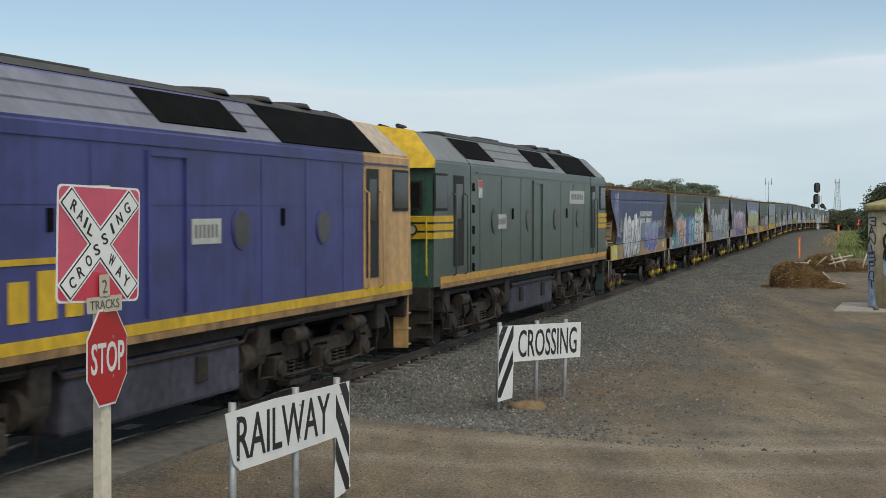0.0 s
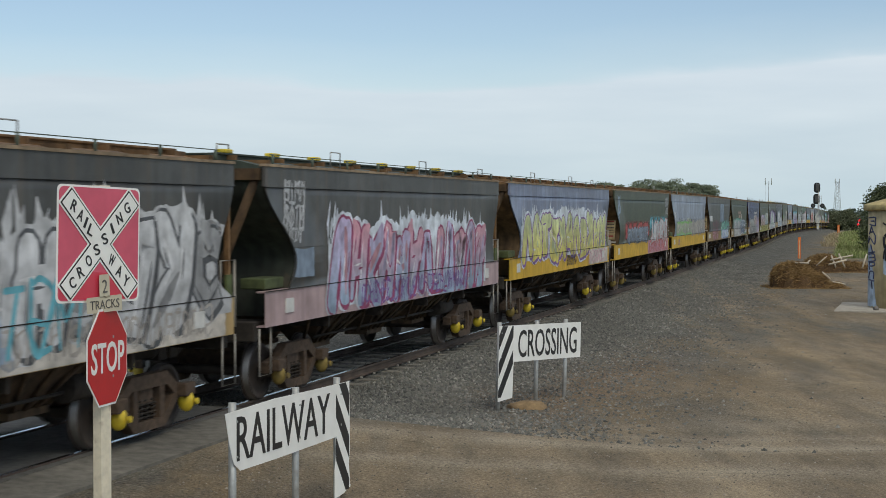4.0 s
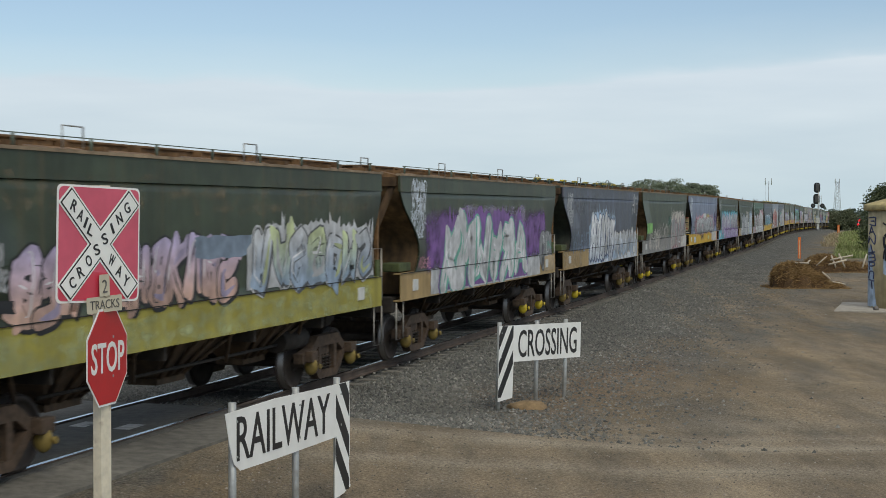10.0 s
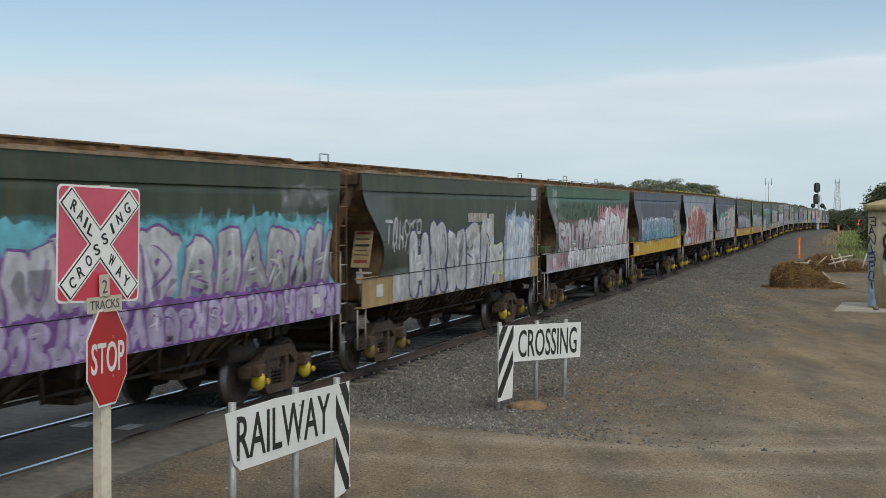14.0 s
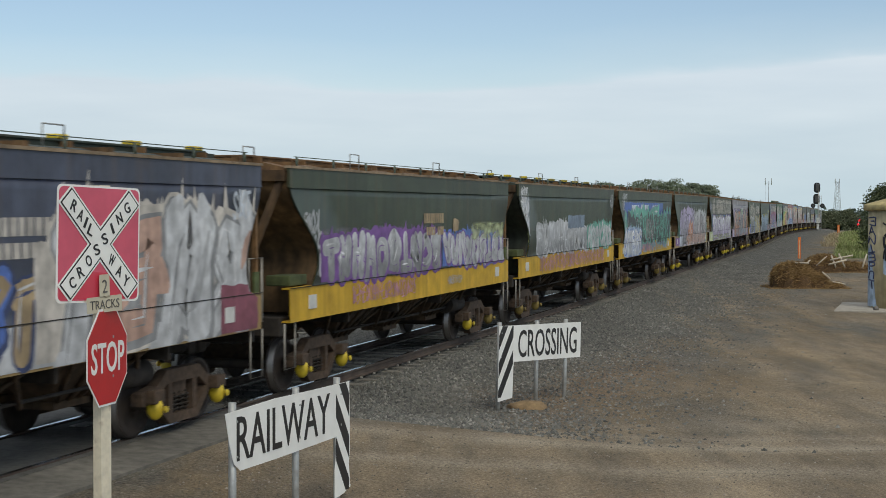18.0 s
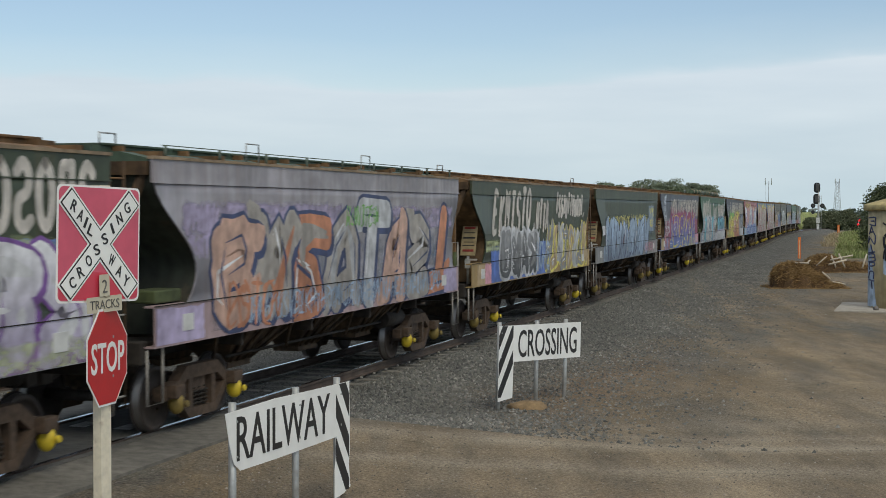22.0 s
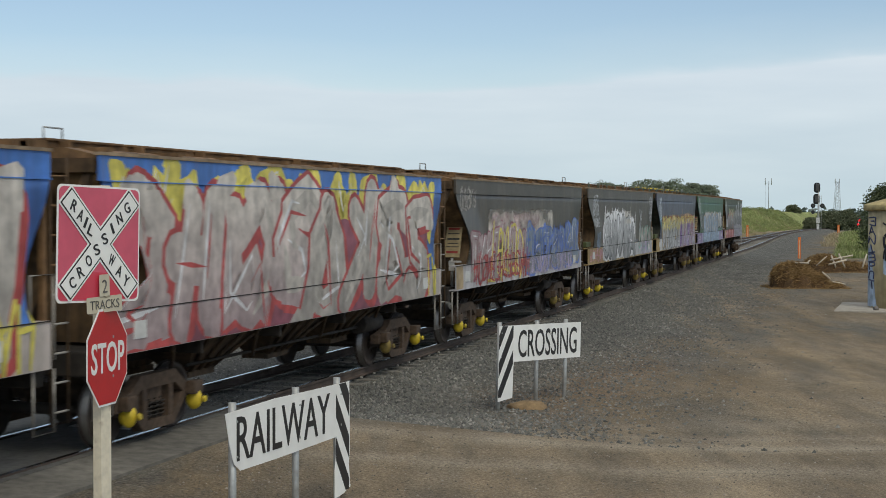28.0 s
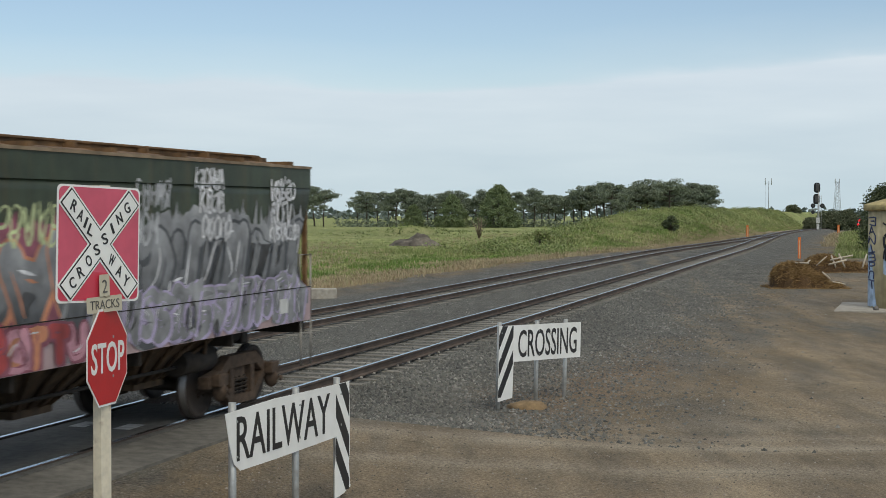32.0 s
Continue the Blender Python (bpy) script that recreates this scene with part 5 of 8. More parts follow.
        soft_box(bm, end * 6.62 - 0.1, end * 6.62 + 0.1, -1.3, 1.3, 1.0, 1.3, 0.02)
        box(bm, end * 6.2 - 0.5, end * 6.2 + 0.5, -1.2, 1.2, 1.22, 1.26)
        part("headstock", bm, UNDER, w)
        bm = bmesh.new()
        x = end * 6.68
        tube(bm, [(x, 0, 0.9), (x + end * 0.32, 0, 0.9)], [0.12, 0.1], 10)
        soft_box(bm, x + end * 0.3 - 0.12, x + end * 0.3 + 0.14, -0.13, 0.13, 0.76, 1.04, 0.03)
        part("coupler", bm, UNDER, w)
        bm = bmesh.new()
        tube(bm, [(x, 0.45, 1.0), (x + end * 0.15, 0.45, 0.75), (x + end * 0.3, 0.38, 0.62)], 0.03, 6)
        part("brake_hose", bm, BLACKPAINT, w)
        # ladder beyond the trailing corner, in line with the side
        if kind == "a" and end > 0:
            for xx in (6.70, 7.04):
                bm = bmesh.new()
                tube(bm, [(xx, -1.39, 0.55), (xx, -1.39, 3.55)], 0.020, 6)
                part("ladder_rail", bm, ENDBROWN, w)
            for k in range(9):
                bm = bmesh.new()
                tube(bm, [(6.70, -1.39, 0.7 + k * 0.33), (7.04, -1.39, 0.7 + k * 0.33)], 0.014, 6)
                part("ladder_rung", bm, RUST if k > 4 else surface("grimy_pale_rail", (0.30, 0.28, 0.25), 0.6, stain=(0.1, 0.07, 0.05)), w)
        # hand grip and step at the corner
        bm = bmesh.new()
        xx = end * 6.74
        tube(bm, [(xx, -1.40, 1.3), (xx, -1.40, 2.25), (xx - end * 0.45, -1.40, 2.25), (xx - end * 0.45, -1.40, 1.72)], 0.018, 6)
        tube(bm, [(xx, -1.40, 1.2), (xx, -1.40, 0.5), (xx - end * 0.4, -1.40, 0.5), (xx - end * 0.4, -1.40, 1.2)], 0.016, 6)
        if end < 0:
            bm.free()
            bm = bmesh.new()
            tube(bm, [(xx, -1.40, 1.2), (xx, -1.40, 0.5), (xx - end * 0.4, -1.40, 0.5), (xx - end * 0.4, -1.40, 1.2)], 0.016, 6)
        part("grab_rail", bm, surface("grimy_pale_rail", (0.30, 0.28, 0.25), 0.6, stain=(0.1, 0.07, 0.05)), w)
    # frame of the ends: beam under the roof and two raking struts
    for end in (-1, 1):
        bm = bmesh.new()
        box(bm, end * 6.63 - 0.05, end * 6.63 + 0.05, -1.37, 1.37, 3.40, 3.57)
        part("end_beam", bm, ENDBROWN, w)
        for y in (-1, 1):
            bm = bmesh.new()
            tube(bm, [(end * 6.58, y * 1.28, 3.44), (end * 6.55, y * 0.34, 1.28)], 0.075, 6)
            part("raking_strut", bm, ENDBROWN, w)
    if kind == "a":
        # warning placard by the leading corner, upright
        mid = (-5.86, -1.16, 2.26)
        cream, red = surface("grimy_placard", (0.36, 0.28, 0.15), 0.8, var=0.25, stain=(0.16, 0.10, 0.045)), surface("dull_red", (0.30, 0.035, 0.025), 0.7)
        board = None
        for x0, x1, y, z0, z1, m in ((-0.012, 0.012, 0.175, -0.37, 0.37, cream), (-0.018, -0.0122, 0.13, 0.26, 0.31, red), (-0.018, -0.0122, 0.13, -0.28, -0.23, red), (-0.018, -0.0122, 0.14, 0.03, 0.07, SIGNBLACK), (-0.018, -0.0122, 0.13, 0.16, 0.18, SIGNBLACK), (-0.018, -0.0122, 0.12, -0.06, -0.045, SIGNBLACK), (-0.018, -0.0122, 0.14, -0.14, -0.125, SIGNBLACK)):
            bm = bmesh.new()
            box(bm, mid[0] + x0, mid[0] + x1, mid[1] - y, mid[1] + y, mid[2] + z0, mid[2] + z1, rot=(0, 20, 0), about=mid)
            if board:
                part("printed_bar", bm, m, board)
            else:
                board = part("warning_placard", bm, m, w, "faded cream placard with red bars")
        bm = bmesh.new()
        tube(bm, [(-5.95, -1.16, 1.26), (-5.95, -1.16, 1.9)], 0.03, 6)
        box(bm, -6.0, -5.97, -1.22, -1.10, 1.62, 1.80)
        box(bm, -6.01, -5.97, -1.38, -1.10, 1.80, 1.84)
        part("brake_handle", bm, surface("grimy_white_handle", (0.5, 0.49, 0.46), 0.6, stain=(0.2, 0.15, 0.1)), w, "grimy white brake handle")
    else:
        bm = bmesh.new()
        soft_box(bm, -6.45, -5.75, -1.36, -0.95, 1.765, 1.93, 0.02)
        part("brake_box", bm, surface("mossy_green_box", (0.075, 0.095, 0.035), 0.8, var=0.35, stain=(0.05, 0.035, 0.02)), w, "dull green brake box")
        bm = bmesh.new()
        box(bm, 6.50, 6.66, -1.40, -1.36, 1.22, 2.05)
        part("upright_plate", bm, surface("mossy_green_box", (0.075, 0.095, 0.035)), w, "dull green upright plate")
        bm = bmesh.new()
        for k in range(9):
            x = -6.2 + k * 1.55
            tube(bm, [(x, -1.38, 3.63), (x, -1.38, 3.79)], 0.022, 5)
        tube(bm, [(-6.3, -1.38, 3.785), (6.3, -1.38, 3.785)], 0.007, 5)
        part("edge_rod", bm, surface("dull_green_steel", (0.085, 0.11, 0.085), 0.7, var=0.3, stain=(0.1, 0.07, 0.04)), w)
        for x in (-3.2, 1.6):
            bm = bmesh.new()
            tube(bm, [(x - 0.22, -1.2, 3.66), (x - 0.22, -1.2, 3.93), (x + 0.22, -1.2, 3.93), (x + 0.22, -1.2, 3.66)], 0.012, 5)
            part("roof_hoop", bm, GALV, w)
    # roof: flat deck, long hatch trough, hatch lids, hoops
    bm = bmesh.new()
    prism(bm, [(-1.40, 3.60), (-0.95, 3.70), (0.95, 3.70), (1.40, 3.60), (1.40, 3.56), (-1.40, 3.56)], -6.60, 6.60, axis="x")
    part("roof_sheet", bm, ROOFPH, w)
    for y in (-0.58, 0.58):
        bm = bmesh.new()
        box(bm, -6.75, 6.75, y - 0.05, y + 0.05, 3.64, 3.79)
        part("hatch_coaming", bm, ROOFPH, w)
    for k in range(7):
        bm = bmesh.new()
        x = -6.5 + k * 1.86
        soft_box(bm, x, x + 1.78, -0.66, 0.66, 3.785, 3.82, 0.012)
        part("hatch_lid", bm, ROOFPH, w)
    for k in range(8):
        bm = bmesh.new()
        x = -6.2 + k * 1.77
        box(bm, x - 0.06, x + 0.06, -1.32, -0.63, 3.64, 3.71)
        box(bm, x - 0.03, x + 0.03, -0.78, -0.63, 3.71, 3.79)
        part("hatch_bracket", bm, RUST, w)
    for x in (-6.3,):
        bm = bmesh.new()
        tube(bm, [(x - 0.2, -0.6, 3.8), (x - 0.2, -0.6, 3.95), (x + 0.2, -0.6, 3.95), (x + 0.2, -0.6, 3.8)], 0.013, 6)
        part("roof_hoop", bm, GALV, w)
    # underframe, discharge hoppers
    bm = bmesh.new()
    box(bm, -6.55, 6.55, -0.22, 0.22, 0.86, 1.24)
    part("centre_sill", bm, UNDER, w)
    for x in (-2.7, 0.0, 2.7):
        bm = bmesh.new()
        for s in (-1, 1):
            vs = [bm.verts.new(p) for p in ((x - 1.3, s * 0.15, 1.3), (x + 1.3, s * 0.15, 1.3), (x + 1.3, s * 1.3, 1.3), (x - 1.3, s * 1.3, 1.3), (x - 0.35, s * 0.3, 0.64), (x + 0.35, s * 0.3, 0.64), (x + 0.35, s * 0.70, 0.64), (x - 0.35, s * 0.70, 0.64))]
            for q in ((0, 1, 5, 4), (1, 2, 6, 5), (2, 3, 7, 6), (3, 0, 4, 7), (4, 5, 6, 7)):
                bm.faces.new([vs[i] for i in q])
            a, b = sorted((s * 0.27, s * 0.73))
            box(bm, x - 0.4, x + 0.4, a, b, 0.56, 0.65)
        part("discharge_hopper", bm, SLOPE, w)
        for k in (-0.9, -0.3, 0.3, 0.9):
            bm = bmesh.new()
            tube(bm, [(x + k, -1.33, 1.24), (x + k * 0.38, -0.74, 0.66)], 0.03, 5)
            part("slope_rib", bm, SLOPE, w)
    for x in (-3.95, -1.35, 1.35, 3.95):
        bm = bmesh.new()
        box(bm, x - 0.03, x + 0.03, -1.38, 1.38, 1.02, 1.22)
        part("cross_bearer", bm, UNDER, w)
        bm = bmesh.new()
        tube(bm, [(x - 0.7, -1.32, 1.2), (x, -0.9, 0.72)], 0.03, 6)
        part("brace", bm, SLOPE, w)
    bm = bmesh.new()
    tube(bm, [(-3.6, -0.95, 0.80), (3.9, -0.95, 0.80)], 0.025, 6)
    part("pull_rod", bm, UNDER, w)
    bm = bmesh.new()
    tube(bm, [(3.05, -0.95, 0.85), (4.0, -0.95, 0.85)], [0.18, 0.18], 12)
    part("air_reservoir", bm, UNDER, w)
    for x in (-4.75, 4.75):
        wagon_bogie(w, x)
    return w


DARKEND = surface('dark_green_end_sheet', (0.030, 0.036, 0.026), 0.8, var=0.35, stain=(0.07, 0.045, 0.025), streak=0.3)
DULLCAPS = surface('grimy_yellow_caps', (0.22, 0.16, 0.04), 0.7, var=0.4, stain=(0.06, 0.04, 0.03), stain_at=0.5)
BODYPH, SILLPH, ROOFPH = body_paint("G"), sill_paint("Y"), RUST
ROOF_PAINT = {"b": RUST, "y": surface("dark_green_hatches", (0.035, 0.045, 0.033), 0.7, var=0.3, stain=(0.08, 0.05, 0.03)), "g": surface("green_hatches", (0.045, 0.070, 0.045), 0.7, var=0.3, stain=(0.08, 0.05, 0.03))}
WORDS = {"G": "dark green", "N": "navy blue", "S": "slate grey", "L": "pale grey", "B": "blue-grey", "D": "dark grey", "R": "rusty brown", "E": "green", "P": "faded pink", "U": "bright blue", "I": "lilac grey"}
SILLWORDS = {"Y": "yellow", "W": "white", "T": "tan", "P": "pinkish", "O": "olive", "B": "blue", "C": "pale blue", "V": "lilac", "H": "ochre", "G": "grey", "U2": "beige"}


def set_paint(ob, m):
    ob.material_slots[0].link = "OBJECT"
    ob.material_slots[0].material = m


def build_train_wagons():
    made, models = [], {}
    for i in range(len(WAGONS)):
        kind = "a" if i in (0, 5, 7, 8, 14, 15, 16, 25, 27, 28, 29, 31, 32, 33, 34, 35, 38, 39) else "b"
        made.append(copy_thing(models[kind], Matrix()) if kind in models else hopper_wagon(kind))
        models.setdefault(kind, made[-1])
    for c in [c for c in made[-1].children if c.name.startswith("ladder")]:
        bpy.data.objects.remove(c)
    for i, (wg, (body, sill, top, jobs)) in enumerate(zip(made, WAGONS)):
        rng = random.Random(400 + i)
        tagged(wg, f"{WORDS[body]} grain hopper wagon with {SILLWORDS[sill]} sill and graffiti")
        for c in wg.children:
            kind = c.name.split(".")[0]
            if kind in ("side_sheet", "top_band", "weld_seam", "band_lip"):
                set_paint(c, body_paint(body))
            elif kind == "side_sill":
                set_paint(c, sill_paint(sill))
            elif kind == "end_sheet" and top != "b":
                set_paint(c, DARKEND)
            elif kind in ("roof_sheet", "hatch_coaming", "hatch_lid"):
                set_paint(c, ROOF_PAINT[top])
        caps = [c for c in wg.children_recursive if c.name.startswith("axle_cap")]
        for c in caps:
            if rng.random() < 0.35:
                set_paint(c, DULLCAPS)
        if i + 1 in (6, 11, 15, 18, 23, 24, 31, 33, 38, 40):
            for c in wg.children_recursive:
                if c.name.startswith("axle_cap"):
                    set_paint(c, DULLCAPS if i % 3 else BOGIE)
        p = Paint()
        for job in jobs:
            k, x0, x1 = job[0], X(job[1]), X(job[2])
            if k == "p":
                p.piece(x0, x1, job[3], job[4], job[5], job[6], job[7], job[8], rng)
                p.done(wg, "graffiti_piece", f"{HUES[job[6][-1]]} graffiti lettering" + (f" outlined in {HUES[job[7]]}" if job[7] else ""))
            elif k == "t":
                p.tag(x0, x1, job[3], job[4], job[5], rng)
                p.done(wg, "graffiti_tag", f"thin {HUES[job[5]]} scrawled tag")
            elif k == "v":
                p.stack(x0, x1, job[3], job[4], job[5], rng)
                p.done(wg, "graffiti_tag", f"stacked {HUES[job[5]]} scribbles")
            elif k in "rh":
                p.roller(x0, x1, job[3], job[4], job[5], rng, k == "h")
                p.done(wg, "rolled_lettering", f"tall {HUES[job[5]]} letters put on with a roller")
            elif k == "w":
                p.patch(x0, x1, job[3], job[4], job[5], rng)
                p.done(wg, "paint_patch", f"patch of {HUES[job[5]]} paint")
            elif k == "c":
                p.cloud(x0, x1, job[3], job[4], job[5], rng, job[6])
                p.done(wg, "paint_mist", f"mist of {HUES[job[5]]} spray paint")
            elif k == "q":
                for z, tall in ((2.68, 0.20), (2.44, 0.17)):
                    at = x0 + (0.0 if z > 2.6 else 0.12 * (x1 - x0))
                    while at < x1 - 0.1:
                        wide = rng.uniform(0.09, 0.13)
                        if rng.random() < 0.9:
                            p.bar(at, at + wide, z, z + tall, job[3])
                        at += wide + 0.035
                p.done(wg, "company_lettering", f"{HUES[job[3]]} company lettering as bars")
        if i == 30:
            bm = bmesh.new()
            tube(bm, [(-6.7, -0.95, 3.86), (-2, -0.95, 3.87), (2, -0.95, 3.86), (6.5, -0.95, 3.84)], 0.10, 10)
            part("rolled_cover", bm, surface("green_rolled_cover", (0.06, 0.09, 0.055), 0.8, var=0.35, stain=(0.14, 0.12, 0.09)), wg, "dull green rolled hatch cover")
            for k in range(9):
                bm = bmesh.new()
                x = -6.0 + k * 1.5
                tube(bm, [(x - 0.06, -0.95, 3.865), (x + 0.06, -0.95, 3.865)], 0.118, 10)
                part("cover_strap", bm, surface("buff_strap", (0.36, 0.29, 0.2), 0.8), wg)
        if top == "y":
            for k in range(8):
                bm = bmesh.new()
                x = -6.2 + k * 1.77
                soft_box(bm, x - 0.14, x + 0.14, -0.66, -0.5, 3.82, 3.88, 0.015)
                part("hatch_clip", bm, CAPS, wg, "yellow hatch clip")
    return made


wagons = build_train_wagons()

# ---------------------------------------------------------------- diesel locomotives
GRILLE = surface("dark_grille_mesh", (0.008, 0.008, 0.008), 0.95, var=0.3, grain=3, spec=0.06, stain=(0.016, 0.012, 0.008))
SEAL = surface("black_rubber", (0.015, 0.015, 0.016), 0.7, var=0.1)
PANE = surface("dark_cab_glass", (0.018, 0.018, 0.018), rough=0.15, var=0.3, spec=0.22, bump=0)
# paler than PANE: a dull reflection is put into the base colour
PORT = surface("reflection_tinted_port_glass", (0.055, 0.050, 0.062), rough=0.3, var=0.3, spec=0.4, bump=0)
LFRAME = surface("oily_bogie_steel", (0.040, 0.030, 0.022), 0.8, var=0.5, grain=9, stain=(0.085, 0.05, 0.028))
ROOFGREY = surface("sooty_roof", (0.055, 0.053, 0.050), 0.8, var=0.35, grain=4)


def loco_bogie(loco, x):
    bo = empty("bogie")
    bo.parent, bo.location = loco, (x, 0, 0)
    for wx in (-1.85, 0.0, 1.85):
        wheelset(bo, wx, 0.508)
    for y in (-1, 1):
        bm = bmesh.new()
        y0, y1 = (1.02, 1.20) if y > 0 else (-1.20, -1.02)
        prism(bm, [(-2.5, 0.62), (-2.5, 0.86), (-1.3, 0.92), (-0.9, 0.80), (0.9, 0.80), (1.3, 0.92), (2.5, 0.86), (2.5, 0.62), (2.2, 0.62), (2.15, 0.74), (1.55, 0.74), (1.5, 0.58), (0.35, 0.58), (0.3, 0.74), (-0.3, 0.74), (-0.35, 0.58), (-1.5, 0.58), (-1.55, 0.74), (-2.15, 0.74), (-2.2, 0.62)], y0, y1)
        part("bogie_frame", bm, LFRAME, bo)
        for wx in (-1.85, 0.0, 1.85):
            bm = bmesh.new()
            soft_box(bm, wx - 0.2, wx + 0.2, min(y * 1.06, y * 1.3), max(y * 1.06, y * 1.3), 0.34, 0.70, 0.03)
            disc(bm, (wx, y * 1.28, 0.51), (0, y, 0), 0.15, 0.08, 14, 0, 0.12)
            part("axle_box", bm, LFRAME, bo)
        for wx in (-0.93, 0.93):
            for k in (-0.17, 0.17):
                bm = bmesh.new()
                pts = [(wx + k + 0.085 * math.cos(t * 1.3), y * 1.13 + 0.085 * math.sin(t * 1.3), 0.26 + t * 0.0125) for t in range(26)]
                tube(bm, pts, 0.02, 5)
                part("spring", bm, LFRAME, bo)
            bm = bmesh.new()
            box(bm, wx - 0.42, wx + 0.42, min(y * 1.02, y * 1.24), max(y * 1.02, y * 1.24), 0.18, 0.26)
            part("spring_plank", bm, LFRAME, bo)
        for wx in (-1.3, 1.3):
            bm = bmesh.new()
            tube(bm, [(wx - 0.25, y * 1.32, 0.98), (wx + 0.25, y * 1.32, 0.98)], 0.13, 12)
            tube(bm, [(wx + 0.2, y * 1.3, 0.95), (wx + 0.45, y * 1.25, 0.55)], 0.035, 6)
            part("brake_cylinder", bm, LFRAME, bo)
        bm = bmesh.new()
        tube(bm, [(-2.45, y * 1.26, 0.42), (-1.2, y * 1.26, 0.36), (1.2, y * 1.26, 0.36), (2.45, y * 1.26, 0.42)], 0.022, 6)
        part("sand_pipe", bm, LFRAME, bo)
    bm = bmesh.new()
    box(bm, -2.3, 2.3, -0.5, 0.5, 0.6, 0.85)
    part("transom", bm, LFRAME, bo)
    return bo


def locomotive(label, body, roof, cab, stripe, cab_roof):
    lo = tagged(empty("locomotive"), label, "locomotive", "locomotives of the grain train")
    E = 9.42
    # body shell: one cross-section with chamfered roof, ends raked at the top
    sect = [(-1.48, 1.38), (-1.48, 3.95), (-0.86, 4.58), (0, 4.70), (0.86, 4.58), (1.48, 3.95), (1.48, 1.38)]

    def shell(name, x0, x1, mats, rake=0.0, label=""):
        bm = bmesh.new()
        rings = []
        for x in (x0, x1):
            ring = []
            for y, z in sect:
                k = rake * smooth(3.6, 4.70, z) if abs(x) > 9 else 0
                ring.append(bm.verts.new((x - math.copysign(k, x), y, z)))
            rings.append(ring)
        for i in range(6):
            f = bm.faces.new((rings[0][i], rings[0][i + 1], rings[1][i + 1], rings[1][i]))
            f.material_index = 1 if 0 < i < 5 else 0
        for r in (rings[0][::-1], rings[1]):
            bm.faces.new(r).material_index = min(2, len(mats) - 1) if len(mats) > 2 else 0
        bmesh.ops.bevel(bm, geom=[e for e in bm.edges if not e.is_boundary], offset=0.035, segments=2, affect="EDGES")
        return part(name, bm, mats, lo, label)

    shell("body_shell", -E + 2.75, E - 2.62, [body, roof])
    shell("front_cab", -E, -E + 2.745, [body, cab_roof, cab[0]], 0.55)
    shell("rear_cab", E - 2.615, E, [cab[1], cab_roof], 0.45)
    # full-length panels along the side: lower skirting stripe, gutter, belt rail, panel ribs
    for s in (-1, 1):
        bm = bmesh.new()
        a, b = sorted((s * 1.482, s * 1.50))
        box(bm, -E + 0.5, E - 0.05, a, b, 1.43, 1.57)
        part("sill_stripe", bm, stripe, lo, "painted sill stripe")
        bm = bmesh.new()
        box(bm, -E + 0.5, E - 0.05, a, b, 1.33, 1.426)
        part("sill_edge", bm, surface("worn_orange_edge", (0.36, 0.21, 0.09), 0.7, var=0.35, grain=4, stain=(0.10, 0.065, 0.04), stain_at=0.52), lo, "worn orange lower edge")
        bm = bmesh.new()
        a, b = sorted((s * 1.482, s * 1.503))
        box(bm, -E + 3.2, E - 0.3, a, b, 3.76, 3.79)
        part("gutter", bm, body, lo)
        bm = bmesh.new()
        a, b = sorted((s * 1.482, s * 1.489))
        box(bm, -E + 3.4, E - 2.65, a, b, 3.02, 3.05)
        part("belt_rail", bm, body, lo)
        for x in (-5.9, -4.0, -2.1, 2.55, 4.2, 5.8):
            bm = bmesh.new()
            box(bm, x - 0.02, x + 0.02, a, b, 1.58, 3.72)
            part("panel_rib", bm, body, lo)
        # engine-room door in a shallow frame
        bm = bmesh.new()
        a, b = sorted((s * 1.482, s * 1.515))
        for x in (-0.8, 0.2):
            box(bm, x - 0.035, x + 0.035, a, b, 1.62, 3.70)
        box(bm, -0.8, 0.2, a, b, 3.63, 3.70)
        part("door_frame", bm, body, lo)
        # portholes
        for x in (-4.64, -1.3, 1.85, 4.9):
            bm = bmesh.new()
            disc(bm, (x, s * 1.475, 2.69), (0, s, 0), 0.295, 0.025, 24, 0)
            disc(bm, (x, s * 1.495, 2.69), (0, s, 0), 0.26, 0.012, 24, 1)
            part("porthole", bm, [body, PORT], lo, "round window")
        for x in (-2.95, 3.3):
            bm = bmesh.new()
            a, b = sorted((s * 1.482, s * 1.50))
            box(bm, x - 0.06, x + 0.06, a, b, 2.72, 2.98)
            part("side_vent", bm, GRILLE, lo)
        for k, z in enumerate((3.45, 2.97, 2.5, 2.05, 1.68)):
            bm = bmesh.new()
            a, b = sorted((s * 1.482, s * 1.492))
            box(bm, -E + 2.88, -E + 3.06, a, b, z - 0.09, z + 0.09)
            part("foot_hole", bm, GRILLE, lo)
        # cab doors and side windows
        # door panels stand proud; their near-black colour stands in for the doorway's shade
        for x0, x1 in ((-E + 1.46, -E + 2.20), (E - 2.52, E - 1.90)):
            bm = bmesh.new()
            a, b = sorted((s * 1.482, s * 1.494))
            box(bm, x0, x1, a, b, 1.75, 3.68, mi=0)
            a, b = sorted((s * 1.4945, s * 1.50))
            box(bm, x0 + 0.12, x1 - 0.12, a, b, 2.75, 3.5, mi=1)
            part("cab_door", bm, [surface("painted_recess_shade", (0.022, 0.021, 0.020), 0.7, var=0.3), PANE], lo, "cab door with window, recess shade painted dark")
            for xx in (x0 - 0.06, x1 + 0.06):
                bm = bmesh.new()
                tube(bm, [(xx, s * 1.48, 3.3), (xx, s * 1.56, 3.25), (xx, s * 1.56, 1.6), (xx, s * 1.48, 1.55)], 0.018, 6)
                part("handrail", bm, cab[1] if x0 > 0 else body, lo)
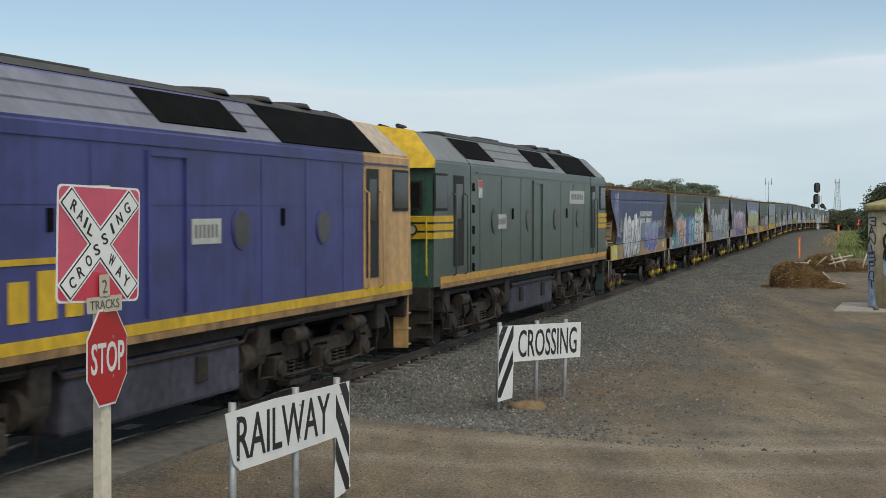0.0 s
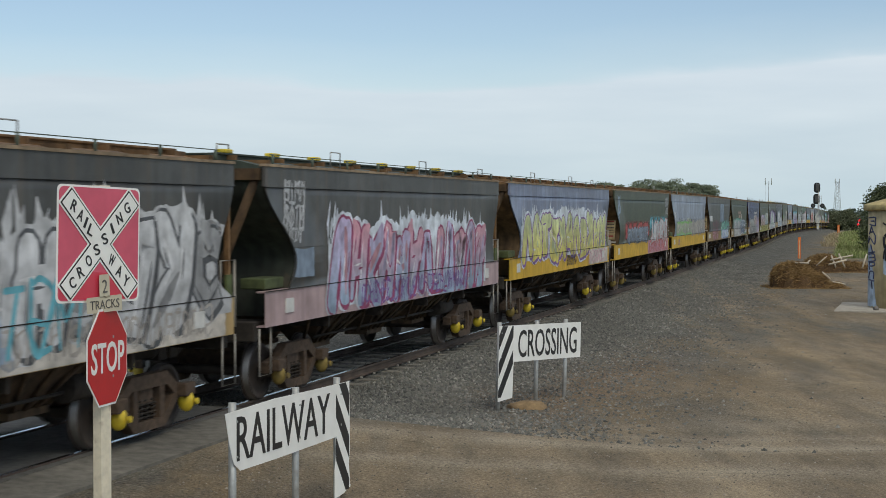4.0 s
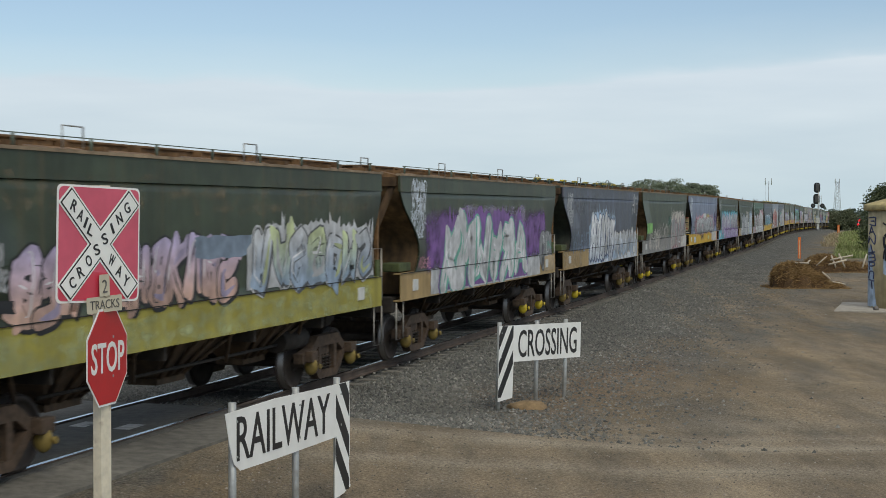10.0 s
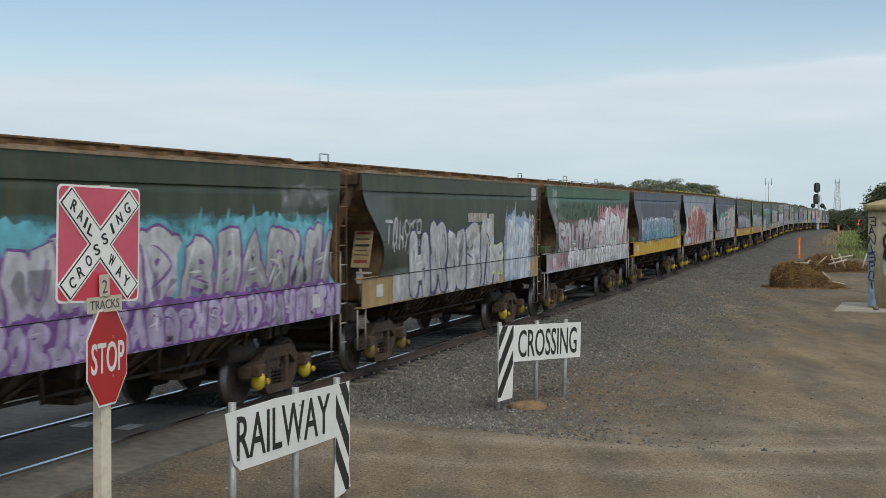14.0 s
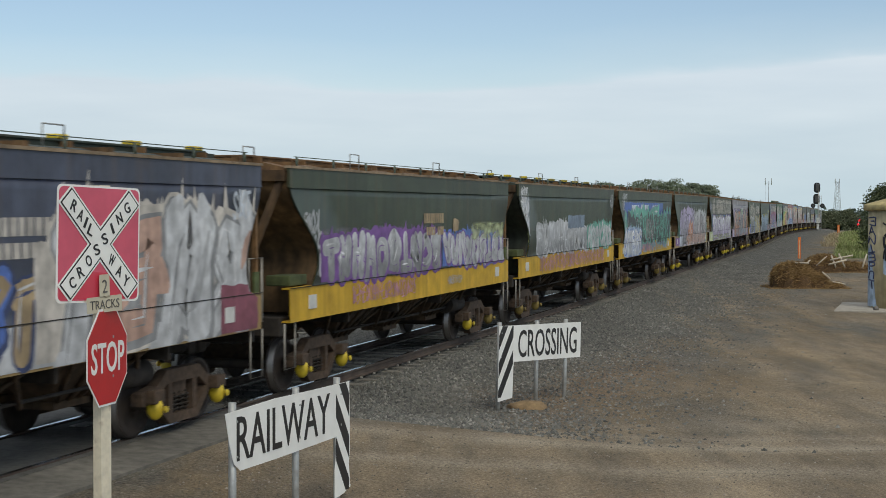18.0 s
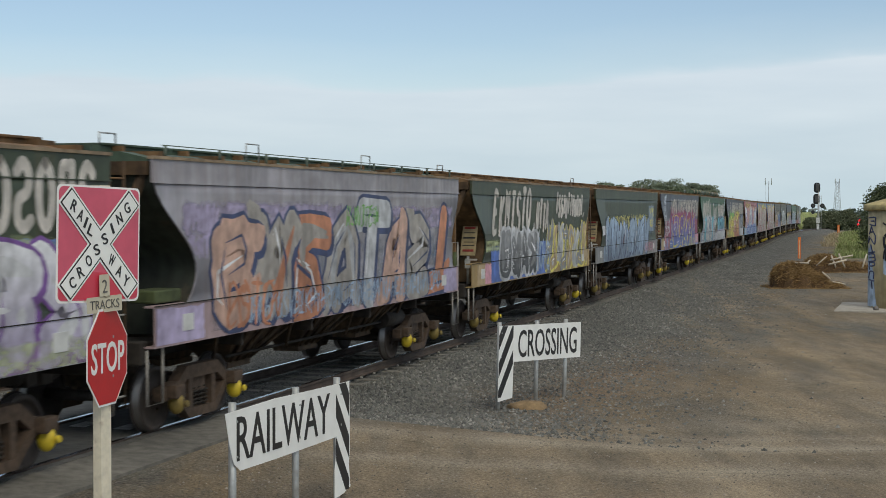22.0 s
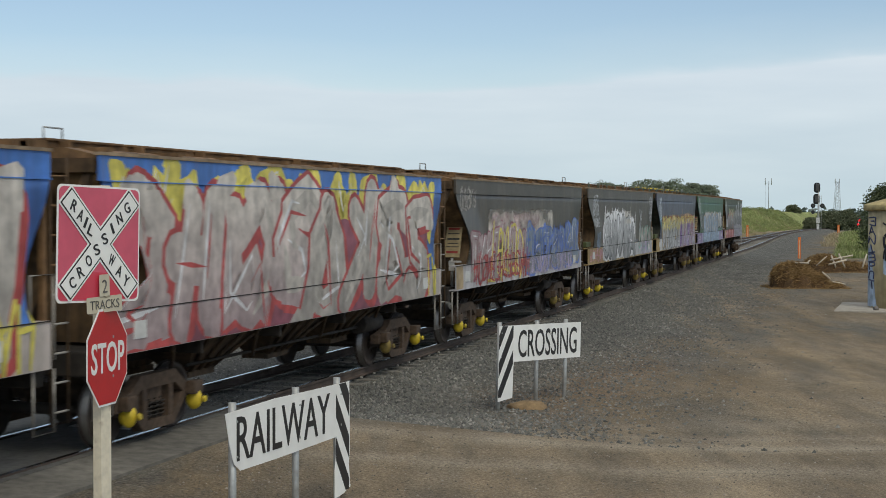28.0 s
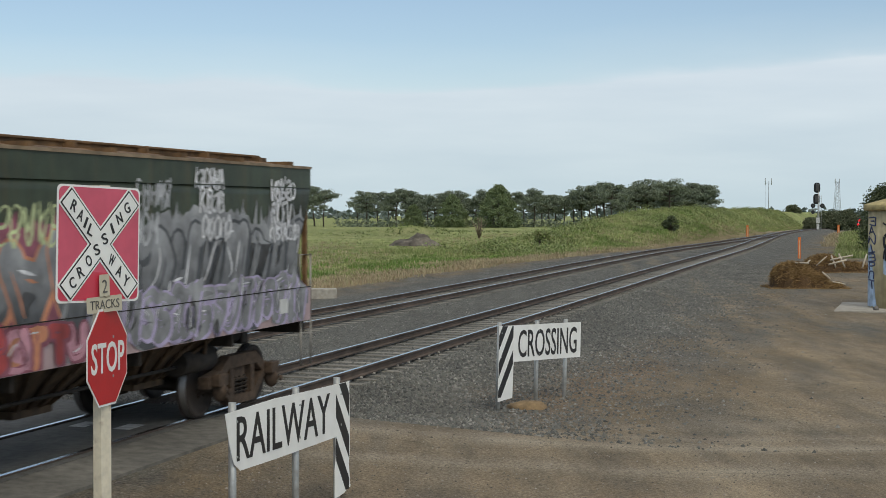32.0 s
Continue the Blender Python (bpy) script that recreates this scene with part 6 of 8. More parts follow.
        for x0, x1 in ((-E + 0.12, -E + 0.92), (E - 1.10, E - 0.31)):
            bm = bmesh.new()
            a, b = sorted((s * 1.482, s * 1.50))
            soft_box(bm, x0 - 0.05, x1 + 0.05, a, b, 2.93, 3.70, 0.006)
            part("window_frame", bm, SEAL, lo)
            bm = bmesh.new()
            a, b = sorted((s * 1.5005, s * 1.508))
            box(bm, x0, x1, a, b, 2.98, 3.65)
            part("window_pane", bm, PANE, lo)
        # roof grilles on the chamfer
        for x0, x1, t0, t1 in ((-6.6, -4.2, 0.2, 0.92), (-0.25, 2.3, 0.2, 0.92), (3.35, 7.7, 0.04, 0.98)):
            bm = bmesh.new()
            p = lambda x, t: Vector((x, s * (1.48 - 0.62 * t), 3.95 + 0.63 * t)) + Vector((0, s * 0.0137, 0.0146)) * 1.0
            v = [bm.verts.new(p(*q)) for q in ((x0, t1), (x1, t1), (x1, t0), (x0, t0))]
            v2 = [bm.verts.new(k.co - Vector((0, s * 0.03, 0.03))) for k in v]
            bm.faces.new(v)
            for i in range(4):
                bm.faces.new((v[i], v2[i], v2[(i + 1) % 4], v[(i + 1) % 4]))
            part("roof_grille", bm, GRILLE, lo, "black air-intake mesh")
        # seams of the roof panels
        for t in (0.35, 0.68):
            c = Vector((0, s * (1.48 - 0.62 * t), 3.95 + 0.63 * t))
            for x0, x1 in ((-E + 2.8, -6.65), (-4.15, -0.3), (2.35, 3.3)):
                bm = bmesh.new()
                k = [bm.verts.new((x, c.y + s * o[0], c.z + o[1])) for x in (x0, x1) for o in ((0.012, -0.012), (0.016, 0.016), (-0.012, 0.012))]
                for q in ((0, 1, 4, 3), (1, 2, 5, 4), (2, 0, 3, 5), (0, 2, 1), (3, 4, 5)):
                    bm.faces.new([k[i] for i in q])
                part("roof_seam", bm, roof, lo)
    # roof gear: fans, exhaust, long dark deck
    bm = bmesh.new()
    prism(bm, [(-0.8, 4.60), (-0.55, 4.72), (0.55, 4.72), (0.8, 4.60)], -E + 3.3, E - 1.6, axis="x")
    part("roof_deck", bm, ROOFGREY, lo)
    for x in (3.0, 4.6, 6.2):
        bm = bmesh.new()
        disc(bm, (x, 0, 4.70), (0, 0, 1), 0.68, 0.085, 24, 0, 0.62)
        part("radiator_fan", bm, ROOFGREY, lo)
    bm = bmesh.new()
    soft_box(bm, -2.6, -0.4, -0.45, 0.35, 4.70, 4.775, 0.02)
    part("exhaust_stack", bm, ROOFGREY, lo)
    for x in (-E + 1.5, E - 1.3):
        bm = bmesh.new()
        tube(bm, [(x - 0.25, -0.3, 4.735), (x + 0.3, -0.3, 4.735)], [0.05, 0.025], 10)
        tube(bm, [(x - 0.25, 0.1, 4.735), (x + 0.3, 0.1, 4.735)], [0.05, 0.025], 10)
        box(bm, x - 0.05, x + 0.05, -0.35, 0.15, 4.6, 4.70)
        part("horn", bm, ROOFGREY, lo)
    # ends: windscreens, lights, pilots, couplers, steps
    for e in (-1, 1):
        x = e * E
        for y in (-0.72, 0.72):
            bm = bmesh.new()
            soft_box(bm, min(x, x + e * 0.02), max(x, x + e * 0.02), y - 0.55, y + 0.55, 2.95, 3.55, 0.008)
            part("windscreen_frame", bm, SEAL, lo)
            bm = bmesh.new()
            a, b = sorted((x + e * 0.0205, x + e * 0.028))
            box(bm, a, b, y - 0.49, y + 0.49, 3.0, 3.5)
            part("windscreen", bm, PANE, lo)
        for y in (-1.05, -0.75, 0.75, 1.05):
            bm = bmesh.new()
            disc(bm, (x - e * 0.02, y, 2.55), (e, 0, 0), 0.11, 0.08, 14, 0)
            disc(bm, (x + e * 0.06, y, 2.55), (e, 0, 0), 0.085, 0.012, 14, 1)
            part("marker_light", bm, [SEAL, surface("lamp_lens", (0.45, 0.4, 0.36), 0.15, bump=0)], lo)
        bm = bmesh.new()
        tube(bm, [(x + e * 0.05, -1.38, 1.6), (x + e * 0.12, -1.38, 1.65), (x + e * 0.12, -1.38, 2.8), (x + e * 0.12, -0.2, 2.8), (x + e * 0.12, -0.2, 2.3)], 0.022, 6)
        part("end_handrail", bm, CAPS, lo, "yellow end handrail")
        bm = bmesh.new()
        soft_box(bm, min(x - e * 0.25, x + e * 0.05), max(x - e * 0.25, x + e * 0.05), -1.42, 1.42, 0.9, 1.40, 0.03)
        prism(bm, [(-1.40, 0.9), (1.40, 0.9), (1.30, 0.28), (-1.30, 0.28)], min(x - e * 0.1, x - e * 0.02), max(x - e * 0.1, x - e * 0.02), axis="x")
        part("pilot", bm, UNDER, lo)
        for s in (-1, 1):
            bm = bmesh.new()
            a, b = sorted((s * 1.15, s * 1.44))
            for z in (0.35, 0.65, 0.95):
                box(bm, x - 0.15 if e > 0 else x - 0.05, x + 0.05 if e > 0 else x + 0.15, a, b, z, z + 0.03)
            box(bm, x - e * 0.12 - 0.02, x - e * 0.12 + 0.02, a, b, 0.3, 1.37)
            part("step", bm, cab[1] if e > 0 else UNDER, lo)
        bm = bmesh.new()
        tube(bm, [(x, 0, 0.9), (x + e * 0.45, 0, 0.9)], 0.11, 10)
        soft_box(bm, x + e * 0.45 - 0.14, x + e * 0.45 + 0.14, -0.14, 0.14, 0.75, 1.05, 0.03)
        part("coupler", bm, UNDER, lo)
    # tanks and boxes under the frame
    bm = bmesh.new()
    soft_box(bm, -2.45, 2.15, -1.32, 1.32, 0.36, 1.12, 0.06)
    part("fuel_tank", bm, surface("grimy_blue_grey_tank", (0.055, 0.052, 0.072), 0.7, var=0.35, stain=(0.04, 0.032, 0.028)), lo)
    bm = bmesh.new()
    box(bm, -E + 0.3, E - 0.3, -1.3, 1.3, 1.14, 1.385)
    part("underframe", bm, UNDER, lo)
    for y in (-1.3, 1.3):
        bm = bmesh.new()
        tube(bm, [(-2.9, y * 0.95, 0.95), (-2.9, y * 0.95, 0.5)], 0.12, 10)
        part("air_reservoir", bm, UNDER, lo)
    for s in (-1, 1):
        for x, r in ((-3.05, 0.24), (2.55, 0.22)):
            bm = bmesh.new()
            tube(bm, [(x - 0.28, s * 1.12, 0.78), (x + 0.28, s * 1.12, 0.78)], r, 14)
            part("main_reservoir", bm, LFRAME, lo)
        bm = bmesh.new()
        tube(bm, [(-E + 0.5, s * 1.30, 1.22), (-2.6, s * 1.30, 1.20), (-2.5, s * 1.34, 1.05), (2.2, s * 1.34, 1.05), (2.4, s * 1.30, 1.2), (E - 0.5, s * 1.30, 1.22)], 0.03, 6)
        part("air_pipe", bm, LFRAME, lo)
        for x in (-8.3, -6.4, -4.6, 4.4, 6.5, 8.2):
            bm = bmesh.new()
            tube(bm, [(x, s * 1.28, 1.2), (x + 0.1, s * 1.36, 0.95), (x + 0.3, s * 1.34, 0.7), (x + 0.35, s * 1.2, 0.55)], 0.035, 6)
            part("brake_hose", bm, SEAL, lo)
        for x in (-8.05, -2.95, 2.9, 8.0):
            bm = bmesh.new()
            soft_box(bm, x - 0.22, x + 0.22, min(s * 0.9, s * 1.36), max(s * 0.9, s * 1.36), 0.78, 1.24, 0.03)
            tube(bm, [(x, s * 1.3, 0.8), (x + 0.08, s * 1.2, 0.25)], 0.025, 5)
            part("sand_box", bm, LFRAME, lo)
        for x in (-1.5, 0.9):
            bm = bmesh.new()
            soft_box(bm, x - 0.16, x + 0.16, min(s * 1.30, s * 1.37), max(s * 1.30, s * 1.37), 0.62, 0.98, 0.02)
            part("tank_fitting", bm, UNDER, lo)
    for x in (-5.55, 5.45):
        loco_bogie(lo, x)
    return lo


def bars(lo, name, rows, mat, label):
    """Signwriting as plain bars on the side of a locomotive."""
    bm = bmesh.new()
    for x0, x1, z0, z1 in rows:
        box(bm, x0, x1, -1.4955, -1.4835, z0, z1)
    part(name, bm, mat, lo, label)


def build_locos():
    green = surface("faded_grey_green", (0.062, 0.088, 0.076), 0.34, var=0.14, grain=2.5, streak=0.10, stain=(0.058, 0.072, 0.062), spec=0.6)
    greyroof = surface("weathered_grey_roof", (0.20, 0.21, 0.21), 0.55, var=0.12, grain=2, streak=0.10, stain=(0.17, 0.155, 0.135))
    cabgreen = surface("cab_green", (0.035, 0.105, 0.075), 0.5, var=0.18, streak=0.2)
    yellow = surface("loco_yellow", (0.70, 0.44, 0.02), 0.5, var=0.15, streak=0.15, stain=(0.3, 0.18, 0.06), stain_at=0.68)
    orange = surface("stripe_orange", (0.60, 0.33, 0.06), 0.55, var=0.2, stain=(0.3, 0.18, 0.08), stain_at=0.66)
    g = locomotive("faded green diesel locomotive with yellow cab bands and sill stripe", green, greyroof, (cabgreen, green), orange, greyroof)
    E = 9.42
    # yellow brow over the leading windscreen and the bands round both cabs
    bm = bmesh.new()
    prism(bm, [(-1.49, 3.80), (-1.49, 3.96), (-0.87, 4.595), (0, 4.715), (0.87, 4.595), (1.49, 3.96), (1.49, 3.80)], 0.0, 0.10, axis="x")
    for v in bm.verts:
        v.co.x += -E - 0.05 + 0.58 * smooth(3.6, 4.70, v.co.z)
    part("cab_brow", bm, yellow, g, "yellow brow over the windscreen")
    for z in (2.36, 2.53, 2.70):
        bm = bmesh.new()
        box(bm, -E - 0.012, -E + 1.40, -1.492, -1.483, z, z + 0.13)
        box(bm, -E - 0.012, -E - 0.003, -1.492, 1.492, z, z + 0.13)
        box(bm, -E - 0.012, -E + 1.48, 1.483, 1.492, z, z + 0.13)
        part("yellow_band", bm, yellow, g)
        bm = bmesh.new()
        box(bm, E - 1.66, E + 0.012, -1.492, -1.483, z, z + 0.13)
        part("yellow_band", bm, yellow, g)
    plate = surface("pale_plate", (0.55, 0.55, 0.5), 0.5, var=0.1)
    bars(g, "number_plate", [(-4.42, -3.6, 2.5, 2.84)], plate, "pale number plate")
    bars(g, "lettering_panel", [(3.65, 5.75, 3.12, 3.5)], plate, "pale lettering panel")
    bm = bmesh.new()
    for i in range(6):
        box(bm, -4.35 + i * 0.12, -4.28 + i * 0.12, -1.499, -1.496, 2.6, 2.74)
    for i in range(7):
        box(bm, 3.9 + i * 0.24, 4.06 + i * 0.24, -1.499, -1.496, 3.24, 3.4)
    part("lettering_bar", bm, surface("plate_grey_bars", (0.2, 0.2, 0.2), 0.5), g)
    bars(g, "safety_notice", [(-6.05, -5.75, 3.22, 3.62)], surface("notice_white", (0.6, 0.58, 0.55), 0.5), "small red and white notice")
    bm = bmesh.new()
    box(bm, -6.04, -5.76, -1.499, -1.496, 3.45, 3.61)
    part("notice_header", bm, STOPRED, g)
    blue = surface("loco_blue", (0.050, 0.055, 0.205), 0.45, var=0.16, grain=2.5, streak=0.10, stain=(0.040, 0.040, 0.13), stain_at=0.55)
    blueroof = surface("faded_blue_roof", (0.20, 0.205, 0.25), 0.55, var=0.12, grain=2, streak=0.12, stain=(0.13, 0.13, 0.19))
    cream = surface("peach_cab_paint", (0.60, 0.365, 0.155), 0.5, var=0.14, streak=0.15)
    b = locomotive("blue diesel locomotive with peach cab end and yellow sill", blue, blueroof, (blue, cream), yellow, surface("peach_roof", (0.50, 0.40, 0.30), 0.6, var=0.2))
    bars(b, "number_plate", [(0.35, 1.2, 2.5, 2.84)], plate, "pale number plate")
    bars(b, "side_lettering", [(-8.6 + i * 0.54, -8.6 + i * 0.54 + 0.36, 1.76, 2.2 + 0.1 * (i % 3 == 1)) for i in range(12)], yellow, "yellow lettering")
    bars(b, "yellow_line", [(-8.6, -2.6, 2.37, 2.44)], yellow, "thin yellow line")
    bm = bmesh.new()
    for i in range(6):
        box(bm, 0.42 + i * 0.12, 0.49 + i * 0.12, -1.499, -1.496, 2.58, 2.76)
    part("lettering_bar", bm, surface("plate_grey_bars", (0.2, 0.2, 0.2), 0.5), b)
    return b, g


blue_loco, green_loco = build_locos()

# ---------------------------------------------------------------- signs beside the crossing
def facing(x, y, z, deg):
    """A pose whose local -y looks out along the compass angle deg (0 = towards the camera side, -y)."""
    return pose(x, y, z, 0, 0, deg)


FLAT = Matrix.Rotation(radians(90), 4, "X")


def lettering(name, body, w, h, m, mat, parent, label="", fat=0.012):
    """Built-in letters stretched to w by h, on the local x-z plane, facing -y."""
    bm = text_mesh(body, 1.0, Matrix(), 0.002, fat)
    xs, ys = [v.co.x for v in bm.verts], [v.co.y for v in bm.verts]
    fit = Matrix.Diagonal((w / (max(xs) - min(xs)), h / (max(ys) - min(ys)), 1, 1)) @ Matrix.Translation((-(max(xs) + min(xs)) / 2, -(max(ys) + min(ys)) / 2, 0))
    bmesh.ops.transform(bm, matrix=m @ FLAT @ fit, verts=bm.verts)
    return part(name, bm, mat, parent, label)


def rounded(w, h, r, n=5):
    out = []
    for cx, cz, a0 in ((w / 2 - r, h / 2 - r, 0), (-w / 2 + r, h / 2 - r, 90), (-w / 2 + r, -h / 2 + r, 180), (w / 2 - r, -h / 2 + r, 270)):
        for k in range(n + 1):
            a = radians(a0 + 90 * k / n)
            out.append((cx + r * math.cos(a), cz + r * math.sin(a)))
    return out


def stop_assembly():
    st = tagged(empty("crossing_stop_sign"), "red railway crossing and stop signs on a cream post", "road sign")
    px, py = -2.77, 11.5
    gz = ground_at(8, 5).z - 0.1
    st.location = (px, py, gz)
    H = 3.26 - gz
    bm = bmesh.new()
    prism(bm, [(-0.065, -0.03), (0.065, -0.03), (0.065, 0.05), (0.05, 0.05), (0.05, -0.015), (-0.05, -0.015), (-0.05, 0.05), (-0.065, 0.05)], -0.3, H - 0.05, axis="z")
    po = part("post", bm, CREAMPOST, st, "cream-painted steel channel post")
    po.rotation_euler = (0, 0, radians(66))
    # square crossing board
    B = pose(-0.006, -0.093, 2.735 - gz, 0, 1.5, 60) @ Matrix.Diagonal((0.965, 1, 0.965, 1))
    brd = empty("crossing_board")
    brd.parent, brd.matrix_basis = st, B
    for w, y0, y1, m, nm in ((0.97, -0.006, 0, SIGNWHITE, "board_edge"), (0.935, -0.009, -0.0062, SIGNPINK, "board_face")):
        bm = bmesh.new()
        prism(bm, rounded(w, w * 1.0, 0.05), y0, y1)
        part(nm, bm, m, brd)
    bm = bmesh.new()
    prism(bm, [(-0.455, -0.455), (0.455, -0.455), (0.455, -0.27), (-0.20, -0.22), (-0.455, -0.33)], -0.0105, -0.0092)
    part("fresh_red", bm, SIGNRED, brd, "less faded red strip")
    for w, h, y0, m, nm in ((1.16, 0.205, -0.014, SIGNWHITE, "arm_edge"), (1.125, 0.175, -0.0165, SIGNBLACK, "arm_line"), (1.10, 0.152, -0.019, SIGNWHITE, "crossbuck_arm")):
        for k, a in enumerate((45, -45)):
            bm = bmesh.new()
            prism(bm, [(-w / 2, -h / 2), (w / 2, -h / 2), (w / 2, h / 2), (-w / 2, h / 2)], y0 - 0.0005 * k, y0 + 0.002 - 0.0005 * k)
            bmesh.ops.transform(bm, matrix=Matrix.Rotation(radians(a), 4, "Y"), verts=bm.verts)
            part(nm, bm, m, brd)
    for word, a, offs in (("RAILWAY", 45, (-0.44, -0.335, -0.25, -0.165, 0.19, 0.32, 0.44)), ("CROSSING", -45, (-0.45, -0.325, -0.195, -0.065, 0.065, 0.19, 0.31, 0.44))):
        for ch, off in zip(word, offs):
            R = Matrix.Rotation(radians(a), 4, "Y") @ Matrix.Translation((off, -0.0215, 0)) @ Matrix.Rotation(radians(-a * 0.45), 4, "Y")
            lettering("letter", ch, 0.024 if ch == "I" else 0.066, 0.094, R, SIGNBLACK, brd)
    # "2 TRACKS" plates
    for w, h, zc, word, lw, lh in ((0.115, 0.19, 2.395 - gz, "2", 0.055, 0.105), (0.40, 0.13, 2.25 - gz, "TRACKS", 0.33, 0.072)):
        pl = empty("supplementary_plate")
        pl.parent, pl.matrix_basis = st, pose(0.015, -0.078, zc, 0, -2, 60)
        bm = bmesh.new()
        prism(bm, rounded(w, h, 0.012, 3), -0.004 - 0.024, -0.024)
        part("plate", bm, SIGNCREAM, pl)
        lettering("letters", word, lw, lh, Matrix.Translation((0, -0.031, 0)), surface("faded_black", (0.10, 0.095, 0.09), 0.6), pl, "", -0.008)
    # octagon
    O = empty("stop_board")
    O.parent, O.matrix_basis = st, pose(0.040, -0.025, 1.815 - gz, 0, 1, 79.5)
    for r, y0, y1, m, nm in ((0.394, -0.005, 0, SIGNWHITE, "octagon_edge"), (0.376, -0.008, -0.0052, STOPRED, "octagon_face")):
        bm = bmesh.new()
        prism(bm, [(r / math.cos(radians(22.5)) * math.cos(radians(22.5 + 45 * k)), r / math.cos(radians(22.5)) * math.sin(radians(22.5 + 45 * k))) for k in range(8)], y0, y1)
        part(nm, bm, m, O)
    lettering("letters", "STOP", 0.64, 0.25, Matrix.Translation((0, -0.0105, 0)), SIGNWHITE, O, "white letters")
    for z in (0.16, -0.16):
        bm = bmesh.new()
        disc(bm, (0.1, -0.007, z), (0, -1, 0), 0.012, 0.006, 8)
        part("bolt", bm, GALV, O)
    return st


def width_board(name, label, a, b, top, low, word, stripes_at, posts, w_text, tilt=0.0):
    """A white board on galvanised posts from a to b, with a striped tail hanging at one end."""
    ax, ay, bx, by = *a, *b
    L = math.hypot(bx - ax, by - ay)
    bd = tagged(empty(name), label, "road sign", "width boards at the crossing")
    gz = -0.5
    bd.matrix_basis = pose(ax, ay, gz, 0, 0, math.degrees(math.atan2(by - ay, bx - ax))) @ pose(0, 0, 0, 0, tilt, 0)
    t, lo = top - gz, low - gz
    h = t - lo
    tail = 0.34 if stripes_at == "end" else 0.46
    out = [(0, lo), (0, t), (L, t), (L, lo)]
    if stripes_at == "end":
        out = [(-0.06, t - 0.02), (0.9, t + 0.012), (L * 0.6, t + 0.004), (L, t), (L + 0.02, lo - 0.16), (L - 0.01, lo - 0.34), (L + 0.03, lo - 0.60), (L - 0.14, lo - 0.65), (L - tail - 0.02, lo - 0.67), (L - tail - 0.02, lo - 0.36), (L - tail + 0.02, lo - 0.15), (L - tail, lo), (0.9, lo - 0.02), (0.22, lo - 0.02), (0.10, lo + 0.06), (0.02, lo + 0.26)]
    else:
        out = [(0, t), (L, t), (L, lo), (tail + 0.02, lo + 0.02), (tail + 0.0, lo - 0.60), (0.0, lo - 0.64)]
    bm = bmesh.new()
    prism(bm, out, -0.006, 0.0)
    part("panel", bm, SIGNWHITE, bd)
    x0 = L - tail if stripes_at == "end" else 0.0
    zb, zt = lo - (0.65 if stripes_at == "end" else 0.60), t
    k = 0
    z = zb - 0.1
    rise = 0.62 * tail / 0.42
    while z < zt + 0.3:
        bm = bmesh.new()
        sgn = 1 if stripes_at != "end" else -1
        za, zc = (z, z + rise) if sgn > 0 else (z + rise, z)
        q = [(x0 + 0.004, za), (x0 + tail - 0.008, zc), (x0 + tail - 0.008, zc + 0.25), (x0 + 0.004, za + 0.25)]
        # clip to the panel
        t2 = bmesh.new()
        prism(t2, q, -0.0085, -0.0065)
        for co, no in (((0, 0, zt - 0.004), (0, 0, 1)), ((0, 0, zb + 0.03), (0, 0, -1))):
            bmesh.ops.bisect_plane(t2, geom=t2.verts[:] + t2.edges[:] + t2.faces[:], plane_co=co, plane_no=no, clear_outer=True)
        if len(t2.faces) > 2:
            add(bm, t2)
            part("stripe", bm, SIGNBLACK, bd)
        else:
            t2.free()
            bm.free()
        z += 0.47
    cx = (L - tail) / 2 if stripes_at == "end" else tail + (L - tail) / 2
    lettering("letters", word, w_text, h * 0.74, Matrix.Translation((cx, -0.009, (t + lo) / 2)), SIGNBLACK, bd, "black letters", 0.006)
    for px in posts:
        bm = bmesh.new()
        tube(bm, [(px * L, 0.045, -0.3), (px * L, 0.045, t + 0.06)], 0.038, 12)
        part("post", bm, GALV, bd, "galvanised steel post")
        for z in (lo + 0.12, t - 0.12):
            bm = bmesh.new()
            disc(bm, (px * L, -0.006, z), (0, -1, 0), 0.013, 0.006, 8)
            part("bolt", bm, GALV, bd)
    return bd


stop_assembly()
width_board("railway_board", "white board lettered RAILWAY with striped tail on posts", (-2.016, 13.23), (-1.044, 15.66), 1.13, 0.554, "RAILWAY", "end", (0.06, 0.55, 0.92), 1.98)
width_board("crossing_board_sign", "white board lettered CROSSING with striped tail on posts", (0.925, 24.0), (2.54, 26.3), 1.084, 0.432, "CROSSING", "start", (0.03, 0.47, 0.83), 2.04, 2.0)

# ---------------------------------------------------------------- yard: hut, heaps, markers, signals
def locate(x, y):
    """(s, lat) of a place on the plan."""
    s = (x - LX[720]) * math.sin(0.3) + (y - LY[720]) * math.cos(0.3)
    for _ in range(6):
        c, h = on_line(s), float(np.interp(s, LINE_S, HEAD))
        s += (x - c.x) * math.sin(h) + (y - c.y) * math.cos(h)
    c, h = on_line(s), float(np.interp(s, LINE_S, HEAD))
    return s, (x - c.x) * math.cos(h) - (y - c.y) * math.sin(h)


def floor_z(x, y):
    s, lat = locate(x, y)
    near = 1 - smooth(150, 500, abs(lat))
    return on_line(s).z * near + height(s, lat) * (0.35 + 0.65 * near) + (1 - near) * 0.3


